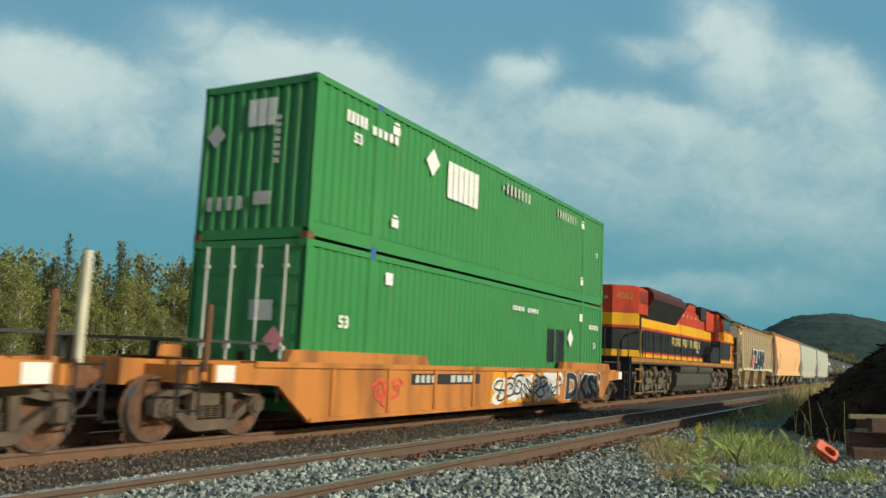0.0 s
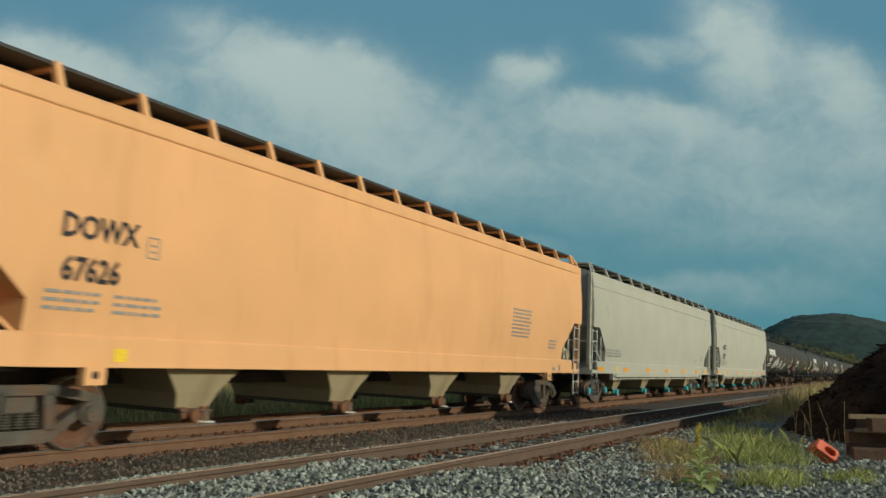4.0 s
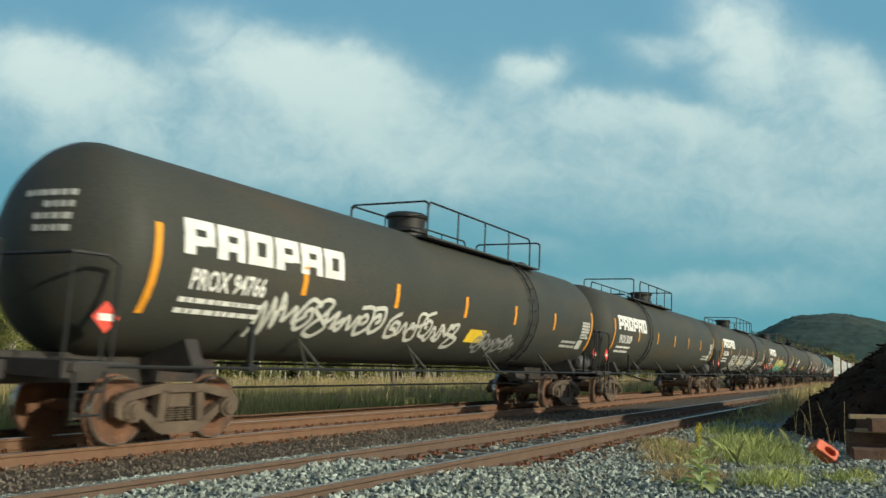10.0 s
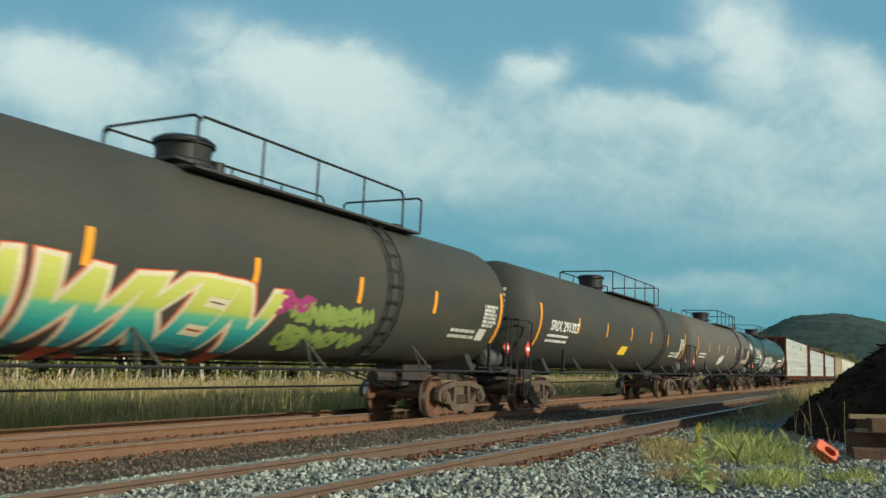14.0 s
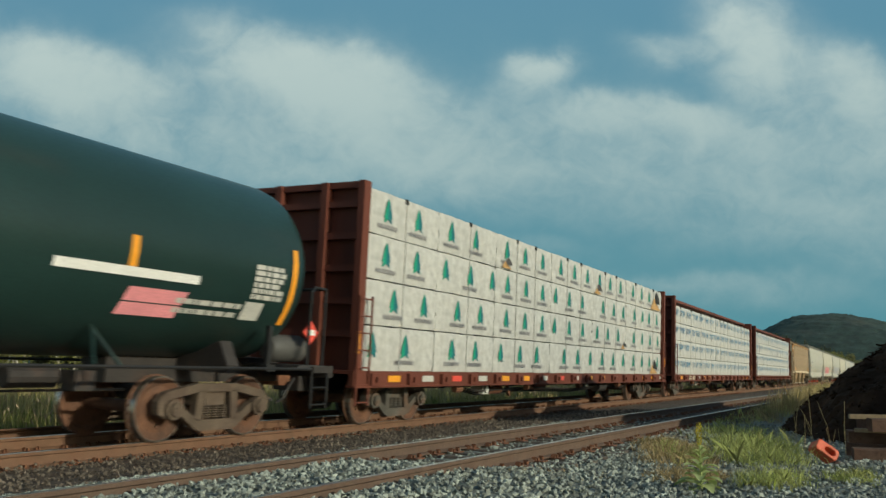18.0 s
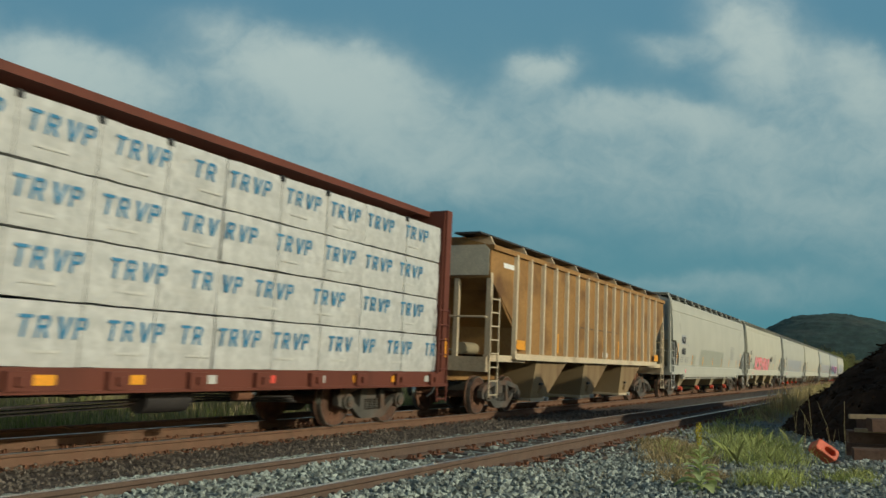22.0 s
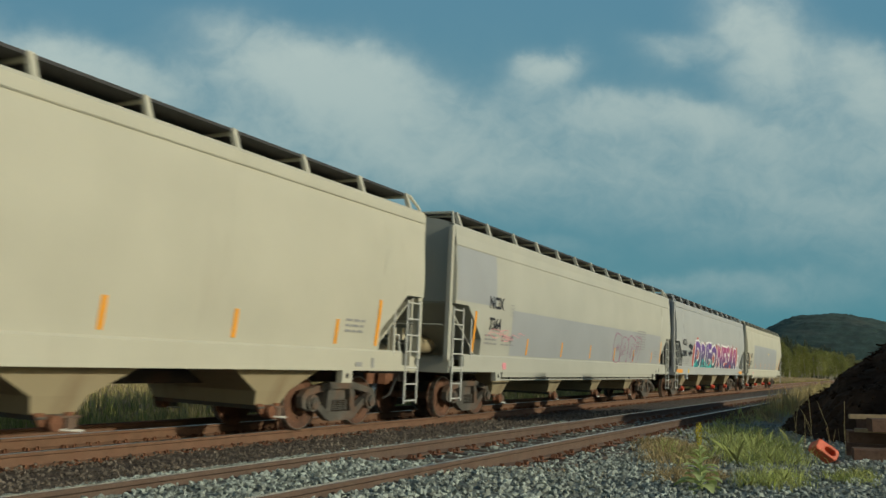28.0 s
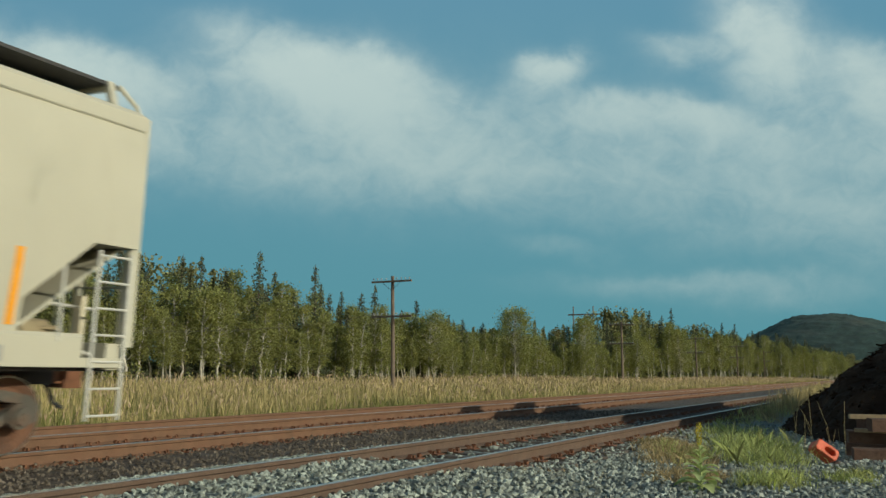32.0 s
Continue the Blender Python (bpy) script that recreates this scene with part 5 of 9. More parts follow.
def gate_mesh():
    b = Build()
    b.box(-0.24, 0.24, -1.10, 1.10, 0.41, 0.475)
    for s in (-1, 1):
        b.cyl((-0.26, s * 1.14, 0.44), (0.34, s * 1.14, 0.44), 0.022, 8)
        b.box(0.10, 0.24, s * 1.16 - 0.06, s * 1.16 + 0.06, 0.30, 0.44)
    return b


def gate_cap_mesh(s):
    """The painted cap at one end of an outlet."""
    b = Build().cyl((-0.06, s * 1.08, 0.38), (-0.06, s * 1.26, 0.38), 0.095, 12)
    return b.prism([(-0.30, 0.50), (-0.16, 0.50), (-0.05, 0.36), (-0.20, 0.34)], "y", s * 1.13 - 0.02, s * 1.13 + 0.02)


def end_platform(c, half, sgn, mat):
    """End sill, platform, brake gear and sloping end sheet under a hopper's end."""
    x = sgn * half
    part("end_sill", lambda: Build().box(-0.12, 0.12, -1.48, 1.48, 1.02, 1.34), mat, c, "", (x - sgn * 0.12, 0, 0), "end_sill", bevel=0.0)
    part("end_floor", lambda: Build().box(-0.75, 0.75, -1.4, 1.4, 1.0, 1.05), DARK_IRON, c, "", (x - sgn * 0.8, 0, 0), "end_floor")

    def slope():
        b = Build()
        for y0, y1 in ((-1.38, 1.38),):
            b.prism([(0.02, 2.56), (-0.04, 2.56), (-1.62, 1.32), (-1.55, 1.32)], "y", y0, y1)
        return b
    part("end_slope_sheet", slope, mat, c, "", Matrix.Translation((x, 0, 0)) @ (pose(0, 0, 0) if sgn > 0 else pose(0, 0, 0, 0, 0, 180)), "slope_sheet")
    turn = Matrix.Translation((x, 0, 0)) @ (pose(0, 0, 0) if sgn > 0 else pose(0, 0, 0, 0, 0, 180))

    for y in (-0.5, 0.5):
        part("end_post", lambda: Build().box(0.012, 0.10, -0.05, 0.05, 1.3, 4.15), mat, c, "", turn @ Matrix.Translation((0, y, 0)), "end_post")
    for y in (-1.46, 1.46):
        part("corner_post", lambda: Build().prism([(-0.06, 1.3), (0.12, 1.3), (0.10, 4.22), (-0.02, 4.26)], "y", -0.05, 0.05), mat, c, "", turn @ Matrix.Translation((0, y, 0)), "corner_post")
    part("air_pipe", lambda: Build().tube([(-0.2, -1.25, 1.10), (-0.25, -1.2, 1.75), (-0.7, -0.9, 1.8), (-1.1, -0.2, 1.6)], 0.022).tube([(-0.12, -1.3, 1.12), (-0.5, -1.1, 1.30), (-0.9, 0.2, 1.28)], 0.02), PALE_MARK, c, "", turn, "end_pipe")
    part("brake_lever", lambda: Build().box(-0.62, -0.54, -1.15, 0.1, 1.22, 1.34).box(-0.42, -0.36, -1.2, -1.1, 1.08, 1.9).cyl((-0.6, -1.05, 1.28), (-0.3, -1.05, 1.28), 0.07, 8), CREAM_MARK, c, "", turn, "end_lever")
    part("control_valve", lambda: Build().box(-0.75, -0.4, -0.25, 0.05, 1.7, 1.98).cyl((-0.6, -0.4, 1.84), (-0.6, 0.2, 1.84), 0.09, 10), CREAM_MARK, c, "", turn, "end_valve")
    part("handrail", lambda: Build().tube([(-0.06, -1.42, 2.0), (0.10, -1.3, 2.05), (0.10, 1.3, 2.05), (-0.06, 1.42, 2.0)], 0.018).tube([(0.1, 0, 2.05), (0.1, 0, 1.3)], 0.018), mat, c, "", turn, "end_rail")
    part("brake_cylinder", lambda: Build().cyl((-0.95, -0.55, 1.45), (-0.45, -0.55, 1.45), 0.16, 12).tube([(-0.3, -0.8, 1.1), (-0.4, -0.8, 1.5), (-0.9, -0.5, 1.5)], 0.03), BAY_BEIGE, c, "", turn, "brake_cyl", smooth=40)
    part("air_tank", lambda: Build().cyl((-0.42, 0.3, 1.62), (-1.2, 0.3, 1.62), 0.2, 12), BAY_BEIGE, c, "", turn, "hop_air_tank", smooth=40)
    for sd in (-1, 1):
        side_turn = turn @ Matrix.Translation((0, sd * sgn * 1.53 * (1 if sgn > 0 else 1), 0))
        ladder(c, 0.46, 0.42, 2.45, 7, PALE_MARK, (x - (0.50 if sgn > 0 else -0.04), sd * 1.545, 0))
        pad = part("jacking_pad", lambda: Build().box(-0.15, 0.15, -0.07, 0.05, 0.84, 1.06), mat, c, "", Matrix.Translation((x - sgn * 2.45, sd * 1.48, 0)) @ pose(0, 0, 0, 0, 0, 0 if sd < 0 else 180), "hop_pad")
        part("pad_hole", lambda: Build().cyl((0, -0.074, 0.96), (0, -0.06, 0.96), 0.05, 10), BLACK, pad, "", None, "hop_pad_hole")
        part("grab_rail", lambda: Build().tube([(0, 0, 1.34), (0, 0, 2.25), (0.0, 0.1, 2.3)], 0.018), PALE_MARK if mat is not TAN_HOPPER else TAN_RIB, c, "", Matrix.Translation((x - sgn * 0.95, sd * 1.53, 0)) , "hop_grab")
    coupler(c, x + sgn * 0.18, sgn)
    if sgn < 0:
        part("brake_wheel", lambda: Build().revolve([(0.24, -0.02), (0.28, 0), (0.24, 0.02), (0.24, -0.02)], 14, axis="x").cyl((0, -0.26, 0), (0, 0.26, 0), 0.015).cyl((0, 0, -0.26), (0, 0, 0.26), 0.015), mat, c, "", (x - 0.1, 0.55, 2.3), "brake_wheel")


def roof_gear(c, length, mat, spacing):
    half = length / 2
    for sd in (-1, 1):
        y0, y1 = sorted((sd * 0.50, sd * 1.30))
        part("running_board", lambda: Build().box(-half + 0.32, half - 0.32, y0, y1, 4.555, 4.60), GRATING, c, "dark open-grid roof walkway", None, "run_board%.2f%d" % (length, sd))
        part("roof_crossover", lambda: Build().box(-0.3, 0.3, -0.495, 0.495, 4.56, 4.60), GRATING, c, "", (sd * (half - 0.66), 0, 0), "roof_cross")
    part("hatch_cover", lambda: Build().prism([(-0.42, 4.46), (0.42, 4.46), (0.40, 4.58), (0.2, 4.66), (-0.2, 4.66), (-0.40, 4.58)], "x", -half + 1.3, half - 1.3), GRATING, c, "long dark trough hatch cover", None, "hatch%.2f" % length)

    def bracket(s):
        b = Build()
        b.prism([(s * 1.455, 4.285), (s * 1.36, 4.285), (s * 1.28, 4.55), (s * 1.28, 4.605), (s * 1.335, 4.605), (s * 1.35, 4.55)], "x", -0.045, 0.045)
        return b.prism([(s * 1.28, 4.50), (s * 0.55, 4.52), (s * 0.55, 4.553), (s * 1.28, 4.553)], "x", -0.02, 0.02)
    n = max(4, int(length / spacing))
    for i in range(n + 1):
        x = -half + 0.42 + (length - 0.84) * i / n
        for sd in (-1, 1):
            part("walkway_bracket", lambda: bracket(sd), mat, c, "", (x, 0, 0), "bracket%d" % sd, bevel=0.0)
    for sgn in (-1, 1):
        part("roof_end_rail", lambda: Build().tube([(0, -1.46, 4.2), (-0.04, -1.42, 4.36), (-0.22, -1.30, 4.58), (-0.22, -0.6, 4.60), (-0.22, 0.6, 4.60), (-0.22, 1.30, 4.58), (-0.04, 1.42, 4.36), (0, 1.46, 4.2)], 0.032), mat, c, "", Matrix.Translation((sgn * (half - 0.03), 0, 0)) @ pose(0, 0, 0, 0, 0, 0 if sgn > 0 else 180), "roof_end_rail")


def smooth_hopper(s0, s1, paint_mat, label, marks=None, gate=None, bays=4, spacing=1.55, truck_mat=None, bay_mat=None, sill_mat=None, caps=None, eave=4.03, bay_share=0.50, pitch=None, shift=0.0, deep=False):
    length = round(s1 - s0, 2)
    half = length / 2
    s = (s0 + s1) / 2
    c = car("covered_hopper_car", label, "hopper car", s)
    body = part("body", lambda: hopper_body_mesh(length), paint_mat, c, "", None, "hop_body%.2f" % length, smooth=40)
    part("eave", lambda: Build().prism([(-1.46, eave), (-hopper_half_width(eave) - 0.012, eave + 0.005), (-hopper_half_width(eave + 0.03) - 0.022, eave + 0.03), (-1.535, 4.05), (-1.520, 4.23), (-1.47, 4.285), (-1.36, 4.325)], "x", -half, half).prism([(1.46, eave), (hopper_half_width(eave) + 0.012, eave + 0.005), (hopper_half_width(eave + 0.03) + 0.022, eave + 0.03), (1.535, 4.05), (1.520, 4.23), (1.47, 4.285), (1.36, 4.325)], "x", -half, half), paint_mat, c, "", None, "hop_eave%.2f%.2f" % (length, eave))
    sill = part("side_sill", lambda: Build().prism([(-1.535, 1.16), (-1.535, 1.40), (-1.50, 1.44), (-1.42, 1.44), (-1.42, 1.16)], "x", -half + 0.62, half - 0.62).prism([(1.535, 1.16), (1.535, 1.40), (1.50, 1.44), (1.42, 1.44), (1.42, 1.16)], "x", -half + 0.62, half - 0.62).box(-half + 0.02, half - 0.02, -1.537, -1.42, 1.05, 1.16).box(-half + 0.02, half - 0.02, 1.42, 1.537, 1.05, 1.16), sill_mat or paint_mat, c, "", None, "hop_sill%.2f" % length)
    part("centre_sill", lambda: Build().box(-half, half, -0.25, 0.25, 0.78, 1.05), DARK_IRON, c, "", None, "hop_centre%.2f" % length)
    inner = half - 2.7
    w = pitch or 2 * inner / bays
    if deep:
        for sd in (-1, 1):
            part("sill_apron", lambda: Build().prism([(-1.534, 1.055), (-1.515, 0.93), (-1.44, 0.90), (-1.42, 0.93), (-1.42, 1.055)], "x", -half + 2.75, half - 2.75), sill_mat or paint_mat, c, "", pose(0, 0, 0, 0, 0, 0 if sd < 0 else 180), "hop_apron%.2f" % length)
            part("side_pipe", lambda: Build().cyl((-half + 2.5, -1.50, 0.865), (half - 2.5, -1.50, 0.865), 0.02, 8), paint_mat, c, "", pose(0, 0, 0, 0, 0, 0 if sd < 0 else 180), "hop_pipe%.2f" % length)
            for i in range(6):
                part("pipe_hanger", lambda: Build().box(-0.02, 0.02, -1.515, -1.485, 0.86, 0.94), DARK_IRON, c, "", Matrix.Translation((-half + 3.2 + (length - 6.4) * i / 5, 0, 0)) @ pose(0, 0, 0, 0, 0, 0 if sd < 0 else 180), "hop_hanger")
    for i in range(bays):
        x = shift + w * (i + 0.5 - bays / 2)
        bay = part("discharge_bay", lambda: bay_mesh(bay_share * w), bay_mat or BAY_BEIGE, c, "", (x, 0, 0), "bay%.2f%.2f" % (w, bay_share))
        part("outlet_gate", gate_mesh, TRUCK_GREY, bay, "", None, "gate")
        for sd in (-1, 1):
            part("gate_cap", lambda: gate_cap_mesh(sd), gate or RUST_PLATE, bay, "painted outlet cap", None, "gate_cap%d" % sd)
            part("cap_latch", lambda: Build().prism([(0.14, 0.50), (0.26, 0.50), (0.20, 0.33), (0.13, 0.33)], "y", sd * 1.13 - 0.02, sd * 1.13 + 0.02), gate or RUST_PLATE, bay, "", None, "cap_latch%d" % sd)
            part("gate_crank", lambda: Build().cyl((-0.03, sd * 1.2, 0.31), (0.36, sd * 1.2, 0.27), 0.018, 6), PALE_MARK, bay, "", None, "gate_crank%d" % sd)
    for sgn in (-1, 1):
        end_platform(c, half, sgn, paint_mat)
        truck(c, sgn * (half - 1.9), s, truck_mat or TRUCK_GREY, caps=caps)
    roof_gear(c, length, paint_mat, spacing)
    if marks:
        marks(c, half)
    return c


# ---- tank cars ----
TANK_R, TANK_Z = 1.49, 2.635


def tank_side(z):
    return math.sqrt(max(0.0001, TANK_R ** 2 - min(TANK_R * 0.999, abs(z - TANK_Z)) ** 2))


def tank_shell_mesh(straight):
    half = straight / 2
    b = Build()
    prof = []
    for i in range(9):
        a = math.pi / 2 * i / 8
        prof.append((TANK_R * math.sin(a), -half - 0.78 * math.cos(a)))
    prof += [(r, -x) for r, x in reversed(prof[:9])]
    b.revolve(prof, 48, (0, 0, TANK_Z), "x")
    return b


def tank_car(s0, s1, paint_mat, label, marks=None, ladder_at=0.62, platform=(0.32, 0.62), dome_at=0.45, truck_mat=None, rails="both", skids=True, caps=None):
    """s0, s1: the ends of the tank's straight shell. ladder_at, platform, dome_at: shares of its length."""
    straight = round(s1 - s0, 2)
    half = straight / 2
    s = (s0 + s1) / 2
    c = car("tank_car", label, "tank car", s)
    shell = part("shell", lambda: tank_shell_mesh(straight), paint_mat, c, "", None, "shell%.2f" % straight, smooth=50)
    for sgn in (-1, 1):
        x = sgn * (half + 1.05)
        part("end_sill", lambda: Build().box(-0.1, 0.1, -1.45, 1.45, 0.92, 1.12).box(-0.5, 0.0, -1.5, -1.38, 1.0, 1.1).box(-0.5, 0.0, 1.38, 1.5, 1.0, 1.1), DARK_IRON, c, "", Matrix.Translation((x, 0, 0)) @ pose(0, 0, 0, 0, 0, 0 if sgn > 0 else 180), "tank_end_sill")
        part("end_deck", lambda: Build().box(-0.85, 0.0, -1.45, 1.45, 1.08, 1.12), GRATING, c, "", Matrix.Translation((x, 0, 0)) @ pose(0, 0, 0, 0, 0, 0 if sgn > 0 else 180), "tank_deck")
        part("stub_sill", lambda: Build().box(-3.6, 0.1, -0.26, 0.26, 0.80, 1.2), DARK_IRON, c, "", Matrix.Translation((x, 0, 0)) @ pose(0, 0, 0, 0, 0, 0 if sgn > 0 else 180), "tank_stub")
        part("bolster", lambda: Build().prism([(-1.3, 0.98), (1.3, 0.98), (1.3, 1.1), (1.12, 1.45), (0.98, 1.4), (0.6, 1.25), (-0.6, 1.25), (-0.98, 1.4), (-1.12, 1.45), (-1.3, 1.1)], "x", -0.12, 0.12), DARK_IRON, c, "", (sgn * (half - 1.15), 0, 0), "tank_bolster")
        part("end_handrail", lambda: Build().tube([(-0.6, -1.42, 1.1), (-0.6, -1.44, 2.32), (-0.45, -1.4, 2.42), (-0.02, -1.3, 2.42), (-0.02, 1.3, 2.42), (-0.45, 1.4, 2.42), (-0.6, 1.44, 2.32), (-0.6, 1.42, 1.1)], 0.022).tube([(-0.02, -1.3, 2.42), (-0.02, -1.3, 1.1)], 0.022).tube([(-0.02, 1.3, 2.42), (-0.02, 1.3, 1.1)], 0.022), BLACK, c, "", Matrix.Translation((x, 0, 0)) @ pose(0, 0, 0, 0, 0, 0 if sgn > 0 else 180), "tank_end_rail")
        for sd in (-1, 1):
            ladder(c, 0.42, 0.42, 1.1, 3, BLACK, (x - (0.5 if sgn > 0 else -0.08), sd * 1.47, 0), name="step")
            part("jacking_post", lambda: Build().box(-0.04, 0.04, -0.03, 0.03, 1.1, 1.72).box(-0.10, 0.10, -0.08, 0.08, 1.02, 1.12), BLACK, c, "", (sgn * (half - 2.1 if sgn < 0 else half - 0.5), sd * 1.40, 0), "tank_post")
        coupler(c, x + sgn * 0.2, sgn)
        truck(c, sgn * (half - 1.15), s, truck_mat or TRUCK_IRON, caps=caps)
    part("brake_reservoir", lambda: Build().revolve([(0, 0.46), (0.16, 0.43), (0.23, 0.34), (0.23, -0.34), (0.16, -0.43), (0, -0.46)], 14, (0, -0.95, 1.38), "x"), LOCO_GREY, c, "dark grey air reservoir", (half + 0.42, 0, 0), "tank_reservoir", smooth=40)
    if rails == "both":
        part("side_rail", lambda: Build().tube([(-half - 0.9, -1.46, 1.06), (half + 0.9, -1.46, 1.06)], 0.026).tube([(-half - 0.9, 1.46, 1.06), (half + 0.9, 1.46, 1.06)], 0.026), BLACK, c, "thin side handrail", None, "tank_rail%.2f" % straight)
    part("brake_rod", lambda: Build().tube([(-half + 2.4, -0.5, 0.72), (half - 2.4, -0.5, 0.72)], 0.02).cyl((half - 4.3, -0.6, 0.9), (half - 3.6, -0.6, 0.9), 0.14, 12).box(half - 3.4, half - 3.1, -0.75, -0.45, 0.72, 0.98), DARK_IRON, c, "", None, "tank_rod%.2f" % straight)
    if skids:
        for k in (0.2, 0.4, 0.6, 0.8):
            part("rail_stay", lambda: Build().tube([(-0.2, -1.46, 1.07), (0, -1.12, 1.52), (0.0, -1.08, 1.56)], 0.025).tube([(0.2, -1.46, 1.07), (0, -1.12, 1.52)], 0.025), paint_mat, c, "", (-half + straight * k, 0, 0), "tank_stay")
    # the platform on top
    p0, p1 = -half + straight * platform[0], -half + straight * platform[1]
    w = round(p1 - p0, 2)
    top = TANK_Z + TANK_R
    plat = part("top_platform", lambda: Build().box(0, w, -1.03, -0.6, -0.14, -0.10).box(0, w, 0.6, 1.03, -0.14, -0.10).box(0, 0.3, -0.6, 0.6, 0.03, 0.07).box(w - 0.3, w, -0.6, 0.6, 0.03, 0.07), GRATING, c, "", (p0, 0, top - 0.04), "plat%.2f" % w)

    def railing(y):
        b = Build()
        for a0, a1 in (((0.0, w - 0.75),) if ladder_at > 0.5 or not ladder_at else ((0.9, w),)):
            b.tube([(a0, y, -0.1), (a0, y, 0.54), (a0 + 0.1, y, 0.64), (a1 - 0.1, y, 0.64), (a1, y, 0.54), (a1, y, -0.1)], 0.024, 5)
            m = max(1, round((a1 - a0) / 1.45))
            for i in range(1, m):
                xx = a0 + (a1 - a0) * i / m
                b.tube([(xx, y, -0.1), (xx, y, 0.64)], 0.02, 5)
        return b
    part("platform_railing", lambda: railing(-1.02), BLACK, plat, "", None, "railing_a%.2f%d" % (w, ladder_at > 0.5))
    part("platform_railing", lambda: railing(1.02), BLACK, plat, "", None, "railing_b%.2f%d" % (w, ladder_at > 0.5))
    for x in (0, w):
        part("end_railing", lambda: Build().tube([(0, -1.02, -0.1), (0, -1.02, 0.6), (0, -0.94, 0.65), (0, 0.94, 0.65), (0, 1.02, 0.6), (0, 1.02, -0.1)], 0.024, 5), BLACK, plat, "", (x, 0, 0), "railing_end")
    part("manway_dome", lambda: Build().revolve([(0, 0.54), (0.42, 0.52), (0.50, 0.46), (0.50, 0.40), (0.45, 0.38), (0.43, 0.16), (0.48, 0.12), (0.48, 0.06), (0.42, 0.04), (0.42, -0.1)], 20, axis="z"), BLACK, c, "", (-half + straight * dome_at, 0, top - 0.02), "dome", smooth=40)
    part("valve_housing", lambda: Build().cyl((0, 0, -0.1), (0, 0, 0.3), 0.14, 10).cyl((0.5, 0.1, -0.1), (0.5, 0.1, 0.2), 0.1, 8), BLACK, c, "", (-half + straight * dome_at + 0.75, 0, top - 0.02), "valves", smooth=40)
    # the ladder that bends over the shell
    def side_ladder():
        b = Build()
        for x in (-0.2, 0.2):
            pts = []
            for i in range(11):
                a = radians(-62 + 150 * i / 10 - 20)
                pts.append((x, -(TANK_R + 0.09) * math.cos(a), TANK_Z + (TANK_R + 0.09) * math.sin(a)))
            b.tube([(x, -1.5, 0.75)] + pts, 0.022, 5)
        return b
    if ladder_at:
        lad = part("ladder", side_ladder, BLACK, c, "", (-half + straight * ladder_at, 0, 0), "tank_ladder")
        for i in range(13):
            a = radians(-55 + 135 * i / 12)
            part("rung", lambda: Build().cyl((-0.2, 0, 0), (0.2, 0, 0), 0.016, 5), BLACK, lad, "", (0, -(TANK_R + 0.09) * math.cos(a), TANK_Z + (TANK_R + 0.09) * math.sin(a)), "tank_rung")
    # reflective stripes along the side
    for x in (-half + 0.02, half - 0.14):
        part("reflective_stripe", mark_bar(Build(), x, x + 0.12, 1.75, 2.95, tank_side, 0.012), ORANGE_MARK, c, "orange reflective stripe")
    for k in (0.175, 0.335, 0.50, 0.655, 0.81):
        if ladder_at and abs(k - ladder_at) < 0.03:
            k -= 0.05
        part("reflective_stripe", mark_bar(Build(), -half + straight * k, -half + straight * k + 0.12, 2.25, 2.72, tank_side, 0.012), ORANGE_MARK, c, "orange reflective stripe")
    for sgn in (-1, 1):
        def placard():
            b = Build()
            b.prism([(0, -0.2), (0.2, 0), (0, 0.2), (-0.2, 0)], "y", -0.01, 0.01)
            return b
        pl = part("hazard_placard", placard, RED_MARK, c, "red diamond hazard placard", (sgn * (half + 0.55), -1.38, 1.66), "placard")
        part("placard_band", lambda: Build().box(-0.11, 0.11, -0.016, -0.011, -0.045, 0.045), WHITE_MARK, pl, "", None, "placard_band")
        part("placard_holder", lambda: Build().tube([(0, 0.03, -0.6), (0, 0.03, 0.15)], 0.02), BLACK, c, "", (sgn * (half + 0.55), -1.38, 1.66), "placard_holder")
    if marks:
        marks(c, half)
    return c

# ---- ribbed covered hoppers ----
def flat_side(w):
    return lambda z: w


def ribbed_body_mesh(length):
    half = length / 2
    b = Build()

    def low(d):
        return 3.30 - d / 1.4 * 0.95 if d < 1.45 else 1.46

    ds = [0.0, 0.35, 0.7, 1.05, 1.4499, 1.45, 1.6]
    st = [(-half + d, low(d)) for d in ds] + [(half - d, low(d)) for d in reversed(ds)]
    rows = []
    for x, zl in st:
        ring = [(x, -1.46, zl), (x, -1.46, (zl + 4.05) / 2), (x, -1.46, 4.02), (x, -1.38, 4.10), (x, -0.75, 4.27), (x, 0, 4.32)]
        ring += [(a, -y, z) for a, y, z in reversed(ring[:-1])]
        rows.append(ring)
    n = len(rows[0])
    v = [p for r in rows for p in r]
    f = []
    for i in range(len(rows) - 1):
        for k in range(n - 1):
            f.append((i * n + k, (i + 1) * n + k, (i + 1) * n + k + 1, i * n + k + 1))
        f.append((i * n + n - 1, (i + 1) * n + n - 1, (i + 1) * n, i * n))
    f += [tuple(range(n))[::-1], tuple((len(rows) - 1) * n + k for k in range(n))]
    return b.add(v, f)


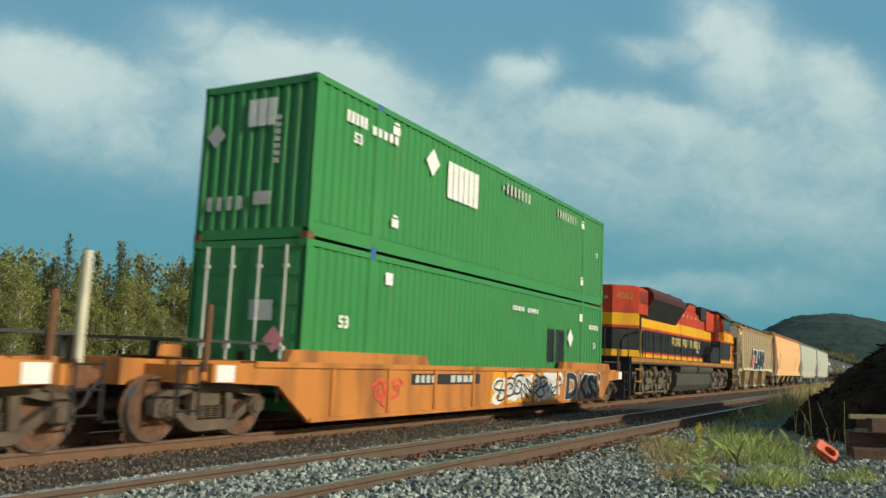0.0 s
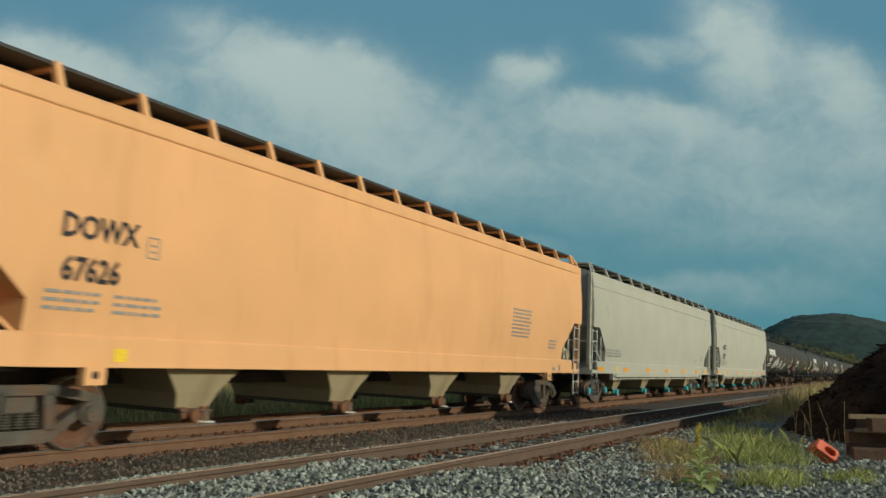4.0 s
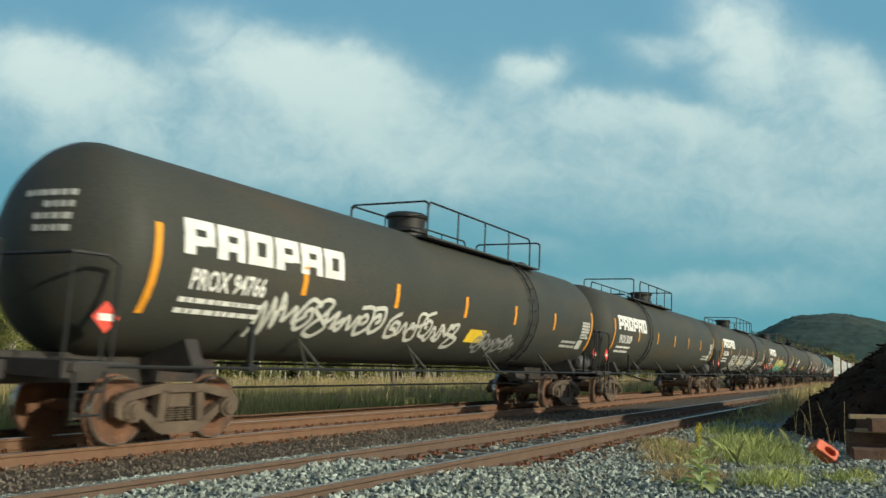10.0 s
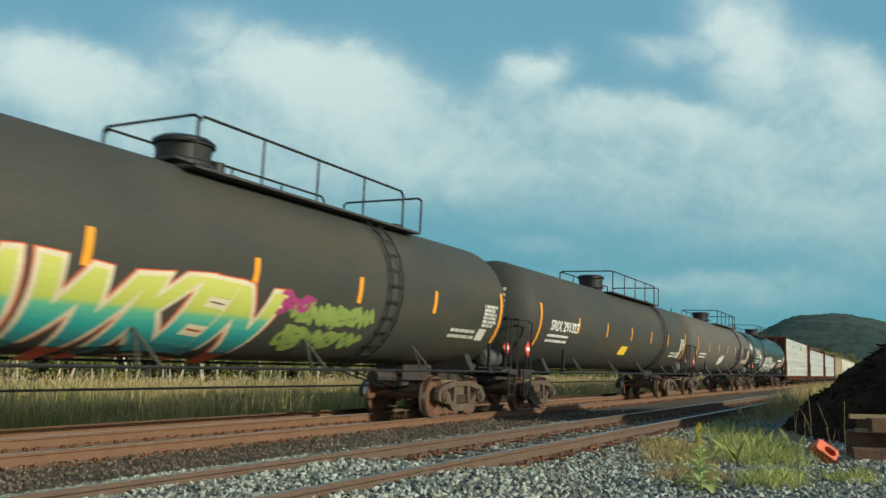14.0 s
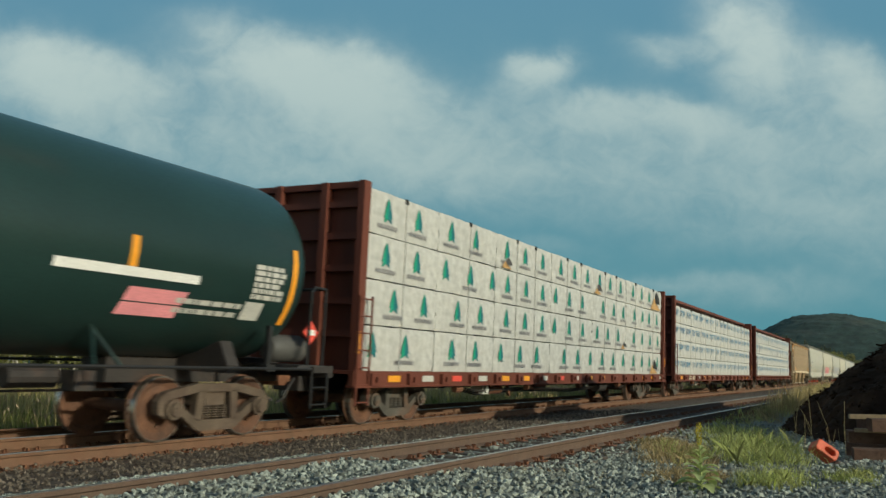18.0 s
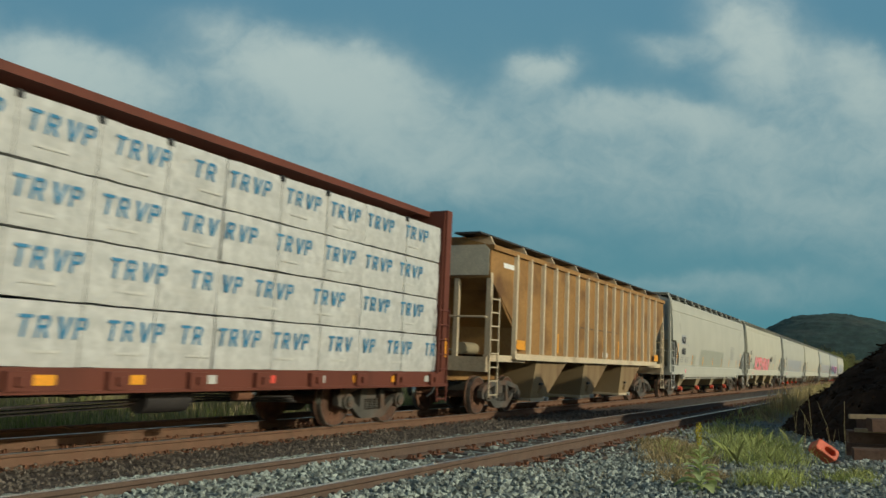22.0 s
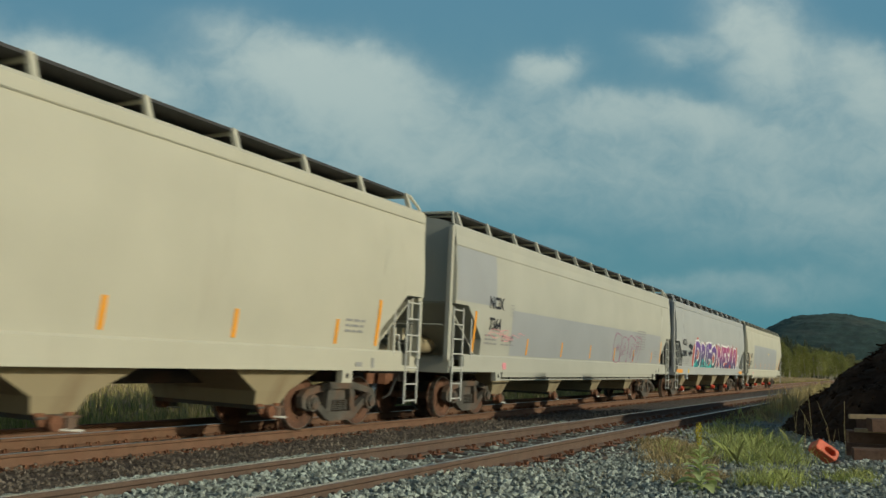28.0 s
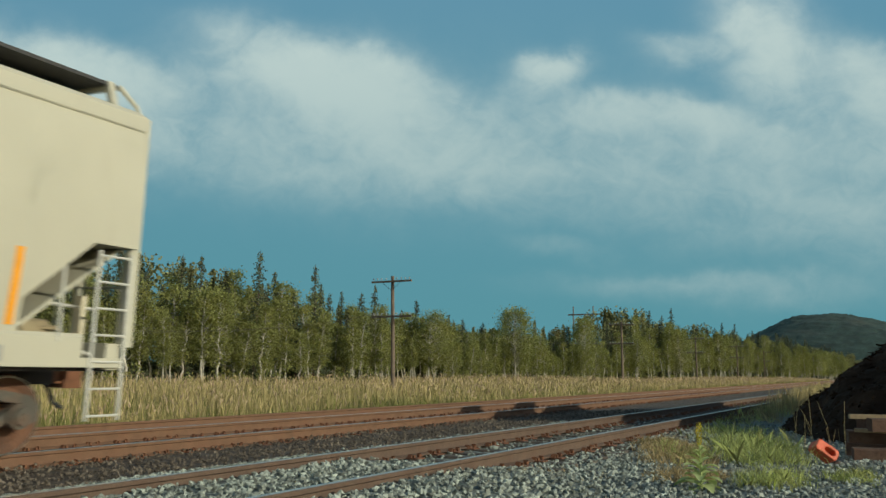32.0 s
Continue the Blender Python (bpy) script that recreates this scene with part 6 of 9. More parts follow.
def big_bay_mesh():
    b = Build()
    v = [(-0.28, -1.42, 1.46), (2.25, -1.42, 1.46), (2.25, 1.42, 1.46), (-0.28, 1.42, 1.46), (-0.58, -1.38, 0.36), (0.52, -1.38, 0.36), (0.52, 1.38, 0.36), (-0.58, 1.38, 0.36)]
    f = [(3, 2, 1, 0), (4, 5, 6, 7)] + [(4 + i, i, (i + 1) % 4, 4 + (i + 1) % 4)[::-1] for i in range(4)]
    return b.add(v, f)


def ribbed_hopper(s0, s1, label, marks=None, ribs=16):
    length = round(s1 - s0, 2)
    half, s = length / 2, (s0 + s1) / 2
    c = car("covered_hopper_car", label, "hopper car", s)
    part("body", lambda: ribbed_body_mesh(length), TAN_HOPPER, c, "tan steel body blotched with rust", None, "rib_body%.2f" % length)
    for i in range(ribs):
        x = -half + 1.46 + (length - 3.02) * i / (ribs - 1)
        for sd in (-1, 1):
            part("rib", lambda: Build().prism([(-0.07, 0), (-0.05, -0.10), (0.05, -0.10), (0.07, 0)], "z", 1.50, 4.02), TAN_RIB, c, "", Matrix.Translation((x, sd * 1.455, 0)) @ pose(0, 0, 0, 0, 0, 0 if sd < 0 else 180), "rib")
    for sd in (-1, 1):
        part("side_sill", lambda: Build().box(-half + 1.4, half - 1.4, -0.06, 0.06, 1.36, 1.52).box(-half + 1.4, half - 1.4, -0.11, 0.11, 1.36, 1.39), TAN_RIB, c, "", (0, sd * 1.50, 0), "rib_sill%.2f" % length)
        part("top_chord", lambda: Build().box(-half, half, -0.06, 0.06, 3.98, 4.10), TAN_HOPPER, c, "", (0, sd * 1.48, 0), "rib_chord%.2f" % length)
        part("running_board", lambda: Build().box(-half - 0.3, half + 0.3, -0.35, 0.35, 4.34, 4.38), GRATING, c, "", (0, sd * 0.95, 0), "rib_walk%.2f" % length)
        for i in range(9):
            part("walkway_bracket", lambda: Build().prism([(-0.45, 4.14), (0.3, 4.2), (0.3, 4.34), (-0.35, 4.34)], "x", -0.03, 0.03), TAN_RIB, c, "", Matrix.Translation((-half + 0.3 + (length - 0.6) * i / 8, sd * 0.95, 0)) @ pose(0, 0, 0, 0, 0, 0 if sd < 0 else 180), "rib_bracket")
    part("roof_hatch", lambda: Build().prism([(-0.5, 4.28), (0.5, 4.28), (0.45, 4.44), (-0.45, 4.44)], "x", -half + 0.8, half - 0.8), TAN_HOPPER, c, "", None, "rib_hatch%.2f" % length)
    for i in range(3):
        x = (-5.05, -1.05, 3.05)[i]
        bay = part("discharge_bay", big_bay_mesh, BAY_TAN, c, "", (x, 0, 0), "big_bay")
        part("outlet_gate", lambda: Build().box(-0.66, 0.62, -1.42, 1.42, 0.29, 0.365), TAN_RIB, bay, "", None, "big_gate")
        part("gate_shaft", lambda: Build().cyl((0.38, -1.50, 0.335), (0.38, 1.50, 0.335), 0.06, 10), PALE_MARK, bay, "", None, "big_shaft")
        part("gate_lug", lambda: Build().prism([(-0.10, 0.50), (0.22, 0.50), (0.12, 0.68), (0.0, 0.66)], "y", -1.46, -1.38), BAY_TAN, bay, "", None, "big_lug")
        part("vent_pipe", lambda: Build().cyl((-0.05, -1.43, 0.74), (0.14, -1.43, 0.74), 0.035, 8), BLACK, bay, "", None, "big_vent")
    part("centre_sill", lambda: Build().box(-half, half, -0.25, 0.25, 0.80, 1.15), TAN_HOPPER, c, "", None, "rib_centre%.2f" % length)
    for sgn in (-1, 1):
        turn = Matrix.Translation((sgn * half, 0, 0)) @ pose(0, 0, 0, 0, 0, 0 if sgn > 0 else 180)
        part("end_sill", lambda: Build().box(-0.15, 0.1, -1.46, 1.46, 1.05, 1.40).box(-2.3, 0, -1.46, -1.34, 1.30, 1.46).box(-2.3, 0, 1.34, 1.46, 1.30, 1.46), TAN_RIB, c, "", turn, "rib_end_sill")
        part("end_slope_sheet", lambda: Build().prism([(-0.02, 3.34), (-0.1, 3.34), (-2.6, 1.3), (-2.5, 1.3)], "y", -1.44, 1.44), TAN_HOPPER, c, "", turn, "rib_slope")
        part("end_sheet", lambda: Build().prism([(-1.42, 3.36), (1.42, 3.36), (1.42, 3.98), (1.30, 4.10), (-1.30, 4.10), (-1.42, 3.98)], "x", 0.002, 0.014), CREAM_MARK, c, "pale end sheet", turn, "rib_end_sheet")
        part("end_panel", lambda: Build().box(0.015, 0.022, -1.30, -0.55, 3.42, 3.90), BLUE_MARK, c, "dark blue panel", turn, "rib_end_panel")
        part("bolster_web", lambda: Build().prism([(-1.2, 1.05), (-2.2, 1.05), (-2.2, 1.9)], "y", -0.06, 0.06), DARK_IRON, c, "", turn, "rib_web")
        for y in (-1.42, -0.55, 0.55, 1.42):
            part("end_post", lambda: Build().box(-0.13, -0.02, -0.06, 0.06, 1.38, 3.42), TAN_RIB, c, "", turn @ Matrix.Translation((0, y, 0)), "rib_post")
        part("brake_gear", lambda: Build().cyl((-1.3, -0.5, 1.62), (-0.7, -0.5, 1.62), 0.2, 12).cyl((-1.2, 0.5, 1.6), (-0.5, 0.5, 1.6), 0.15, 12).tube([(-0.2, -0.9, 1.4), (-0.6, -0.5, 1.6), (-1.4, 0.4, 1.5)], 0.03), BAY_BEIGE, c, "", turn, "rib_brake", smooth=40)
        part("handrail", lambda: Build().tube([(0, -1.4, 2.35), (0.12, -1.4, 2.35), (0.12, 1.4, 2.35), (0, 1.4, 2.35)], 0.02), TAN_RIB, c, "", turn, "rib_rail")
        for sd in (-1, 1):
            ladder(c, 0.46, 0.45, 2.85, 8, TAN_RIB, (sgn * half - (0.50 if sgn > 0 else -0.04), sd * 1.50, 0), 0.018)
        coupler(c, sgn * (half + 0.3), sgn)
        truck(c, sgn * (half - 1.75), s, TRUCK_GREY)
    if marks:
        marks(c, half)
    return c


# ---- centre-beam flat cars and their lumber ----
DECK_RED = paint("deck_red_paint", (0.135, 0.045, 0.030), 0.6, (0.07, 0.03, 0.02), 0.5, 0.5)
WRAP = material("white_lumber_wrap", (0.53, 0.535, 0.50), 0.5, 0, 0.07, 1.3, 7, 0.6, (0.42, 0.38, 0.30), 0.34, (0.7, 2, 2), 0.6, per_object=0.08)
RAW_LUMBER = material("raw_lumber", (0.50, 0.31, 0.13), 0.8, 0, 0.2, 4, 40, 0.2, (0.3, 0.17, 0.07), 0.5, (1, 1, 18), 0.5)
BUNDLES = []
TREE_TEAL = material("tree_teal_print", (0.012, 0.15, 0.17), 0.5, 0, 0.1, 3, 40, 0.02)
PRINT_GREY = material("faint_grey_print", (0.27, 0.27, 0.27), 0.6, 0, 0.1, 3, 40, 0.02)
FOLD = material("wrap_fold", (0.42, 0.42, 0.39), 0.5, 0, 0.1, 3, 40, 0.02)


def bundle_mesh(w, h, d):
    """A wrapped pack of boards: nearly a block, with soft corners, bowed faces and a sagging hem."""
    b = Build()
    nx, nz = 15, 7
    rnd = random.Random(int(w * 100))
    front = []
    for j in range(nz + 1):
        for i in range(nx + 1):
            x, z = -w / 2 + w * i / nx, h * j / nz
            edge = (0.018 if i in (0, nx) else 0) + (0.018 if j in (0, nz) else 0)
            front.append((x, -d / 2 + edge + rnd.uniform(-0.009, 0.009), z + (rnd.uniform(-0.012, 0.004) if j == 0 else rnd.uniform(-0.006, 0.006) if j == nz else 0)))
    n = len(front)
    back = [(x, d / 2, z) for x, y, z in front]
    f = []
    for j in range(nz):
        for i in range(nx):
            a = j * (nx + 1) + i
            f.append((a, a + 1, a + nx + 2, a + nx + 1))
            f.append((n + a, n + a + nx + 1, n + a + nx + 2, n + a + 1))
    for i in range(nx):
        t = nz * (nx + 1) + i
        f.append((i + 1, i, n + i, n + i + 1))
        f.append((t, t + 1, n + t + 1, n + t))
    for j in range(nz):
        a, c = j * (nx + 1), j * (nx + 1) + nx
        f.append((a, a + nx + 1, n + a + nx + 1, n + a))
        f.append((c + nx + 1, c, n + c, n + c + nx + 1))
    return b.add(front + back, f)


def tree_sign(s):
    """Half of a plain tree shape of four drooping tiers; s: the half's side."""
    b = Build()
    for k in range(4):
        ww, z0 = (0.150, 0.165, 0.140, 0.092)[k], 0.09 * k - 0.21
        p = [(0, 0, z0 + 0.06), (s * 0.55 * ww, 0, z0 + 0.005), (s * ww, 0, z0 - 0.008), (s * 0.6 * ww, 0, z0 + 0.12), (0, 0, z0 + 0.20)]
        b.add([(x, -0.0008 * k, z) for x, _, z in p], [(0, 1, 2, 3, 4) if s > 0 else (4, 3, 2, 1, 0)])
    return b


def bar_sign():
    b = Build()
    for k in range(8):
        x0 = -0.36 + k * 0.092
        b.quad((x0, 0, -0.345), (x0 + 0.06, 0, -0.345), (x0 + 0.06, 0, -0.255), (x0, 0, -0.255))
    return b


def stroke_sign(first, last):
    """Plain blue strokes: a stem with a bar, a stem with a foot, a wedge, a stem with a flag."""
    b, s = Build(), 0.26
    for k in range(first, last):
        x0 = k * 0.25
        stem, flag = [((0.0, 0), (0.042, s))], [((0.042, s * 0.85), (0.14, s)), ((0.115, s * 0.52), (0.155, s * 0.88)), ((0.042, s * 0.42), (0.14, s * 0.56))]
        bars = ([((0.0, s * 0.85), (0.18, s)), ((0.07, 0), (0.112, s * 0.85))], stem + flag, [], stem + flag)[k]
        if k == 1:
            b.quad((x0 + 0.125, 0, 0), (x0 + 0.172, 0, 0), (x0 + 0.118, 0, s * 0.43), (x0 + 0.07, 0, s * 0.43))
        if k == 2:
            b.quad((x0 + 0.075, 0, 0), (x0 + 0.12, 0, 0), (x0 + 0.055, 0, s), (x0, 0, s))
            b.quad((x0 + 0.09, 0, 0), (x0 + 0.13, 0, 0), (x0 + 0.2, 0, s), (x0 + 0.15, 0, s))
        for (a0, b0), (a1, b1) in bars:
            b.quad((x0 + a0, 0, b0), (x0 + a1, 0, b0), (x0 + a1, 0, b1), (x0 + a0, 0, b1))
    b.v = [(x + 0.16 * z, y, z) for x, y, z in b.v]
    return b


def pack_prints(ob, w, h, style, seed):
    """The prints along a pack's near face."""
    rnd = random.Random(seed)
    if style == "tree":
        x = -w / 2 + rnd.uniform(0.25, 1.1)
        while x < w / 2 - 0.14:
            at = (x, -0.668, h * 0.54)
            tree = part("tree_print", lambda: tree_sign(-1), GREEN_MARK, ob, "green and teal tree print", at, "tree_sign_a")
            part("tree_shade", lambda: tree_sign(1), TREE_TEAL, tree, "", None, "tree_sign_b")
            if abs(x) + 0.38 < w / 2:
                part("print_line", bar_sign, PRINT_GREY, ob, "", at, "bar_sign")
            x += rnd.uniform(1.15, 1.25)
        return
    x = -w / 2 - rnd.choice((0.0, 0.47, 0.24))
    while x < w / 2 - 0.25:
        first = 0 if x > -w / 2 else math.ceil((-w / 2 - x) / 0.25)
        last = min(4, int((w / 2 - x - 0.03) / 0.25))
        if last > first:
            part("stroke_print", lambda: stroke_sign(first, last), BLUE_MARK, ob, "", (x, -0.668, h * 0.42), "strokes%d%d" % (first, last))
            if x > -w / 2 and x + 0.6 < w / 2:
                part("print_line", lambda: Build().quad((0.15, 0, 0), (0.6, 0, 0), (0.6, 0, 0.035), (0.15, 0, 0.035)), PALE_MARK, ob, "", (x, -0.668, h * 0.2), "faint_line")
        x += rnd.choice((1.3, 1.35, 1.45, 1.2))


def centre_beam(s0, s1, label, layers, layer_h, style, columns, chord, seed, sill_words=()):
    length = round(s1 - s0, 2)
    half, s = length / 2, (s0 + s1) / 2
    c = car("centre_beam_flat_car", label, "flat car", s)
    for sd in (-1, 1):
        part("side_sill", lambda: Build().box(-half + 0.05, half - 0.05, -0.05, 0.05, 0.76, 1.04).box(-half + 0.05, half - 0.05, -0.1, 0.1, 0.74, 0.78), DECK_RED, c, "", (0, sd * 1.42, 0), "cb_sill%.2f" % length)
        for i in range(17):
            x = -half + 0.7 + (length - 1.4) * i / 16
            if sill_words and sd < 0 and i == 2:
                continue
            part("stake_pocket", lambda: Build().box(-0.16, 0.16, -0.07, 0.05, 0.78, 1.0).box(-0.05, 0.05, -0.12, -0.05, 0.84, 0.94), DECK_RED, c, "", Matrix.Translation((x, sd * 1.48, 0)) @ pose(0, 0, 0, 0, 0, 0 if sd < 0 else 180), "cb_pocket")
    for words, x in sill_words:
        mark_text("reporting_mark", words, x, 0.81, 0.26, CREAM_MARK, c, flat_side(1.472), "cream painted reporting mark", 0.9, 0.006)
    for i in range(17):
        x = -half + 1.0 + (length - 2.2) * i / 16
        if sill_words and i in (1, 2):
            continue
        part("reflector", lambda: Build().box(-0.22, 0.22, -0.006, 0.006, 0.84, 0.96), (ORANGE_MARK, PALE_MARK, RED_MARK, PALE_MARK, ORANGE_MARK)[i % 5], c, "", (x + 0.42, -1.482, 0), "cb_refl")
    part("deck", lambda: Build().box(-half + 0.05, half - 0.05, -1.40, 1.40, 0.98, 1.04), DECK_RED, c, "", None, "cb_deck%.2f" % length)
    part("centre_sill", lambda: Build().box(-half, half, -0.3, 0.3, 0.62, 0.98), DARK_IRON, c, "", None, "cb_centre%.2f" % length)
    for x in (-6.0, -3.0, 0.0, 3.0, 6.0):
        part("cross_bearer", lambda: Build().prism([(-1.38, 0.98), (1.38, 0.98), (0.3, 0.6), (-0.3, 0.6)], "x", -0.05, 0.05), DARK_IRON, c, "", (x, 0, 0), "cb_bearer")
    part("winch_tube", lambda: Build().cyl((-2.2, -1.0, 0.70), (-1.3, -1.0, 0.70), 0.15, 12), DECK_RED, c, "", None, "cb_winch", smooth=40)
    part("air_tank", lambda: Build().cyl((3.4, -1.05, 0.62), (4.2, -1.05, 0.62), 0.19, 12), DARK_IRON, c, "", None, "cb_air", smooth=40)
    part("brake_cylinder", lambda: Build().cyl((-4.9, -0.95, 0.62), (-4.2, -0.95, 0.62), 0.14, 12).cyl((-4.2, -0.95, 0.62), (-3.7, -0.95, 0.60), 0.03, 8), RUST_PLATE, c, "", None, "cb_brake_cyl", smooth=40)
    part("control_valve", lambda: Build().box(-5.5, -5.2, -1.15, -0.85, 0.50, 0.74).cyl((-5.35, -1.2, 0.62), (-5.35, -1.1, 0.62), 0.09, 10), PALE_MARK, c, "", None, "cb_valve")
    part("brake_lever", lambda: Build().prism([(-3.72, 0.78), (-3.60, 0.78), (-3.50, 0.42), (-3.58, 0.42)], "y", -1.0, -0.93), RUST_PLATE, c, "", None, "cb_lever")
    for k in range(3):
        part("train_pipe", lambda: Build().tube([(-6.5, -1.18, 0.66), (-5.8, -1.15, 0.58), (-3.0, -1.12, 0.64), (1.0, -1.15, 0.56), (4.5, -1.10, 0.66), (6.5, -1.16, 0.60)], 0.02), DARK_IRON, c, "", (0.2 * k, 0.12 * k, -0.05 * k), "cb_pipe")
    for k in range(4):
        part("load_binder", lambda: Build().cyl((-0.16, -1.34, 0.66), (0.16, -1.34, 0.66), 0.075, 10).box(-0.03, 0.03, -1.38, -1.30, 0.66, 0.80), RUST_PLATE, c, "", (-7.2 + 4.1 * k, 0, 0), "cb_binder")
    part("centre_web", lambda: Build().box(-half + 0.3, half - 0.3, -0.05, 0.05, 1.04, 4.43), DECK_RED, c, "", None, "cb_web%.2f" % length)
    if chord:
        part("top_chord", lambda: Build().box(-half + 0.1, half - 0.1, -1.02, 1.02, 4.44, 4.50).box(-half + 0.1, half - 0.1, -1.05, -0.98, 4.38, 4.50).box(-half + 0.1, half - 0.1, 0.98, 1.05, 4.38, 4.50), DECK_RED, c, "red-brown top beam over the load", None, "cb_chord%.2f" % length)
    top = 4.52
    for sgn in (-1, 1):
        turn = Matrix.Translation((sgn * half, 0, 0)) @ pose(0, 0, 0, 0, 0, 0 if sgn > 0 else 180)
        bulk = part("bulkhead", lambda: Build().box(-0.34, -0.28, -1.42, 1.42, 1.0, top - 0.05), DECK_RED, c, "red-brown steel end wall", turn, "cb_wall")
        for y in (-1.40, -0.55, 0.55, 1.40):
            part("bulkhead_post", lambda: Build().box(-0.30, -0.08, -0.07, 0.07, 0.95, top), DECK_RED, bulk, "", (0, y, 0), "cb_post")
        for z in (1.7, 2.3, 2.9, 3.5, 4.1, top - 0.06):
            part("bulkhead_beam", lambda: Build().box(-0.28, -0.14, -1.4, 1.4, -0.06, 0.06), DECK_RED, bulk, "", (0, 0, z), "cb_beam")
        for y in (-1.479, 1.479):
            part("corner_reflector", lambda: Build().box(-0.19, -0.09, -0.005, 0.005, 1.35, 1.75), ORANGE_MARK, bulk, "", (0, y, 0), "cb_cref")
        for sd in (-1, 1):
            ladder(c, 0.4, 0.42, 2.4, 7, DECK_RED, (sgn * half - (0.5 if sgn > 0 else -0.1), sd * 1.50, 0))
        part("brake_stand", lambda: Build().tube([(0.06, -0.9, 0.7), (0.06, -0.9, 2.2)], 0.03).revolve([(0.2, -0.02), (0.24, 0), (0.2, 0.02), (0.2, -0.02)], 12, (0.1, -0.9, 2.1), "x"), DARK_IRON, c, "", turn, "cb_brake")
        coupler(c, sgn * (half + 0.15), sgn)
        truck(c, sgn * (half - 2.25), s, TRUCK_GREY)
    # the load: packs on both sides of the centre web
    rnd = random.Random(seed)
    inner = length - 0.72
    total = sum(columns)
    for j in range(layers):
        x = -inner / 2
        z = 1.045 + j * layer_h
        for i, cw in enumerate(columns):
            w = round(inner * cw / total - 0.02, 2)
            for sd in (-1, 1):
                m = pose(x + w / 2 + 0.01 + rnd.uniform(-0.012, 0.012), sd * 0.725 + rnd.uniform(-0.012, 0.012), z, 0, 0, 0 if sd < 0 else 180)
                what = "white-wrapped lumber pack with green tree prints" if style == "tree" else "white-wrapped lumber pack with blue print"
                key = "pack%.2f%.2f" % (w, layer_h)
                ob = thing("lumber_pack", what, "lumber pack", None, "lumber packs on the flat cars")
                part("wrap", lambda: bundle_mesh(w, layer_h - 0.03, 1.30), WRAP, ob, "", None, key, smooth=30)
                BUNDLES.append((ob, s, m))
                if sd < 0:
                    pack_prints(ob, w, layer_h, style, seed * 100 + j * 10 + i)
                    for k in range(1, max(2, round(w / 1.25))):
                        xs = -w / 2 + w * k / max(2, round(w / 1.25))
                        part("strap", lambda: Build().box(-0.009, 0.009, -0.664, -0.655, 0.0, layer_h - 0.03), FOLD, ob, "", (xs, 0, 0), "strap%.3f" % layer_h)
                        if j == layers - 1:
                            part("corner_guard", lambda: Build().box(-0.04, 0.04, -0.672, -0.58, layer_h - 0.12, layer_h - 0.02), BLACK, ob, "black strap guard", (xs, 0, 0), "guard%.3f" % layer_h)
                    for row_, col_, tx, size, drop in ((3, 4, -1.45, 0.45, 0.0), (3, 6, 0.35, 1.0, 0.0), (1, 4, 1.55, 0.35, 0.0), (0, 6, 0.1, 0.75, 0.0), (3, 2, -1.3, 0.4, 0.0)):
                        if style == "tree" and (row_, col_) == (j, i):
                            k = size
                            part("torn_patch", Build().add([(tx - 0.75 * k, -0.672, 0.02), (tx + 0.85 * k, -0.672, 0.02), (tx + 0.45 * k, -0.672, 0.16 * k), (tx + 0.05 * k, -0.672, 0.30 * k), (tx - 0.2 * k, -0.672, 0.5 * k), (tx - 0.35 * k, -0.672, 0.42 * k)], [(0, 1, 2, 3, 4, 5)]), RAW_LUMBER, ob, "bare boards showing through torn wrap")
                            part("flap", Build().add([(tx - 0.12 * k, -0.68, 0.30 * k), (tx + 0.22 * k, -0.78, 0.24 * k), (tx + 0.30 * k, -0.74, 0.50 * k), (tx + 0.02 * k, -0.70, 0.78 * k), (tx - 0.1 * k, -0.68, 0.6 * k)], [(0, 1, 2, 3, 4)]), BLACK, ob, "loose flap of torn wrap")
            x += inner * cw / total
    return c


# ---- well cars and containers ----
WELL_ORANGE = paint("well_orange_paint", (0.50, 0.195, 0.05), 0.6, (0.17, 0.075, 0.035), 0.7, 0.46)
BOX_GREEN = paint("container_green_paint", (0.050, 0.225, 0.070), 0.42, (0.12, 0.18, 0.08), 0.35, 0.56)
BOX_GREEN_DARK = paint("container_door_paint", (0.050, 0.225, 0.075), 0.45, (0.10, 0.10, 0.06), 0.3, 0.56)
BLUE_POST = material("blue_casting", (0.05, 0.12, 0.30), 0.5, 0, 0.1, 4, 40, 0.05)


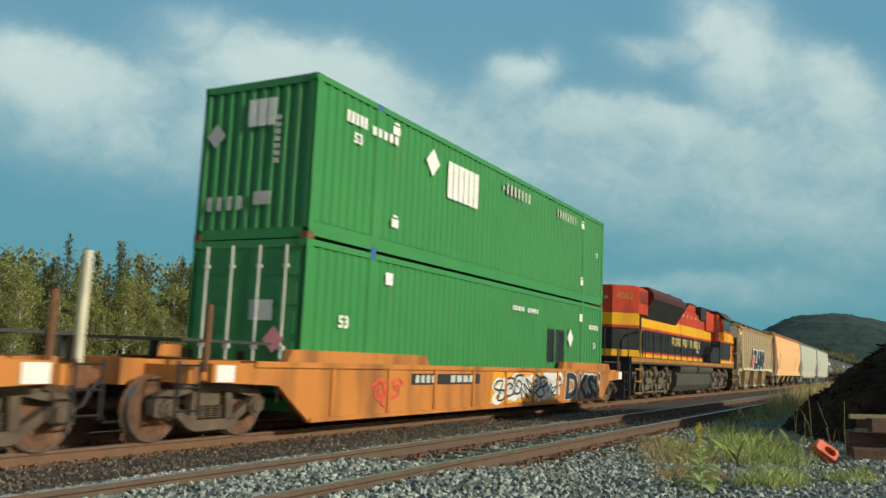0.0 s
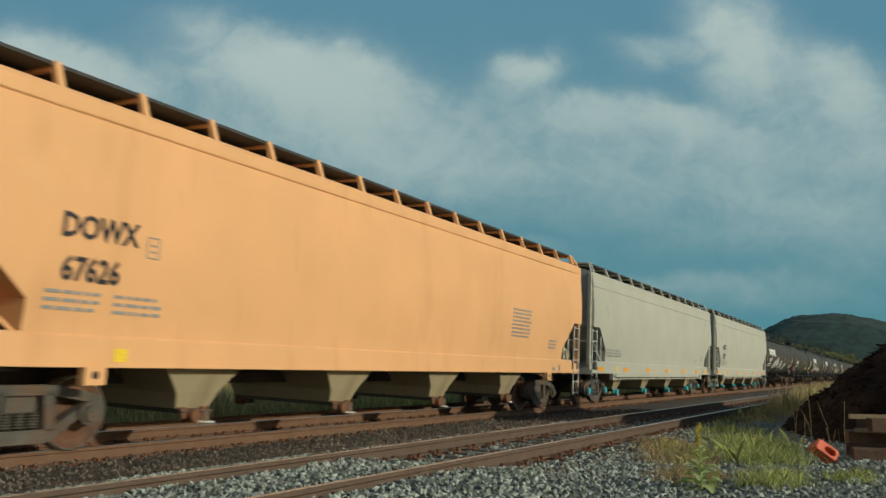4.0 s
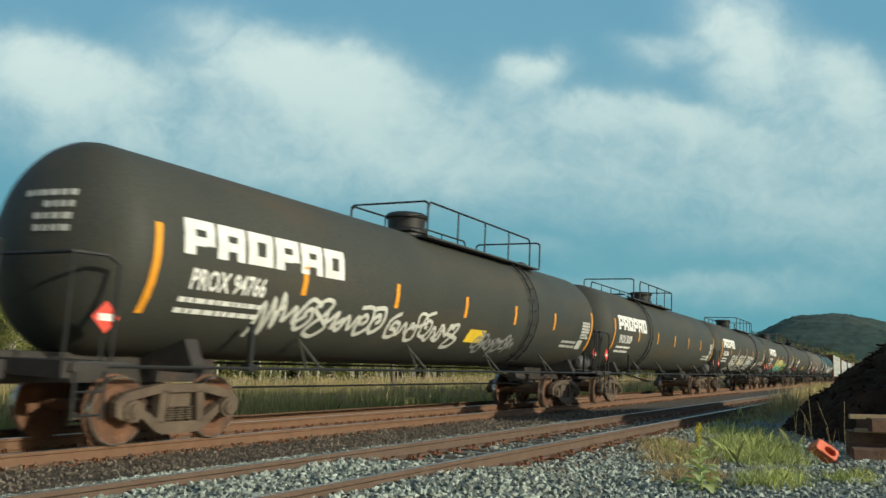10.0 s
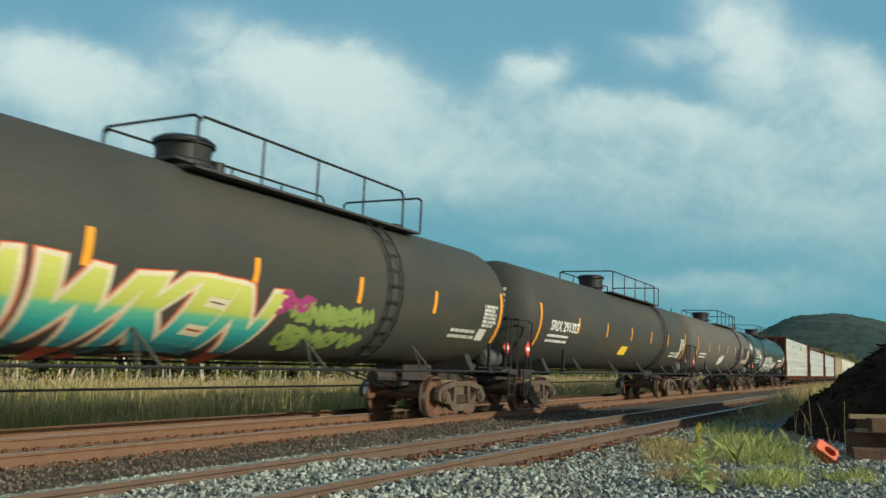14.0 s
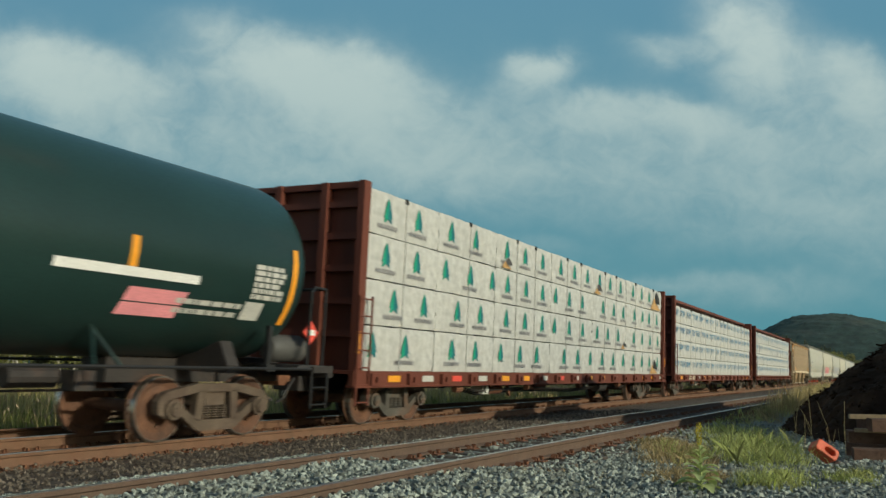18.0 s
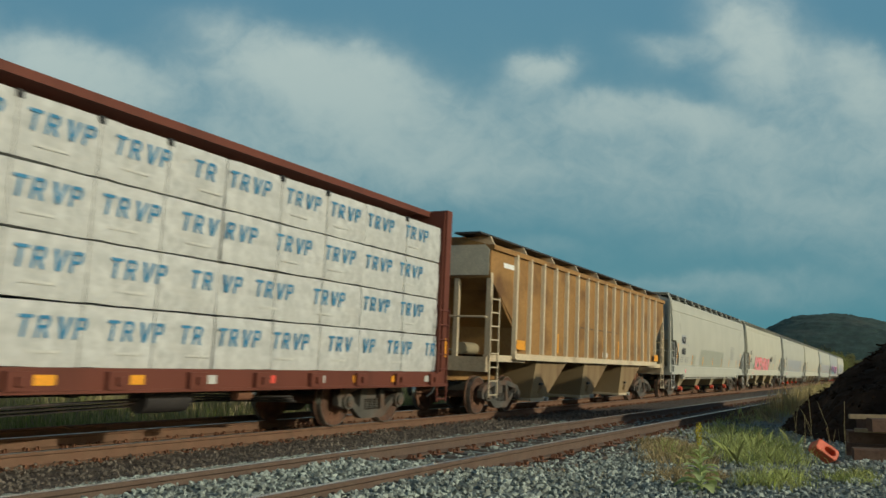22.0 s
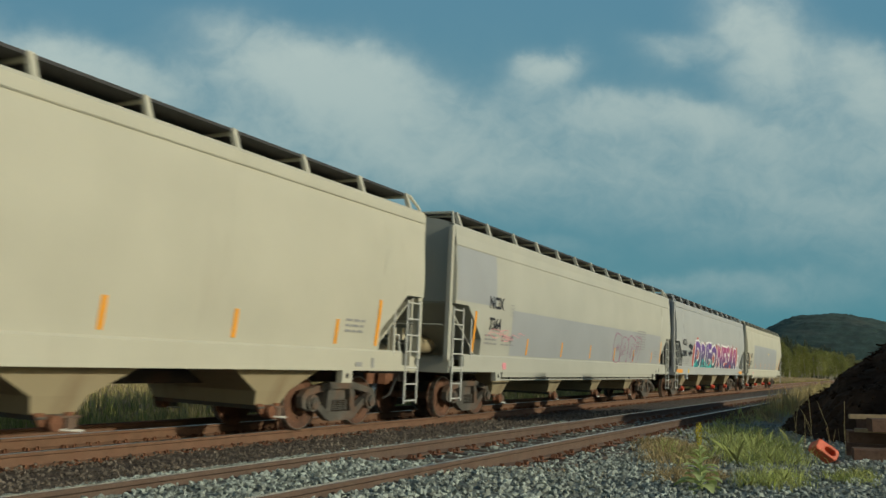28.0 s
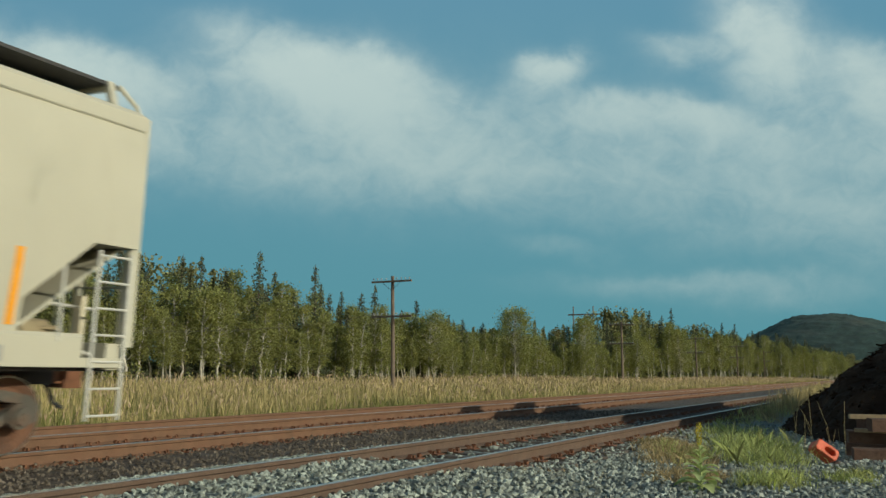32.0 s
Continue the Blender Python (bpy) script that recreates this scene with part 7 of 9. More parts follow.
def well_car(s0, s1, label, marks=None, guides=False):
    length = round(s1 - s0, 2)
    half, s = length / 2, (s0 + s1) / 2
    c = car("well_car", label, "well car", s)
    for sd in (-1, 1):
        def side():
            b = Build()
            h = half
            b.prism([(-h + 3.0, 0.22), (h - 3.0, 0.22), (h - 2.45, 0.60), (h - 2.2, 0.80), (h - 0.75, 0.86), (h - 0.75, 1.12), (h - 1.6, 1.14), (-h + 1.6, 1.14), (-h + 0.75, 1.12), (-h + 0.75, 0.86), (-h + 2.2, 0.80), (-h + 2.45, 0.60)], "y", -0.05, 0.05)
            b.box(-h + 1.6, h - 1.6, -0.10, 0.05, 1.08, 1.17)
            b.box(-h + 3.0, h - 3.0, -0.10, 0.05, 0.20, 0.27)
            return b
        part("side_girder", side, WELL_ORANGE, c, "orange well side with grime and rust", Matrix.Translation((0, sd * 1.44, 0)) @ pose(0, 0, 0, 0, 0, 0 if sd < 0 else 180), "well_side%.2f" % length)
        for sgn in (-1, 1):
            part("end_flange", lambda: Build().prism([(-2.3, 1.15), (2.3, 1.15), (2.15, 1.37), (-2.15, 1.37)], "y", -0.07, 0.07), WELL_ORANGE, c, "", (sgn * (half - 4.6), sd * 1.46, 0), "well_flange")
        for i in range(9):
            x = -half + 3.6 + (length - 7.2) * i / 8
            part("stiffener", lambda: Build().prism([(-0.05, 0.24), (0.05, 0.24), (0.05, 1.08), (-0.05, 1.08)], "y", -0.09, -0.04), WELL_ORANGE, c, "", Matrix.Translation((x, sd * 1.44, 0)) @ pose(0, 0, 0, 0, 0, 0 if sd < 0 else 180), "well_stiff")
    part("well_floor", lambda: Build().box(-half + 3.0, half - 3.0, -1.4, 1.4, 0.22, 0.30), DARK_IRON, c, "", None, "well_floor%.2f" % length)
    for sgn in (-1, 1):
        turn = Matrix.Translation((sgn * half, 0, 0)) @ pose(0, 0, 0, 0, 0, 0 if sgn > 0 else 180)
        part("end_deck", lambda: Build().box(-2.9, 0.0, -0.5, 0.5, 0.78, 1.15).box(-2.6, -2.4, -1.4, 1.4, 0.8, 1.15).box(-0.62, -0.42, -1.38, 1.38, 0.84, 1.08), WELL_ORANGE, c, "", turn, "well_deck")
        part("end_bulkhead", lambda: Build().box(-3.02, -2.94, -1.40, 1.40, 0.3, 1.3), DARK_IRON, c, "", turn, "well_bulk")
        for sd in (-1, 1):
            part("white_plate", lambda: Build().box(-0.18, 0.18, -0.006, 0.006, 0.86, 1.1), WHITE_MARK, c, "", (sgn * (half - 1.0), sd * 1.50, 0), "well_plate")
            ladder(c, 0.4, 0.42, 1.15, 3, BLACK, (sgn * half - (0.5 if sgn > 0 else -0.1), sd * 1.5, 0))
            part("corner_upright", lambda: Build().box(-0.035, 0.035, -0.03, 0.03, 1.0, 1.95), RUST_PLATE, c, "", (sgn * (half - 0.75), sd * 1.34, 0), "well_upright")
        part("walkway", lambda: Build().box(-2.2, -0.3, -1.3, 1.3, 1.42, 1.46).box(-2.2, -2.1, -1.3, -1.2, 1.1, 1.42).box(-0.4, -0.3, -1.3, -1.2, 1.1, 1.42), GRATING, c, "", turn, "well_walk")
        coupler(c, sgn * (half + 0.15), sgn)
        truck(c, sgn * (half - 1.25), s, TRUCK_IRON)
    if guides:
        part("guide_post", Build().box(half - 0.41, half - 0.33, -1.4, -1.32, 1.1, 2.45), CREAM_MARK, c, "pale upright post at the end")
        part("guide_post", Build().box(half - 1.6, half - 1.45, 0.9, 1.05, 1.1, 2.1), RUST_PLATE, c)
        part("brake_box", Build().box(half - 2.4, half - 1.7, -0.8, 0.4, 1.5, 1.75).box(half - 2.3, half - 2.0, -0.9, -0.6, 1.1, 1.5), RUST_PLATE, c)
    if marks:
        marks(c, half)
    return c


def corrugated(x0, x1, y, z0, z1, pitch, depth, out):
    """A corrugated wall along x; out: -1 or 1, the way that it faces."""
    b = Build()
    n = max(2, int(round((x1 - x0) / pitch)))
    p = (x1 - x0) / n
    xs = []
    for i in range(n):
        a = x0 + i * p
        xs += [(a, 0), (a + 0.30 * p, 0), (a + 0.45 * p, depth), (a + 0.85 * p, depth)]
    xs.append((x1, 0))
    v = [(x, y - out * d, z) for z in (z0, z1) for x, d in xs]
    m = len(xs)
    f = [(i, i + 1, m + i + 1, m + i) if out < 0 else (i + 1, i, m + i, m + i + 1) for i in range(m - 1)]
    return b.add(v, f)


BOXES = []


def container(label, s, z, doors, marks):
    L, W, H = 16.15, 2.59, 2.896
    hx, hy = L / 2, W / 2
    c = thing("shipping_container", label, "container", None, "stacked containers")
    BOXES.append((c, s, pose(0, 0, z)))
    post = 6.06
    part("floor_and_roof", Build().box(-hx + 0.05, hx - 0.05, -hy + 0.08, hy - 0.08, 0.12, 0.2).box(-hx + 0.05, hx - 0.05, -hy + 0.06, hy - 0.06, H - 0.06, H - 0.02), BOX_GREEN, c)
    for sd in (-1, 1):
        for x0, x1 in ((-hx + 0.15, -post - 0.1), (-post + 0.1, post - 0.1), (post + 0.1, hx - 0.15)):
            part("side_panel", corrugated(x0, x1, sd * (hy - 0.012), 0.33, H - 0.1, 0.26, 0.045, sd), BOX_GREEN, c, "corrugated green steel panel")
        for x in (-hx + 0.075, -post, post, hx - 0.075):
            wide = 0.075 if abs(x) > 7 else 0.10
            part("side_post", Build().box(x - wide, x + wide, sd * hy - 0.035 if sd > 0 else -hy - 0.004, sd * hy + 0.004 if sd > 0 else -hy + 0.035, 0.15, H - 0.1), BOX_GREEN, c)
            for zz in (0.0, H - 0.118):
                part("corner_casting", Build().box(x - 0.09, x + 0.09, sd * hy - 0.16 if sd > 0 else -hy - 0.006, sd * hy + 0.006 if sd > 0 else -hy + 0.16, zz, zz + 0.118), (BLUE_POST if abs(x + post) < 0.1 else RUST_PLATE if (zz == 0 and abs(x) > 7) else BOX_GREEN), c)
        part("bottom_rail", Build().prism([(sd * (hy - 0.05), 0.06), (sd * hy, 0.06), (sd * hy, 0.30), (sd * (hy - 0.05), 0.34)], "x", -hx + 0.1, hx - 0.1), BOX_GREEN, c)
        part("top_rail", Build().box(-hx + 0.1, hx - 0.1, sd * hy - 0.06 if sd > 0 else -hy, sd * hy if sd > 0 else -hy + 0.06, H - 0.11, H), BOX_GREEN, c)
    # the end that leads
    if doors:
        for i, (y0, y1) in enumerate(((-1.2, -0.01), (0.01, 1.2))):
            dr = part("door", Build().box(-hx + 0.02, -hx + 0.06, y0, y1, 0.2, H - 0.14), BOX_GREEN_DARK, c, "green steel door leaf")
            for k in range(5):
                part("door_panel", Build().box(-hx + 0.004, -hx + 0.03, y0 + 0.08, y1 - 0.08, 0.28 + k * 0.5, 0.66 + k * 0.5), BOX_GREEN_DARK, dr)
            for yy in (y0 + 0.3, y1 - 0.3):
                part("lock_rod", Build().cyl((-hx - 0.035, yy, 0.14), (-hx - 0.035, yy, H - 0.1), 0.022, 8), PALE_MARK, dr, "galvanised locking rod")
                part("rod_keeper", Build().box(-hx - 0.05, -hx, yy - 0.06, yy + 0.06, 1.0, 1.08).box(-hx - 0.05, -hx, yy - 0.05, yy + 0.05, 0.3, 0.36).box(-hx - 0.05, -hx, yy - 0.05, yy + 0.05, 2.4, 2.46), PALE_MARK, dr)
        part("door_header", Build().box(-hx, -hx + 0.1, -hy, hy, H - 0.14, H).box(-hx, -hx + 0.1, -hy, hy, 0.0, 0.2), BOX_GREEN_DARK, c)
    else:
        cor = corrugated(-hy + 0.12, hy - 0.12, 0, 0.2, H - 0.12, 0.26, 0.05, -1)
        b = Build().add([(-hx + 0.02 - y, x, z_) for x, y, z_ in cor.v], [tuple(reversed(q)) for q in cor.f])
        b.v = [(-hx + 0.01 + y, x, z_) for x, y, z_ in cor.v]
        part("end_panel", b, BOX_GREEN_DARK, c, "corrugated green end wall")
        part("end_frame", Build().box(-hx, -hx + 0.1, -hy, hy, H - 0.14, H).box(-hx, -hx + 0.1, -hy, hy, 0.02, 0.2).box(-hx, -hx + 0.1, -hy, -hy + 0.12, 0.1, H).box(-hx, -hx + 0.1, hy - 0.12, hy, 0.1, H), BOX_GREEN_DARK, c)
    part("end_panel", Build().box(hx - 0.06, hx - 0.02, -hy + 0.05, hy - 0.05, 0.1, H - 0.05), BOX_GREEN_DARK, c)
    side = flat_side(hy)
    marks(c, side, hx, H)
    return c


# ---- the locomotive ----
LOCO_RED = material("loco_red_paint", (0.47, 0.056, 0.028), 0.6, 0, 0.12, 0.7, 25, 0.04, (0.11, 0.03, 0.022), 0.6, (1.6, 1.6, 0.35), 0.53, spec=0.12)
LOCO_YELLOW = material("loco_yellow_paint", (0.70, 0.37, 0.02), 0.6, 0, 0.08, 0.7, 25, 0.04, (0.32, 0.15, 0.03), 0.5, (1.6, 1.6, 0.35), 0.54, spec=0.12)
LOCO_BLACK = material("loco_black_paint", (0.019, 0.021, 0.021), 0.55, 0, 0.1, 0.7, 25, 0.04, (0.065, 0.055, 0.045), 0.5, (1.6, 1.6, 0.35), 0.53, spec=0.2)
LOCO_FRAME = material("loco_underframe", (0.055, 0.050, 0.042), 0.7, 0.1, 0.3, 2, 40, 0.2, (0.12, 0.08, 0.05), 0.5, (2, 2, 2), 0.5)
LOCO_SILL = material("loco_sill_paint", (0.40, 0.17, 0.035), 0.65, 0, 0.15, 0.9, 25, 0.1, (0.10, 0.06, 0.035), 0.7, (1.2, 1.2, 2), 0.5, spec=0.12)
FUEL_GREY = material("fuel_tank_paint", (0.070, 0.068, 0.055), 0.6, 0, 0.2, 0.8, 30, 0.1, (0.06, 0.05, 0.04), 0.6, (0.9, 0.9, 2), 0.52, spec=0.25)
LOCO_TRUCK = material("loco_truck_iron", (0.150, 0.122, 0.090), 0.8, 0.1, 0.3, 2, 40, 0.25, (0.05, 0.04, 0.03), 0.7, (2, 2, 2), 0.5, spec=0.2)
STEP_YELLOW = paint("grimy_step_yellow", (0.22, 0.14, 0.03), amount=0.6, cut=0.5)
LOCO_GLASS = material("cab_glass", (0.03, 0.05, 0.055), 0.12, 0, 0.02, 2, 20, 0, spec=0.35)


def six_wheel_frame():
    b = Build()
    for s in (-1, 1):
        y0, y1 = sorted((s * 0.95, s * 1.12))
        b.prism([(-3.0, 0.78), (-2.9, 0.95), (2.9, 0.95), (3.0, 0.78), (2.6, 0.66), (1.5, 0.60), (0.6, 0.66), (-0.6, 0.66), (-1.5, 0.60), (-2.6, 0.66)], "y", y0, y1)
        for x in (-2.1, 0, 2.1):
            b.box(x - 0.28, x + 0.28, y0, y1 + 0.02, 0.34, 0.72)
            b.cyl((x, s * 1.0, 0.50), (x, s * 1.22, 0.50), 0.17, 12)
            for dx in (-0.42, 0.42):
                b.cyl((x + dx, s * 1.04, 0.45), (x + dx, s * 1.04, 0.85), 0.09, 8)
        for x in (-1.05, 1.05):
            b.box(x - 0.35, x + 0.35, y0 + 0.02, y1 + 0.05, 0.40, 0.60)
            b.cyl((x - 0.2, s * 1.16, 1.02), (x + 0.3, s * 1.16, 1.02), 0.13, 10)
            b.tube([(x - 0.5, s * 1.1, 0.9), (x - 0.2, s * 1.16, 1.1), (x + 0.5, s * 1.14, 1.2)], 0.03)
        b.tube([(-2.9, s * 1.16, 1.0), (-1.4, s * 1.18, 1.12), (1.4, s * 1.18, 1.08), (2.9, s * 1.16, 1.0)], 0.035)
        b.tube([(-2.4, s * 1.13, 0.42), (-1.7, s * 1.13, 0.30), (1.7, s * 1.13, 0.30), (2.4, s * 1.13, 0.42)], 0.04)
        b.tube([(-2.95, s * 1.13, 0.9), (-3.1, s * 1.13, 0.4), (-2.95, s * 1.13, 0.15)], 0.035)
        # air ducts, brake cylinders, dampers and sand pipes outside the frame
        for x in (-2.55, -0.45, 1.6):
            b.tube([(x, s * 1.05, 1.40), (x + 0.02, s * 1.22, 1.25), (x + 0.12, s * 1.24, 1.02), (x + 0.22, s * 1.1, 0.85)], 0.12, 8)
        for x in (-1.55, 0.45, 2.45):
            b.cyl((x, s * 1.20, 0.62), (x + 0.08, s * 1.20, 1.18), 0.05, 8)
            b.box(x - 0.16, x + 0.16, min(s * 1.10, s * 1.24), max(s * 1.10, s * 1.24), 0.70, 0.88)
        for x in (-2.1, 0, 2.1):
            b.tube([(x + 0.5, s * 1.15, 0.95), (x + 0.56, s * 1.15, 0.5), (x + 0.66, s * 0.9, 0.12)], 0.025, 6)
            b.prism([(x - 0.34, 0.30), (x + 0.34, 0.30), (x + 0.22, 0.22), (x - 0.22, 0.22)], "y", min(s * 0.98, s * 1.10), max(s * 0.98, s * 1.10))
    b.box(-2.6, 2.6, -0.6, 0.6, 0.62, 1.1)
    return b


def locomotive(s0, s1):
    half, s = (s1 - s0) / 2, (s0 + s1) / 2
    c = car("diesel_locomotive", "red, yellow and black six-axle diesel locomotive running long hood first", "locomotive", s)
    bev = 0.03
    part("underframe", Build().box(-half + 0.2, half - 0.2, -1.5, 1.5, 1.42, 1.66).box(-half + 0.2, half - 0.2, -0.5, 0.5, 1.0, 1.42), LOCO_FRAME, c)
    for sd in (-1, 1):
        y0, y1 = sorted((sd * 1.50, sd * 1.512))
        part("sill_stripe", Build().box(-half + 0.25, half - 0.25, y0, y1, 1.50, 1.64), LOCO_SILL, c, "grimy orange sill stripe")
        y0, y1 = sorted((sd * 1.02, sd * 1.03))
        part("hood_base_stripe", Build().box(-9.2, 6.6, y0, y1, 1.70, 1.84), LOCO_YELLOW, c)
        part("hood_base_line", Build().box(-9.2, 6.6, y0, y1, 1.84, 1.92), LOCO_RED, c)
        part("red_line", Build().box(-8.0, 6.6, y0, y1, 2.82, 2.92), LOCO_RED, c)
        part("yellow_band", Build().box(-8.0, 6.6, y0, y1, 2.92, 3.38), LOCO_YELLOW, c, "yellow band along the hood")
        # handrails with posts
        rail = Build().tube([(-9.4, sd * 1.46, 1.7), (-9.4, sd * 1.46, 2.62), (-9.2, sd * 1.46, 2.72), (6.0, sd * 1.46, 2.72)], 0.022)
        part("handrail", rail, LOCO_BLACK, c)
        for i in range(13):
            part("handrail_post", lambda: Build().tube([(0, 0, 1.66), (0, 0, 2.72)], 0.018), LOCO_BLACK, c, "", (-9.0 + 1.25 * i, sd * 1.46, 0), "loco_post")
        for i in range(14):
            x = -7.4 + i * 0.99
            part("hood_door", lambda: Build().box(-0.47, 0.47, -0.012, 0.012, 2.02, 2.80), LOCO_BLACK, c, "", (x, sd * 1.022, 0), "loco_door")
        for i in range(8):
            part("latch", lambda: Build().box(-0.07, 0.07, -0.02, 0.02, -0.05, 0.05), PALE_MARK, c, "", (-1.4 + i * 0.95, sd * 1.03, 3.86), "loco_latch")
        part("air_reservoir", lambda: Build().cyl((-1.85, 0, 0), (1.85, 0, 0), 0.26, 16), FUEL_GREY, c, "", (-0.95, sd * 1.2, 1.30), "loco_tank_a", smooth=40)
        part("air_reservoir", lambda: Build().cyl((-1.85, 0, 0), (1.85, 0, 0), 0.26, 16), FUEL_GREY, c, "", (3.05, sd * 1.2, 1.30), "loco_tank_a", smooth=40)
        y0, y1 = sorted((sd * 1.50, sd * 1.508))
        part("cab_stripe", Build().box(6.9, 10.1, y0, y1, 1.68, 1.84), LOCO_YELLOW, c)
        part("cab_stripe_line", Build().box(6.9, 10.1, y0, y1, 1.84, 1.91), LOCO_RED, c)
        y0, y1 = sorted((sd * 1.135, sd * 1.15))
        part("hood_side_door", Build().box(5.75, 6.45, y0, y1, 3.42, 4.26), LOCO_RED, c)
    # long hood
    for sd in (-1, 1):
        y0, y1 = sorted((sd * 1.035, sd * 1.47))
        part("battery_box", Build().prism([(4.25, 1.68), (7.35, 1.70), (7.35, 2.50), (4.95, 2.52), (4.25, 2.08)], "y", y0, y1), LOCO_BLACK, c, "black equipment box on the walkway", bevel=0.02)
        part("cab_handrail", Build().tube([(4.6, sd * 1.40, 3.05), (5.6, sd * 1.40, 3.60), (7.5, sd * 1.40, 3.46)], 0.02).tube([(5.6, sd * 1.40, 2.5), (5.6, sd * 1.40, 3.60)], 0.02).tube([(6.6, sd * 1.40, 2.5), (6.6, sd * 1.40, 3.53)], 0.02), LOCO_BLACK, c)
    part("hood", Build().prism([(-1.02, 1.66), (1.02, 1.66), (1.02, 2.86), (-1.02, 2.86)], "x", -9.2, 6.6), LOCO_BLACK, c)
    part("hood_top", Build().prism([(-1.02, 2.86), (1.02, 2.86), (1.02, 4.02), (0.80, 4.28), (-0.80, 4.28), (-1.02, 4.02)], "x", -8.0, 6.6), LOCO_RED, c, "red upper hood")
    rear = [(-10.0, -0.42), (-9.4, -1.28), (-8.0, -1.28), (-8.0, 1.28), (-9.4, 1.28), (-10.0, 0.42)]
    low = [(-10.0, -0.42), (-9.4, -1.28), (-9.28, -1.28), (-9.28, 1.28), (-9.4, 1.28), (-10.0, 0.42)]
    part("rear_hood", Build().prism(rear, "z", 3.36, 4.36), LOCO_RED, c, "red rear end with chamfered corners")
    part("rear_hood_cap", Build().prism([(x * 0.995 - 0.04, y * 0.9) for x, y in rear], "z", 4.36, 4.44), LOCO_RED, c)
    part("rear_yellow", Build().prism(low, "z", 2.90, 3.36), LOCO_YELLOW, c)
    part("rear_red_line", Build().prism(low, "z", 2.80, 2.90), LOCO_RED, c)
    part("rear_black", Build().prism(low, "z", 1.95, 2.80), LOCO_BLACK, c)
    part("rear_stripe", Build().prism(low, "z", 1.66, 1.95), LOCO_YELLOW, c)
    part("rear_recess", Build().box(-9.28, -8.0, -1.0, 1.0, 1.66, 3.36), BLACK, c)
    for k in range(6):
        part("louvre", lambda: Build().box(-0.6, 0.6, -0.012, 0.012, -0.02, 0.02), BLACK, c, "", (-8.7, -1.285, 3.82 + k * 0.08), "loco_louvre")
    v, f = text_build("4062", 0.36, 0.95, 0.008)
    dx, dy = 0.6 / 1.0486, -0.86 / 1.0486
    part("rear_number", Build().add([(-10.0 + dx * (0.16 + a) - 0.012, -0.42 + dy * (0.16 + a) - 0.008, 3.9 + h) for a, _, h in v], f), LOCO_SILL, c, "faded gold road number on the chamfered corner")
    for sd in (-0.16, 0.16):
        part("rear_lamp", lambda: Build().cyl((-0.05, 0, 0), (0.02, 0, 0), 0.07, 12), GREY_MARK, c, "", (-10.03, sd, 3.95), "loco_lamp")
    # radiator flare
    for sd in (-1, 1):
        part("radiator_wing", Build().prism([(sd * 1.0, 3.24), (sd * 1.5, 4.06), (sd * 1.5, 4.26), (sd * 1.28, 4.52), (sd * 0.6, 4.56), (sd * 0.6, 3.4)], "x", -7.95, -1.95), paint("wing_maroon" , (0.07, 0.016, 0.013), 0.5) if sd < 0 else LOCO_RED, c, "dark maroon radiator wing")
        q = [(sd * 1.024, 3.262), (sd * 1.506, 4.05)]
        part("radiator_grille", Build().add([(-7.7, q[0][0], q[0][1]), (-2.2, q[0][0], q[0][1]), (-2.2, q[1][0], q[1][1]), (-7.7, q[1][0], q[1][1])], [(0, 1, 2, 3)]).tube([(-5.2, sd * 1.09, 3.36), (-4.6, sd * 1.48, 4.0)], 0.012, 4), BLACK, c, "black radiator grille")
    part("brake_blister", Build().prism([(0.9, 4.26), (3.3, 4.26), (3.3, 4.56), (1.8, 4.58)], "y", -0.85, 0.85), LOCO_RED, c)
    part("blister_roof", Build().prism([(0.95, 4.30), (1.8, 4.60), (3.3, 4.58), (3.3, 4.61), (1.75, 4.63)], "y", -0.9, 0.9), LOCO_BLACK, c)
    part("fan_box", Build().box(3.3, 4.75, -1.14, 1.14, 3.86, 4.56), BLACK, c, "black cooling-air box")
    part("equipment_hood", Build().prism([(-1.14, 3.38), (1.14, 3.38), (1.14, 4.35), (0.9, 4.5), (-0.9, 4.5), (-1.14, 4.35)], "x", 4.752, 7.0), LOCO_RED, c)
    horn = part("horn", Build().cyl((0, -0.2, 0), (0, 0.2, 0), 0.03).cyl((0, 0, -0.55), (0, 0, 0.05), 0.03), BLACK, c, "", (0.62, 0, 4.78))
    for y in (-0.18, 0, 0.18):
        part("horn_bell", lambda: Build().cyl((-0.1, 0, 0), (0.36, 0, 0), 0.03, 8, 0.10).cyl((-0.28, 0, 0.06), (-0.1, 0, 0), 0.07, 8, 0.03), BLACK, horn, "", (0, y, 0.06), "horn_bell")
    # cab and nose
    part("cab_lower", Build().box(6.7, 10.1, -1.5, 1.5, 1.66, 2.86), LOCO_BLACK, c)
    part("cab_red_line", Build().box(6.72, 10.1, -1.504, 1.504, 2.86, 2.95), LOCO_RED, c)
    part("cab_yellow", Build().box(7.6, 10.1, -1.5, 1.5, 2.95, 3.42), LOCO_YELLOW, c)
    part("cab_upper", Build().prism([(-1.5, 3.42), (1.5, 3.42), (1.46, 4.20), (1.15, 4.50), (-1.15, 4.50), (-1.46, 4.20)], "x", 7.6, 10.05), LOCO_RED, c)
    part("cab_back", Build().box(6.9, 7.6, -1.3, 1.3, 2.95, 4.40), LOCO_RED, c)
    part("cab_roof", Build().prism([(-1.62, 4.20), (-1.2, 4.56), (1.2, 4.56), (1.62, 4.20), (1.62, 4.26), (1.2, 4.62), (-1.2, 4.62), (-1.62, 4.26)], "x", 7.5, 10.3), LOCO_FRAME, c, "grey overhanging cab roof")
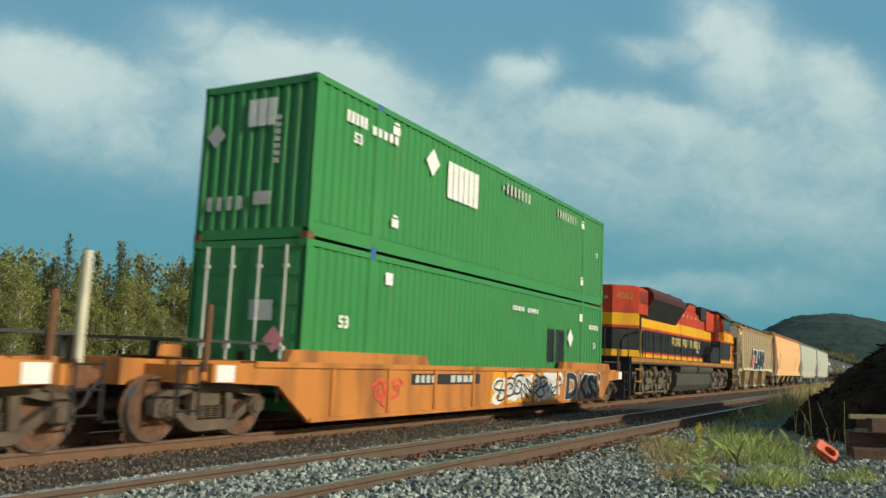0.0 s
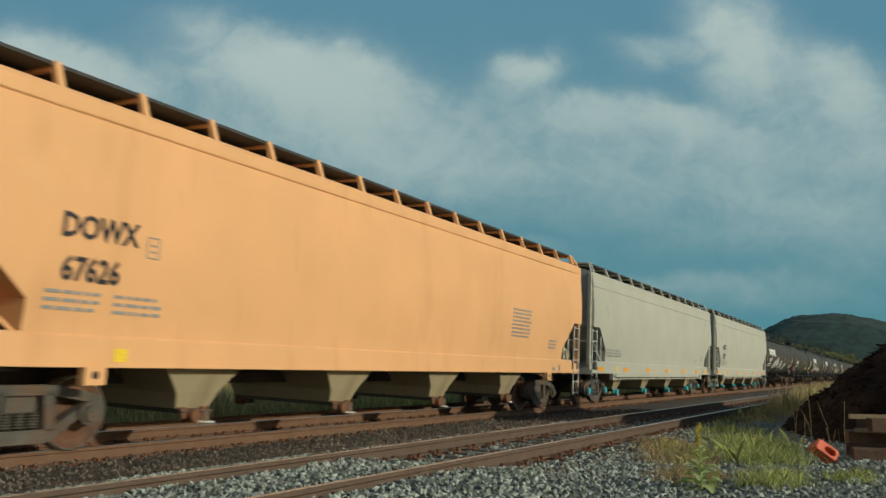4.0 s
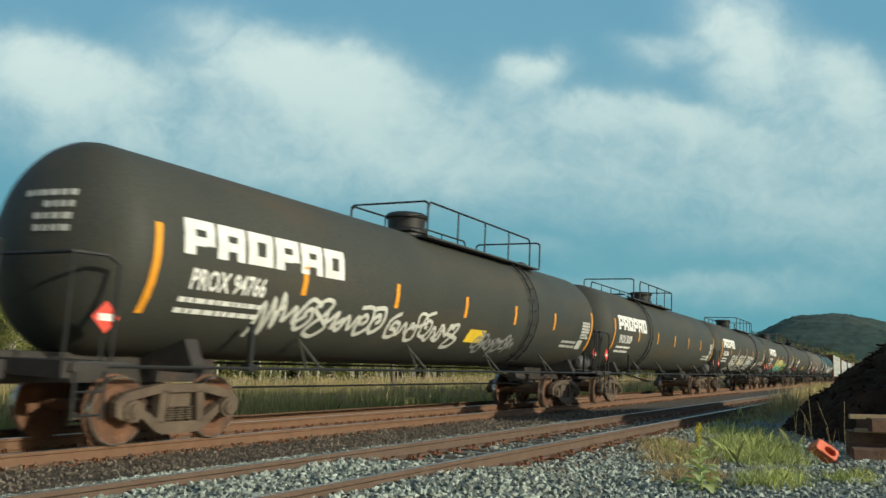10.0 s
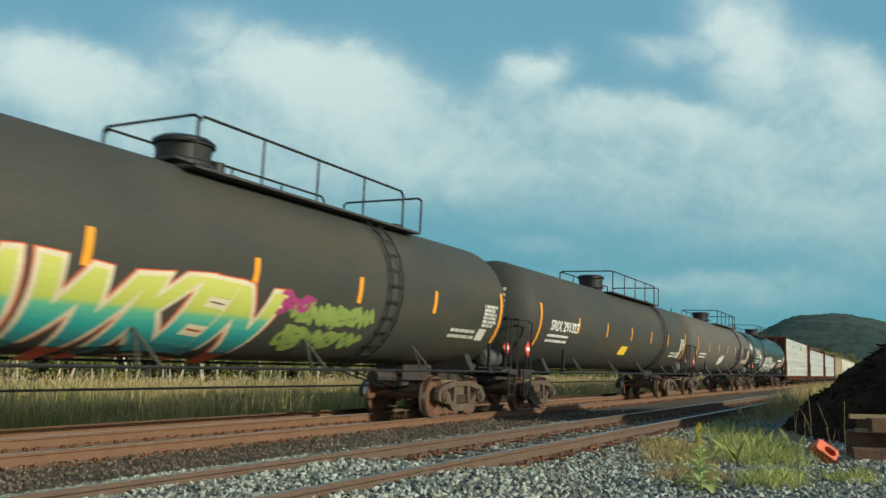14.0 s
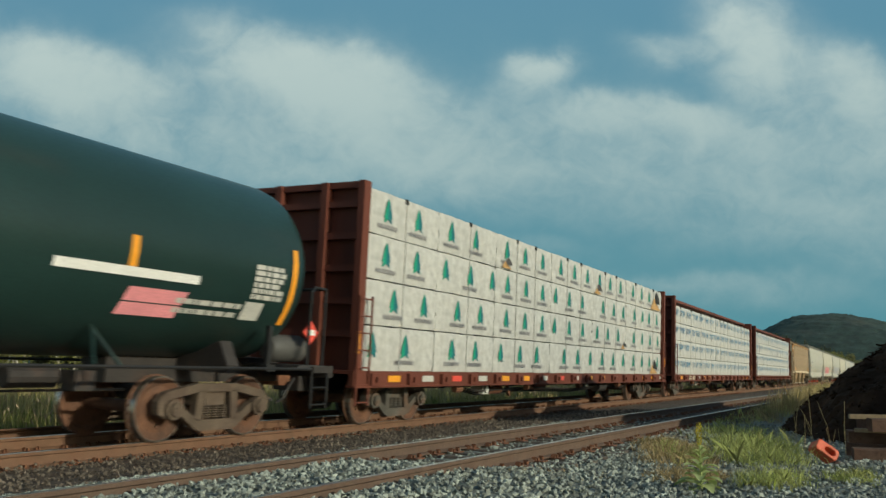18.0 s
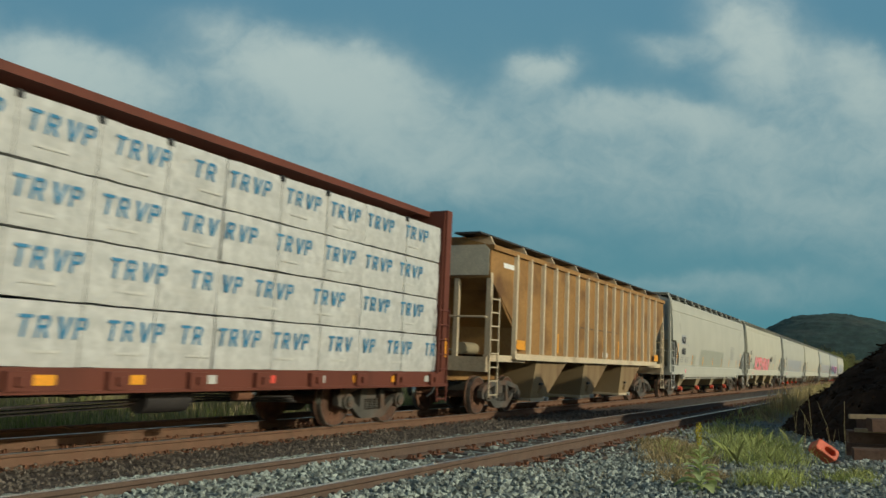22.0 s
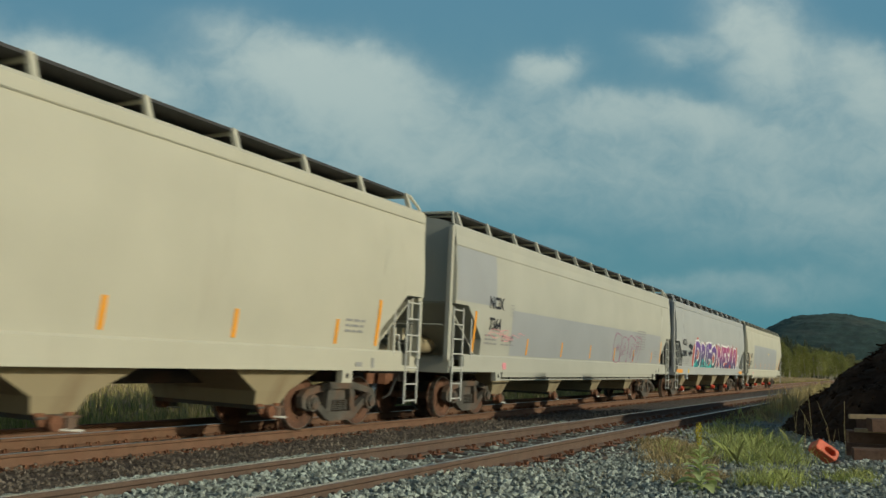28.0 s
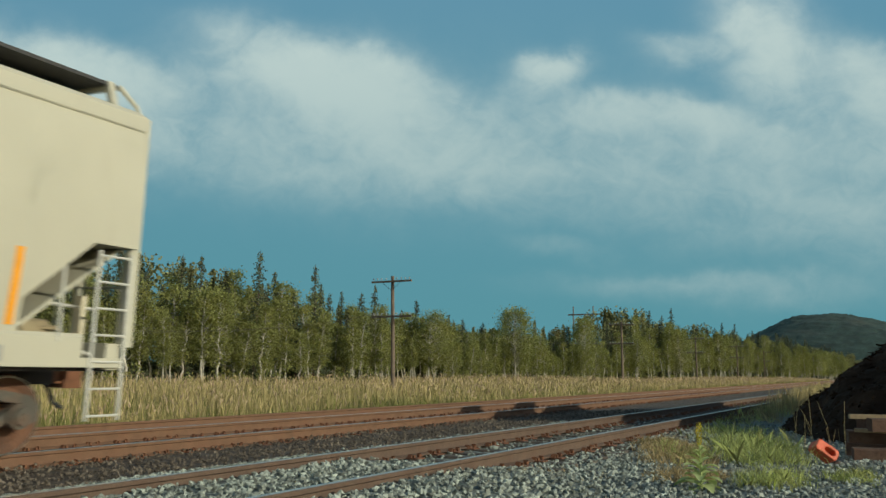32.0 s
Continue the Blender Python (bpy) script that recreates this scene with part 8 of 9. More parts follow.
    part("roof_unit", Build().box(8.2, 9.4, -0.6, 0.6, 4.6, 4.78), LOCO_FRAME, c)
    for sd in (-1, 1):
        y0, y1 = sorted((sd * 1.46, sd * 1.505))
        part("window_band", Build().box(7.85, 9.95, y0, y1, 3.54, 4.18), BLACK, c, "black window surround")
        for x0, x1 in ((7.92, 8.42), (8.50, 9.02), (9.10, 9.52), (9.60, 9.90)):
            y0, y1 = sorted((sd * 1.50, sd * 1.512))
            part("cab_window", Build().box(x0, x1, y0, y1, 3.58, 4.12), LOCO_GLASS, c, "dark cab side window")
        y0, y1 = sorted((sd * 1.506, sd * 1.54))
        part("cab_door_frame", Build().box(7.60, 7.68, y0, y1, 2.95, 4.18).box(8.9, 9.8, y0, y1, 3.46, 3.50), LOCO_RED, c)
        y0, y1 = sorted((sd * 1.29, sd * 1.306))
        part("cab_door", Build().box(7.0, 7.5, y0, y1, 3.1, 4.2), LOCO_BLACK, c)
    part("nose", Build().prism([(10.05, 1.66), (11.15, 1.66), (11.2, 2.9), (11.05, 3.24), (10.1, 3.40)], "y", -1.46, 1.46), LOCO_BLACK, c)
    part("nose_red_line", Build().box(10.06, 11.21, -1.504, 1.504, 2.86, 2.95), LOCO_RED, c)
    part("nose_yellow", Build().prism([(10.06, 2.95), (11.21, 2.95), (11.08, 3.26), (10.06, 3.42)], "y", -1.50, 1.50), LOCO_YELLOW, c)
    part("nose_top", Build().prism([(10.06, 3.42), (11.08, 3.26), (11.0, 3.36), (10.06, 3.58)], "y", -1.50, 1.50), LOCO_RED, c)
    part("vent_slot", Build().box(10.55, 10.85, -1.508, -1.501, 3.06, 3.11), BLACK_MARK, c)
    part("emblem_plate", Build().prism([(10.22, 2.06), (10.38, 1.94), (10.82, 1.94), (10.98, 2.06), (10.98, 2.66), (10.82, 2.78), (10.38, 2.78), (10.22, 2.66)], "y", -1.475, -1.462), LOCO_RED, c, "red octagonal emblem edged in yellow")
    rim = [(10.27, 2.09), (10.41, 1.99), (10.79, 1.99), (10.93, 2.09), (10.93, 2.63), (10.79, 2.73), (10.41, 2.73), (10.27, 2.63)]
    part("emblem_rim", Build().tube([(x, -1.476, z) for x, z in rim + rim[:1]], 0.022, 4), LOCO_YELLOW, c)
    part("emblem_bar", Build().box(10.40, 10.62, -1.482, -1.476, 2.52, 2.58).box(10.40, 10.48, -1.482, -1.476, 2.12, 2.58).box(10.55, 10.80, -1.482, -1.476, 2.30, 2.36).box(10.55, 10.80, -1.482, -1.476, 2.12, 2.18), LOCO_YELLOW, c)
    part("nose_stripe", Build().box(10.05, 11.22, -1.505, 1.505, 1.68, 1.84), LOCO_YELLOW, c)
    part("nose_stripe_line", Build().box(10.05, 11.22, -1.505, 1.505, 1.84, 1.91), LOCO_RED, c)
    part("pale_plate", Build().box(9.75, 9.98, -1.53, -1.512, 1.72, 1.98), PALE_MARK, c, "pale square plate")
    block_letters(c, -2.8, 2.33, 0.38, 6, LETTER_GOLD, flat_side(1.035), "lettering", "yellow blocks of lettering on the hood", 0.012, 0.80)
    block_letters(c, -0.55, 2.33, 0.38, 4, LETTER_GOLD, flat_side(1.035), pitch=0.80)
    block_letters(c, 1.05, 2.33, 0.38, 8, LETTER_GOLD, flat_side(1.035), pitch=0.80)
    block_letters(c, 2.6, 2.10, 0.16, 5, PALE_MARK, flat_side(1.035))
    mark_text("cab_number", "4062", 8.45, 3.06, 0.38, RED_MARK, c, flat_side(1.505), "red road number")
    # fuel tank, steps, pilots
    part("fuel_tank", Build().prism([(-1.35, 0.55), (-1.15, 0.28), (1.15, 0.28), (1.35, 0.55), (1.38, 1.0), (1.3, 1.12), (-1.3, 1.12), (-1.38, 1.0)], "x", -3.2, 4.7), FUEL_GREY, c, "large grey fuel tank", smooth=30)
    for sgn in (-1, 1):
        turn = Matrix.Translation((sgn * half, 0, 0)) @ pose(0, 0, 0, 0, 0, 0 if sgn > 0 else 180)
        part("pilot", lambda: Build().box(-0.35, -0.15, -1.45, 1.45, 0.25, 1.66).prism([(-0.15, 0.12), (0.1, 0.12), (-0.15, 0.7)], "y", -1.3, 1.3), LOCO_BLACK, c, "", turn, "loco_pilot")
        part("end_porch", lambda: Build().box(-1.5, -0.1, -1.45, 1.45, 1.6, 1.68), LOCO_BLACK, c, "", turn, "loco_porch")
        part("end_handrail", lambda: Build().tube([(-0.15, -1.4, 1.66), (-0.15, -1.4, 2.7), (-0.15, -0.5, 2.7), (-0.15, -0.5, 1.66)], 0.022), LOCO_BLACK, c, "", turn, "loco_end_rail")
        part("end_handrail", lambda: Build().tube([(-0.15, 1.4, 1.66), (-0.15, 1.4, 2.7), (-0.15, 0.5, 2.7), (-0.15, 0.5, 1.66)], 0.022), LOCO_BLACK, c, "", turn, "loco_end_rail_far")
        for sd in (-1, 1):
            part("steps", lambda: Build().box(-0.5, -0.46, -0.05, 0.05, 0.3, 1.66).box(0.46, 0.5, -0.05, 0.05, 0.3, 1.66).box(-0.48, 0.48, -0.16, 0.1, 0.32, 0.36).box(-0.48, 0.48, -0.16, 0.1, 0.75, 0.79).box(-0.48, 0.48, -0.16, 0.1, 1.2, 1.24), LOCO_BLACK, c, "", (sgn * (half - 0.9), sd * 1.42, 0), "loco_steps")
            part("step_edge", lambda: Build().box(-0.46, 0.46, -0.175, -0.163, 0.32, 0.37).box(-0.46, 0.46, -0.175, -0.163, 0.75, 0.80).box(-0.46, 0.46, -0.175, -0.163, 1.2, 1.25), LOCO_SILL, c, "", Matrix.Translation((sgn * (half - 0.9), sd * 1.42, 0)) @ pose(0, 0, 0, 0, 0, 0 if sd < 0 else 180), "loco_step_edge")
            part("step_rail", lambda: Build().tube([(0, 0, 0.5), (0, 0, 2.55), (0.12, 0, 2.72), (0.5, 0, 2.72)], 0.028), STEP_YELLOW, c, "", (sgn * (half - 0.9) + 0.52, sd * 1.5, 0), "loco_step_rail")
        coupler(c, sgn * (half + 0.25), sgn)
    for x, dxs in ((-6.3, (-2.1, 0, 2.1)), (8.1, (-2.1, 0, 2.1))):
        t = part("truck", six_wheel_frame, LOCO_TRUCK, c, "", (x, 0, 0), "six_frame")
        for dx in dxs:
            w = part("wheelset", lambda: wheelset_mesh(0.53), WHEEL_RUST, t, "", (dx, 0, 0.53), "wheelset0.53", smooth=35)
            WHEELS.append((w, s + x + dx, 0.53, (dx, 0, 0.53)))
            for sd in (-1, 1):
                part("wheel_tread", lambda: tread_mesh(0.53, sd), WHEEL_RIM, t, "", (dx, 0, 0.53), "tread0.53%d" % sd, smooth=35)
    return c

# ---- markings ----
def hopper_marks(words, number, extra=None, tx=1.65, tz=2.47, stripes=True, sill_orange=False, size=0.37, stripe_mat=None, gap=0.42, panel=True):
    """Black reporting marks near the left end, small print, and reflective stripes."""
    def go(c, half):
        sd = hopper_half_width
        if words:
            mark_text("reporting_mark", words, -half + tx, tz, size * 1.06, BLACK_MARK, c, sd, "black reporting mark", 0.84, 0.011)
            mark_text("car_number", number, -half + tx + 0.06, tz - gap - 0.08, size * 1.06, BLACK_MARK, c, sd, "black car number", 0.84, 0.011)
        small_print(c, -half + tx - 0.1, tz - 0.62, 0.75, 3, GREY_MARK, sd, len(number) + int(half * 7))
        small_print(c, -half + tx + 0.85, tz - 0.62, 0.75, 3, GREY_MARK, sd, len(number) + int(half * 9))
        frame_ = Build()
        x, z = -half + tx + 1.25, tz - 0.12
        for a, b_ in (((0, 0), (0.2, 0.015)), ((0, 0.26), (0.2, 0.275)), ((0, 0), (0.015, 0.27)), ((0.185, 0), (0.2, 0.27)), ((0.06, 0.08), (0.14, 0.1)), ((0.06, 0.16), (0.14, 0.18))):
            mark_bar(frame_, x + a[0], x + b_[0], z + a[1], z + b_[1], sd)
        part("notice_frame", frame_, GREY_MARK, c)
        if panel and not sill_orange:
            small_print(c, half - 5.2, 2.65, 1.2, 8, GREY_MARK, sd, 5)
        small_print(c, half - 2.6, 1.95, 0.6, 3, GREY_MARK, sd, 6)
        if stripes:
            part("reflective_stripe", mark_bar(Build(), -half + 0.98, -half + 1.08, 1.50, 2.42, sd), ORANGE_MARK, c, "orange reflective stripe")
            part("reflective_stripe", mark_bar(Build(), half - 1.62, half - 1.52, 1.50, 2.35, sd), ORANGE_MARK, c, "orange reflective stripe")
            for k in (0.21, 0.34, 0.47, 0.60, 0.72, 0.85):
                part("reflective_stripe", mark_bar(Build(), -half + 2 * half * k, -half + 2 * half * k + 0.09, 1.50, 1.92, sd), ORANGE_MARK, c, "orange reflective stripe")
        if sill_orange:
            for k in (0.05, 0.2, 0.36, 0.52, 0.68, 0.83, 0.93):
                x = -half + 2 * half * k
                part("sill_reflector", Build().box(x - 0.3, x + 0.3, -1.545, -1.536, 1.12, 1.26), ORANGE_MARK, c, "orange sill reflector")
        part("sill_plate", Build().box(half - 2.2, half - 2.0, -1.545, -1.536, 1.12, 1.2), GREY_MARK, c)
        part("sill_plate", Build().box(half - 1.7, half - 1.62, -1.545, -1.536, 1.1, 1.28), GREY_MARK, c)
        part("sill_tag", Build().box(-half + 2.7, -half + 2.9, -1.545, -1.536, 1.12, 1.28), PINK_MARK if stripes else YELLOW_MARK, c)
        v, f = text_build(words or "X", 0.3, 0.8, 0.003)
        if words:
            b = Build().add([(-half - 0.008, 0.55 - a, 3.55 + h) for a, _, h in v], f)
            part("end_mark", b, GREY_MARK, c)
        if extra:
            extra(c, half)
    return go


def patch(c, x0, x1, z0, z1, mat=None, slant=0.0):
    part("repainted_patch", mark_bar(Build(), x0, x1, z0, z1, hopper_half_width, 0.006, slant, 10), mat or PATCH_GREY, c, "grey repainted patch")


def block_piece(c, x, z, w, h, n, side, fill, edge, seed, label, glow=None, words="", slant=0.05, fat=1.0):
    """A graffiti piece: fat outlined letters or plain fat shapes, one after another."""
    rnd = random.Random(seed)
    if glow:
        back = Build()
        for i in range(n * 2 + 1):
            cx = x + w * i / (n * 2) + rnd.uniform(-.05, .05)
            r = h * rnd.uniform(0.35, 0.62)
            cz = z + h * rnd.uniform(0.4, 0.62)
            back.add(on_side([(cx + 0.6 * r * math.cos(a) * rnd.uniform(.8, 1.1), cz + r * math.sin(a) * rnd.uniform(.8, 1.1)) for a in np.linspace(0, 5.7, 11)], side, 0.008), [tuple(range(11))])
        part("graffiti_cloud", back, glow, c)
    size = h * 1.36
    raw, _ = text_build(words, size, 1.0, 0.0)
    wide = max(p[0] for p in raw)
    st = w / wide
    for thick, mat, gap in ((fat * 0.13 * h, edge, 0.014), (fat * 0.085 * h if fat > 1 else 0.065 * h, fill, 0.022)):
        v, f = text_build(words, size, st, thick)
        part("graffiti", Build().add(on_side([(x + a + slant * b_ + 0.02 * math.sin(3 * b_ / h + a), z + b_ + 0.05 * h * math.sin(a * 2.2)) for a, _, b_ in v], side, gap), f), mat, c, label)


def tank_marks(procor, number, seed, extra=None, left=True, yellow=0.0, shift=-0.22, wide=0.72):
    def go(c, half):
        sd = tank_side
        if procor:
            block_letters(c, -half + 0.75 + shift, 2.60, 0.50, 6, WHITE_MARK, sd, "lettering", "white block lettering on the shell", 0.014, 1.27)
        x0 = -half + (0.95 if procor else 1.1) + shift
        z0 = 2.14 if procor else 2.25
        if number:
            mark_text("car_number", number, x0, z0, 0.40, WHITE_MARK, c, sd, "white reporting mark and number", wide, 0.010, 0.014)
        small_print(c, x0 - 0.1, z0 - 0.12, 1.7, 2, WHITE_MARK, sd, seed, 0.07, 0.15, 0.014)
        small_print(c, half - 1.0, 2.62, 0.7, 6, PALE_MARK, sd, seed + 1, 0.07, 0.09, 0.014)
        small_print(c, half - 2.4, 2.0, 1.3, 2, PALE_MARK, sd, seed + 2, 0.07, 0.13, 0.014)
        part("notice_plate", mark_bar(Build(), half - 1.05, half - 0.65, 1.78, 2.05, sd, 0.014), PALE_MARK, c)
        # lettering on the end
        eb = Build()
        rnd = random.Random(seed)
        for i, wd in enumerate((0.75, 0.45, 0.5, 0.62)):
            y = -0.72
            while y < -0.72 + wd:
                k = rnd.uniform(0.07, 0.16)
                z = 3.22 - i * 0.16
                eb.add([dome_point(half, yy, zz) for yy, zz in ((y, z), (y, z + 0.085), (y + k, z + 0.085), (y + k, z))], [(0, 1, 2, 3)])
                y += k + 0.04
        part("end_lettering", eb, PALE_MARK, c)
        if yellow:
            part("yellow_notice", mark_bar(Build(), yellow, yellow + 0.85, 1.72, 2.02, sd, 0.016, 0.15), YELLOW_MARK, c, "yellow notice")
        if extra:
            extra(c, half)
    return go


# ---- the cars in their order ----
def empty_marks(c, half):
    part("black_notice", Build().box(half - 7.0, half - 6.2, -1.5, -1.49, 0.8, 1.0), BLACK_MARK, c)


well_car(-16.2, 7.0, "empty orange well car with a pale post at its end", empty_marks, guides=True)


def well_marks(c, half):
    w = flat_side(1.495)
    part("number_panel", mark_bar(Build(), -4.55, -0.9 - 0.55, 0.78, 1.0, w, 0.006), BLACK_MARK, c, "black panel with pale bars")
    b = Build()
    for k in range(4):
        mark_bar(b, -4.4 + k * 0.22, -4.26 + k * 0.22, 0.82, 0.97, w, 0.010)
        mark_bar(b, -2.9 + k * 0.3, -2.68 + k * 0.3, 0.82, 0.97, w, 0.010)
    part("number_bars", b, PALE_MARK, c)
    part("graffiti_cloud", mark_bar(Build(), -0.9, 3.6, 0.30, 1.05, w, 0.004, 0.2), ORANGE_MARK, c)
    scrawl(c, -0.7, 0.28, 4.6, 0.78, WHITE_MARK, w, 31, 9, 0.13, "white and black sprayed graffiti on the well side")
    scrawl(c, -0.6, 0.30, 4.4, 0.74, BLACK_MARK, w, 32, 8, 0.05, "", 0.018)
    block_piece(c, 4.2, 0.32, 3.2, 0.72, 4, w, BLACK_MARK, CHALK_MARK, 33, "grey-outlined black graffiti letters on the well side", None, "DKSS", 0.15)
    scrawl(c, -5.9, 0.35, 0.9, 0.6, RED_MARK, w, 34, 3, 0.05)
    part("white_panel", mark_bar(Build(), 2.5, 3.7, 0.85, 1.05, w, 0.006), WHITE_MARK, c)
    part("red_tag", mark_bar(Build(), 2.9, 3.7, 0.4, 0.7, w, 0.006, 0.1), RED_MARK, c)


well_car(8.0, 29.6, "orange well car with graffiti carrying two stacked containers", well_marks)


def upper_marks(c, side, hx, H):
    b = Build()
    for k in range(5):
        mark_bar(b, -hx + 0.9 + k * 0.14, -hx + 1.0 + k * 0.14, 2.28, 2.5, side, 0.014)
        mark_bar(b, -hx + 1.75 + k * 0.2, -hx + 1.88 + k * 0.2, 2.25, 2.42, side, 0.014)
    part("number_bars", b, WHITE_MARK, c)
    mark_text("length_mark", "53", -hx + 1.15, 1.95, 0.27, WHITE_MARK, c, side, "white length mark", 1.1, 0.01, 0.014)
    mark_text("length_mark", "53", hx - 0.85, 1.6, 0.22, WHITE_MARK, c, side, "", 1.0, 0.008, 0.014)
    for x, z in ((-5.6, 2.45), (-5.5, 0.6), (5.75, 2.35), (5.75, 0.55)):
        part("small_plate", mark_bar(mark_bar(Build(), x, x + 0.26, z, z + 0.17, side, 0.014), x + 0.04, x + 0.22, z + 0.2, z + 0.25, side, 0.014), WHITE_MARK, c)
    panel = Build()
    for k in range(6):
        mark_bar(panel, -3.25 + k * 0.26, -3.02 + k * 0.26, 1.62, 2.45, side, 0.014)
    part("white_panel", panel, WHITE_MARK, c, "white rectangular panel over the corrugations", kind="stuff")
    part("diamond_sign", Build().add(on_side([(-3.95, 1.95), (-3.65, 2.25), (-3.95, 2.55), (-4.25, 2.25)], side, 0.014), [(0, 1, 2, 3)]), WHITE_MARK, c, "white diamond sign")
    b = Build()
    for k in range(8):
        mark_bar(b, -0.3 + k * 0.24, -0.2 + k * 0.24, 2.33 if k else 2.4, 2.6 if k else 2.5, side, 0.014)
        mark_bar(b, 3.6 + k * 0.22, 3.68 + k * 0.22, 2.35, 2.6, side, 0.014)
    part("pale_bars", b, PALE_MARK, c)
    e = Build()
    for k in range(3):
        e.box(-hx - 0.014, -hx - 0.006, -0.16 - 0.22 * k + 0.18, 0.02 - 0.22 * k + 0.18, 2.05, 2.55)
    part("end_panel_sign", e, WHITE_MARK, c)
    d = Build().add([(-hx - 0.012, 0.95, 1.72), (-hx - 0.012, 0.72, 1.95), (-hx - 0.012, 0.95, 2.18), (-hx - 0.012, 1.18, 1.95)], [(3, 2, 1, 0)])
    part("diamond_sign", d, PALE_MARK, c)
    e = Build()
    for k in range(7):
        e.box(-hx - 0.014, -hx - 0.006, -0.55, -0.43, 1.35 + k * 0.13, 1.44 + k * 0.13)
    for k in range(4):
        e.box(-hx - 0.014, -hx - 0.006, 0.95 - k * 0.24, 1.05 - k * 0.24, 0.55, 0.8)
    e.box(-hx - 0.014, -hx - 0.006, -0.42, -0.05, 0.62, 0.86)
    part("end_bars", e, PALE_MARK, c)


def lower_marks(c, side, hx, H):
    mark_text("length_mark", "53", -hx + 1.0, 1.45, 0.30, WHITE_MARK, c, side, "white length mark", 1.1, 0.01, 0.014)
    mark_text("length_mark", "53", hx - 0.95, 1.5, 0.24, WHITE_MARK, c, side, "", 1.0, 0.008, 0.014)
    b = Build()
    for k in range(6):
        mark_bar(b, 0.55 + k * 0.13, 0.64 + k * 0.13, 2.3, 2.42, side, 0.014)
        mark_bar(b, 1.55 + k * 0.13, 1.64 + k * 0.13, 2.3, 2.42, side, 0.014)
        mark_bar(b, hx - 1.4 + k * 0.16, hx - 1.3 + k * 0.16, 2.1, 2.25, side, 0.014)
    part("number_bars", b, WHITE_MARK, c)
    b = Build()
    for k in range(7):
        mark_bar(b, 3.1 + k * 0.2, 3.22 + k * 0.2, 1.0, 1.95, side, 0.012)
    part("dark_louvre", b, BLACK_MARK, c, "dark barred panel")
    part("diamond_sign", Build().add(on_side([(4.95, 1.45), (5.2, 1.75), (4.95, 2.05), (4.7, 1.75)], side, 0.014), [(0, 1, 2, 3)]), WHITE_MARK, c, "white diamond sign")
    for x, z in ((-5.6, 2.35), (5.75, 2.3)):
        part("small_plate", mark_bar(Build(), x, x + 0.26, z, z + 0.24, side, 0.014), WHITE_MARK, c)
    d = Build().add([(-hx - 0.06, -0.75, 0.95), (-hx - 0.06, -0.98, 1.18), (-hx - 0.06, -0.75, 1.41), (-hx - 0.06, -0.52, 1.18)], [(3, 2, 1, 0)])
    part("diamond_sign", d, PINK_MARK, c, "faded pink diamond placard")
    e = Build()
    e.box(-hx - 0.03, -hx - 0.01, -0.65, -0.15, 1.5, 1.85)
    for k in range(4):
        e.box(-hx - 0.03, -hx - 0.01, 0.75 - k * 0.45, 1.05 - k * 0.45, 0.5, 0.56)
    part("door_labels", e, PALE_MARK, c)


container("green corrugated container with doors, riding in the well", 19.0, 0.345, True, lower_marks)
container("green corrugated container with a white panel, stacked on another", 19.0, 3.245, False, upper_marks)
locomotive(29.8, 52.4)


def tan_marks(c, half):
    w = flat_side(1.462)
    for x in (-5.84, -5.12):
        part("black_panel", mark_bar(Build(), x, x + 0.62, 1.62, 2.12, w, 0.006), PANEL_GREY, c, "grey repainted panel with dark lettering")
    part("black_panel", mark_bar(Build(), -4.86, -4.50, 2.12, 2.52, w, 0.006), PANEL_GREY, c)
    for words, x, z in (("CR", -5.80, 2.17), ("DX", -5.08, 2.17), ("84", -5.80, 1.70), ("95", -5.08, 1.70)):
        mark_text("reporting_mark", words, x, z, 0.48, BLACK_MARK, c, w, "", 0.82, 0.012, 0.012)
    part("graffiti_cloud", Build().add(on_side([(-4.15, 1.54), (-2.80, 1.54), (-2.78, 2.34), (-3.05, 2.24), (-3.55, 2.16), (-3.62, 1.86), (-3.95, 1.66)], flat_side(1.57), 0.006), [tuple(range(7))]), RED_SPRAY, c)
    part("graffiti_blot", Build().add(on_side([(-3.42, 1.78), (-3.16, 1.80), (-3.14, 2.02), (-3.40, 2.00)], flat_side(1.57), 0.010), [(0, 1, 2, 3)]), BAY_TAN, c)
    block_piece(c, -2.72, 1.60, 5.05, 1.12, 4, flat_side(1.57), NAVY_MARK, WHITE_MARK, 8, "dark blue and white graffiti letters over red spray", RED_SPRAY, "ZARF", -0.06, 1.4)
    for x in (-half + 1.48, half - 1.58):
        part("reflective_stripe", mark_bar(Build(), x, x + 0.1, 1.6, 2.6, flat_side(1.57), 0.006), ORANGE_MARK, c, "orange reflective stripe")
    for k in (0.33, 0.62, 0.86):
        part("reflective_stripe", mark_bar(Build(), -half + 2 * half * k, -half + 2 * half * k + 0.1, 1.55, 2.05, w, 0.006), ORANGE_MARK, c)
    part("white_plate", mark_bar(Build(), -half + 0.75, -half + 1.5, 3.62, 3.74, w, 0.006), WHITE_MARK, c)


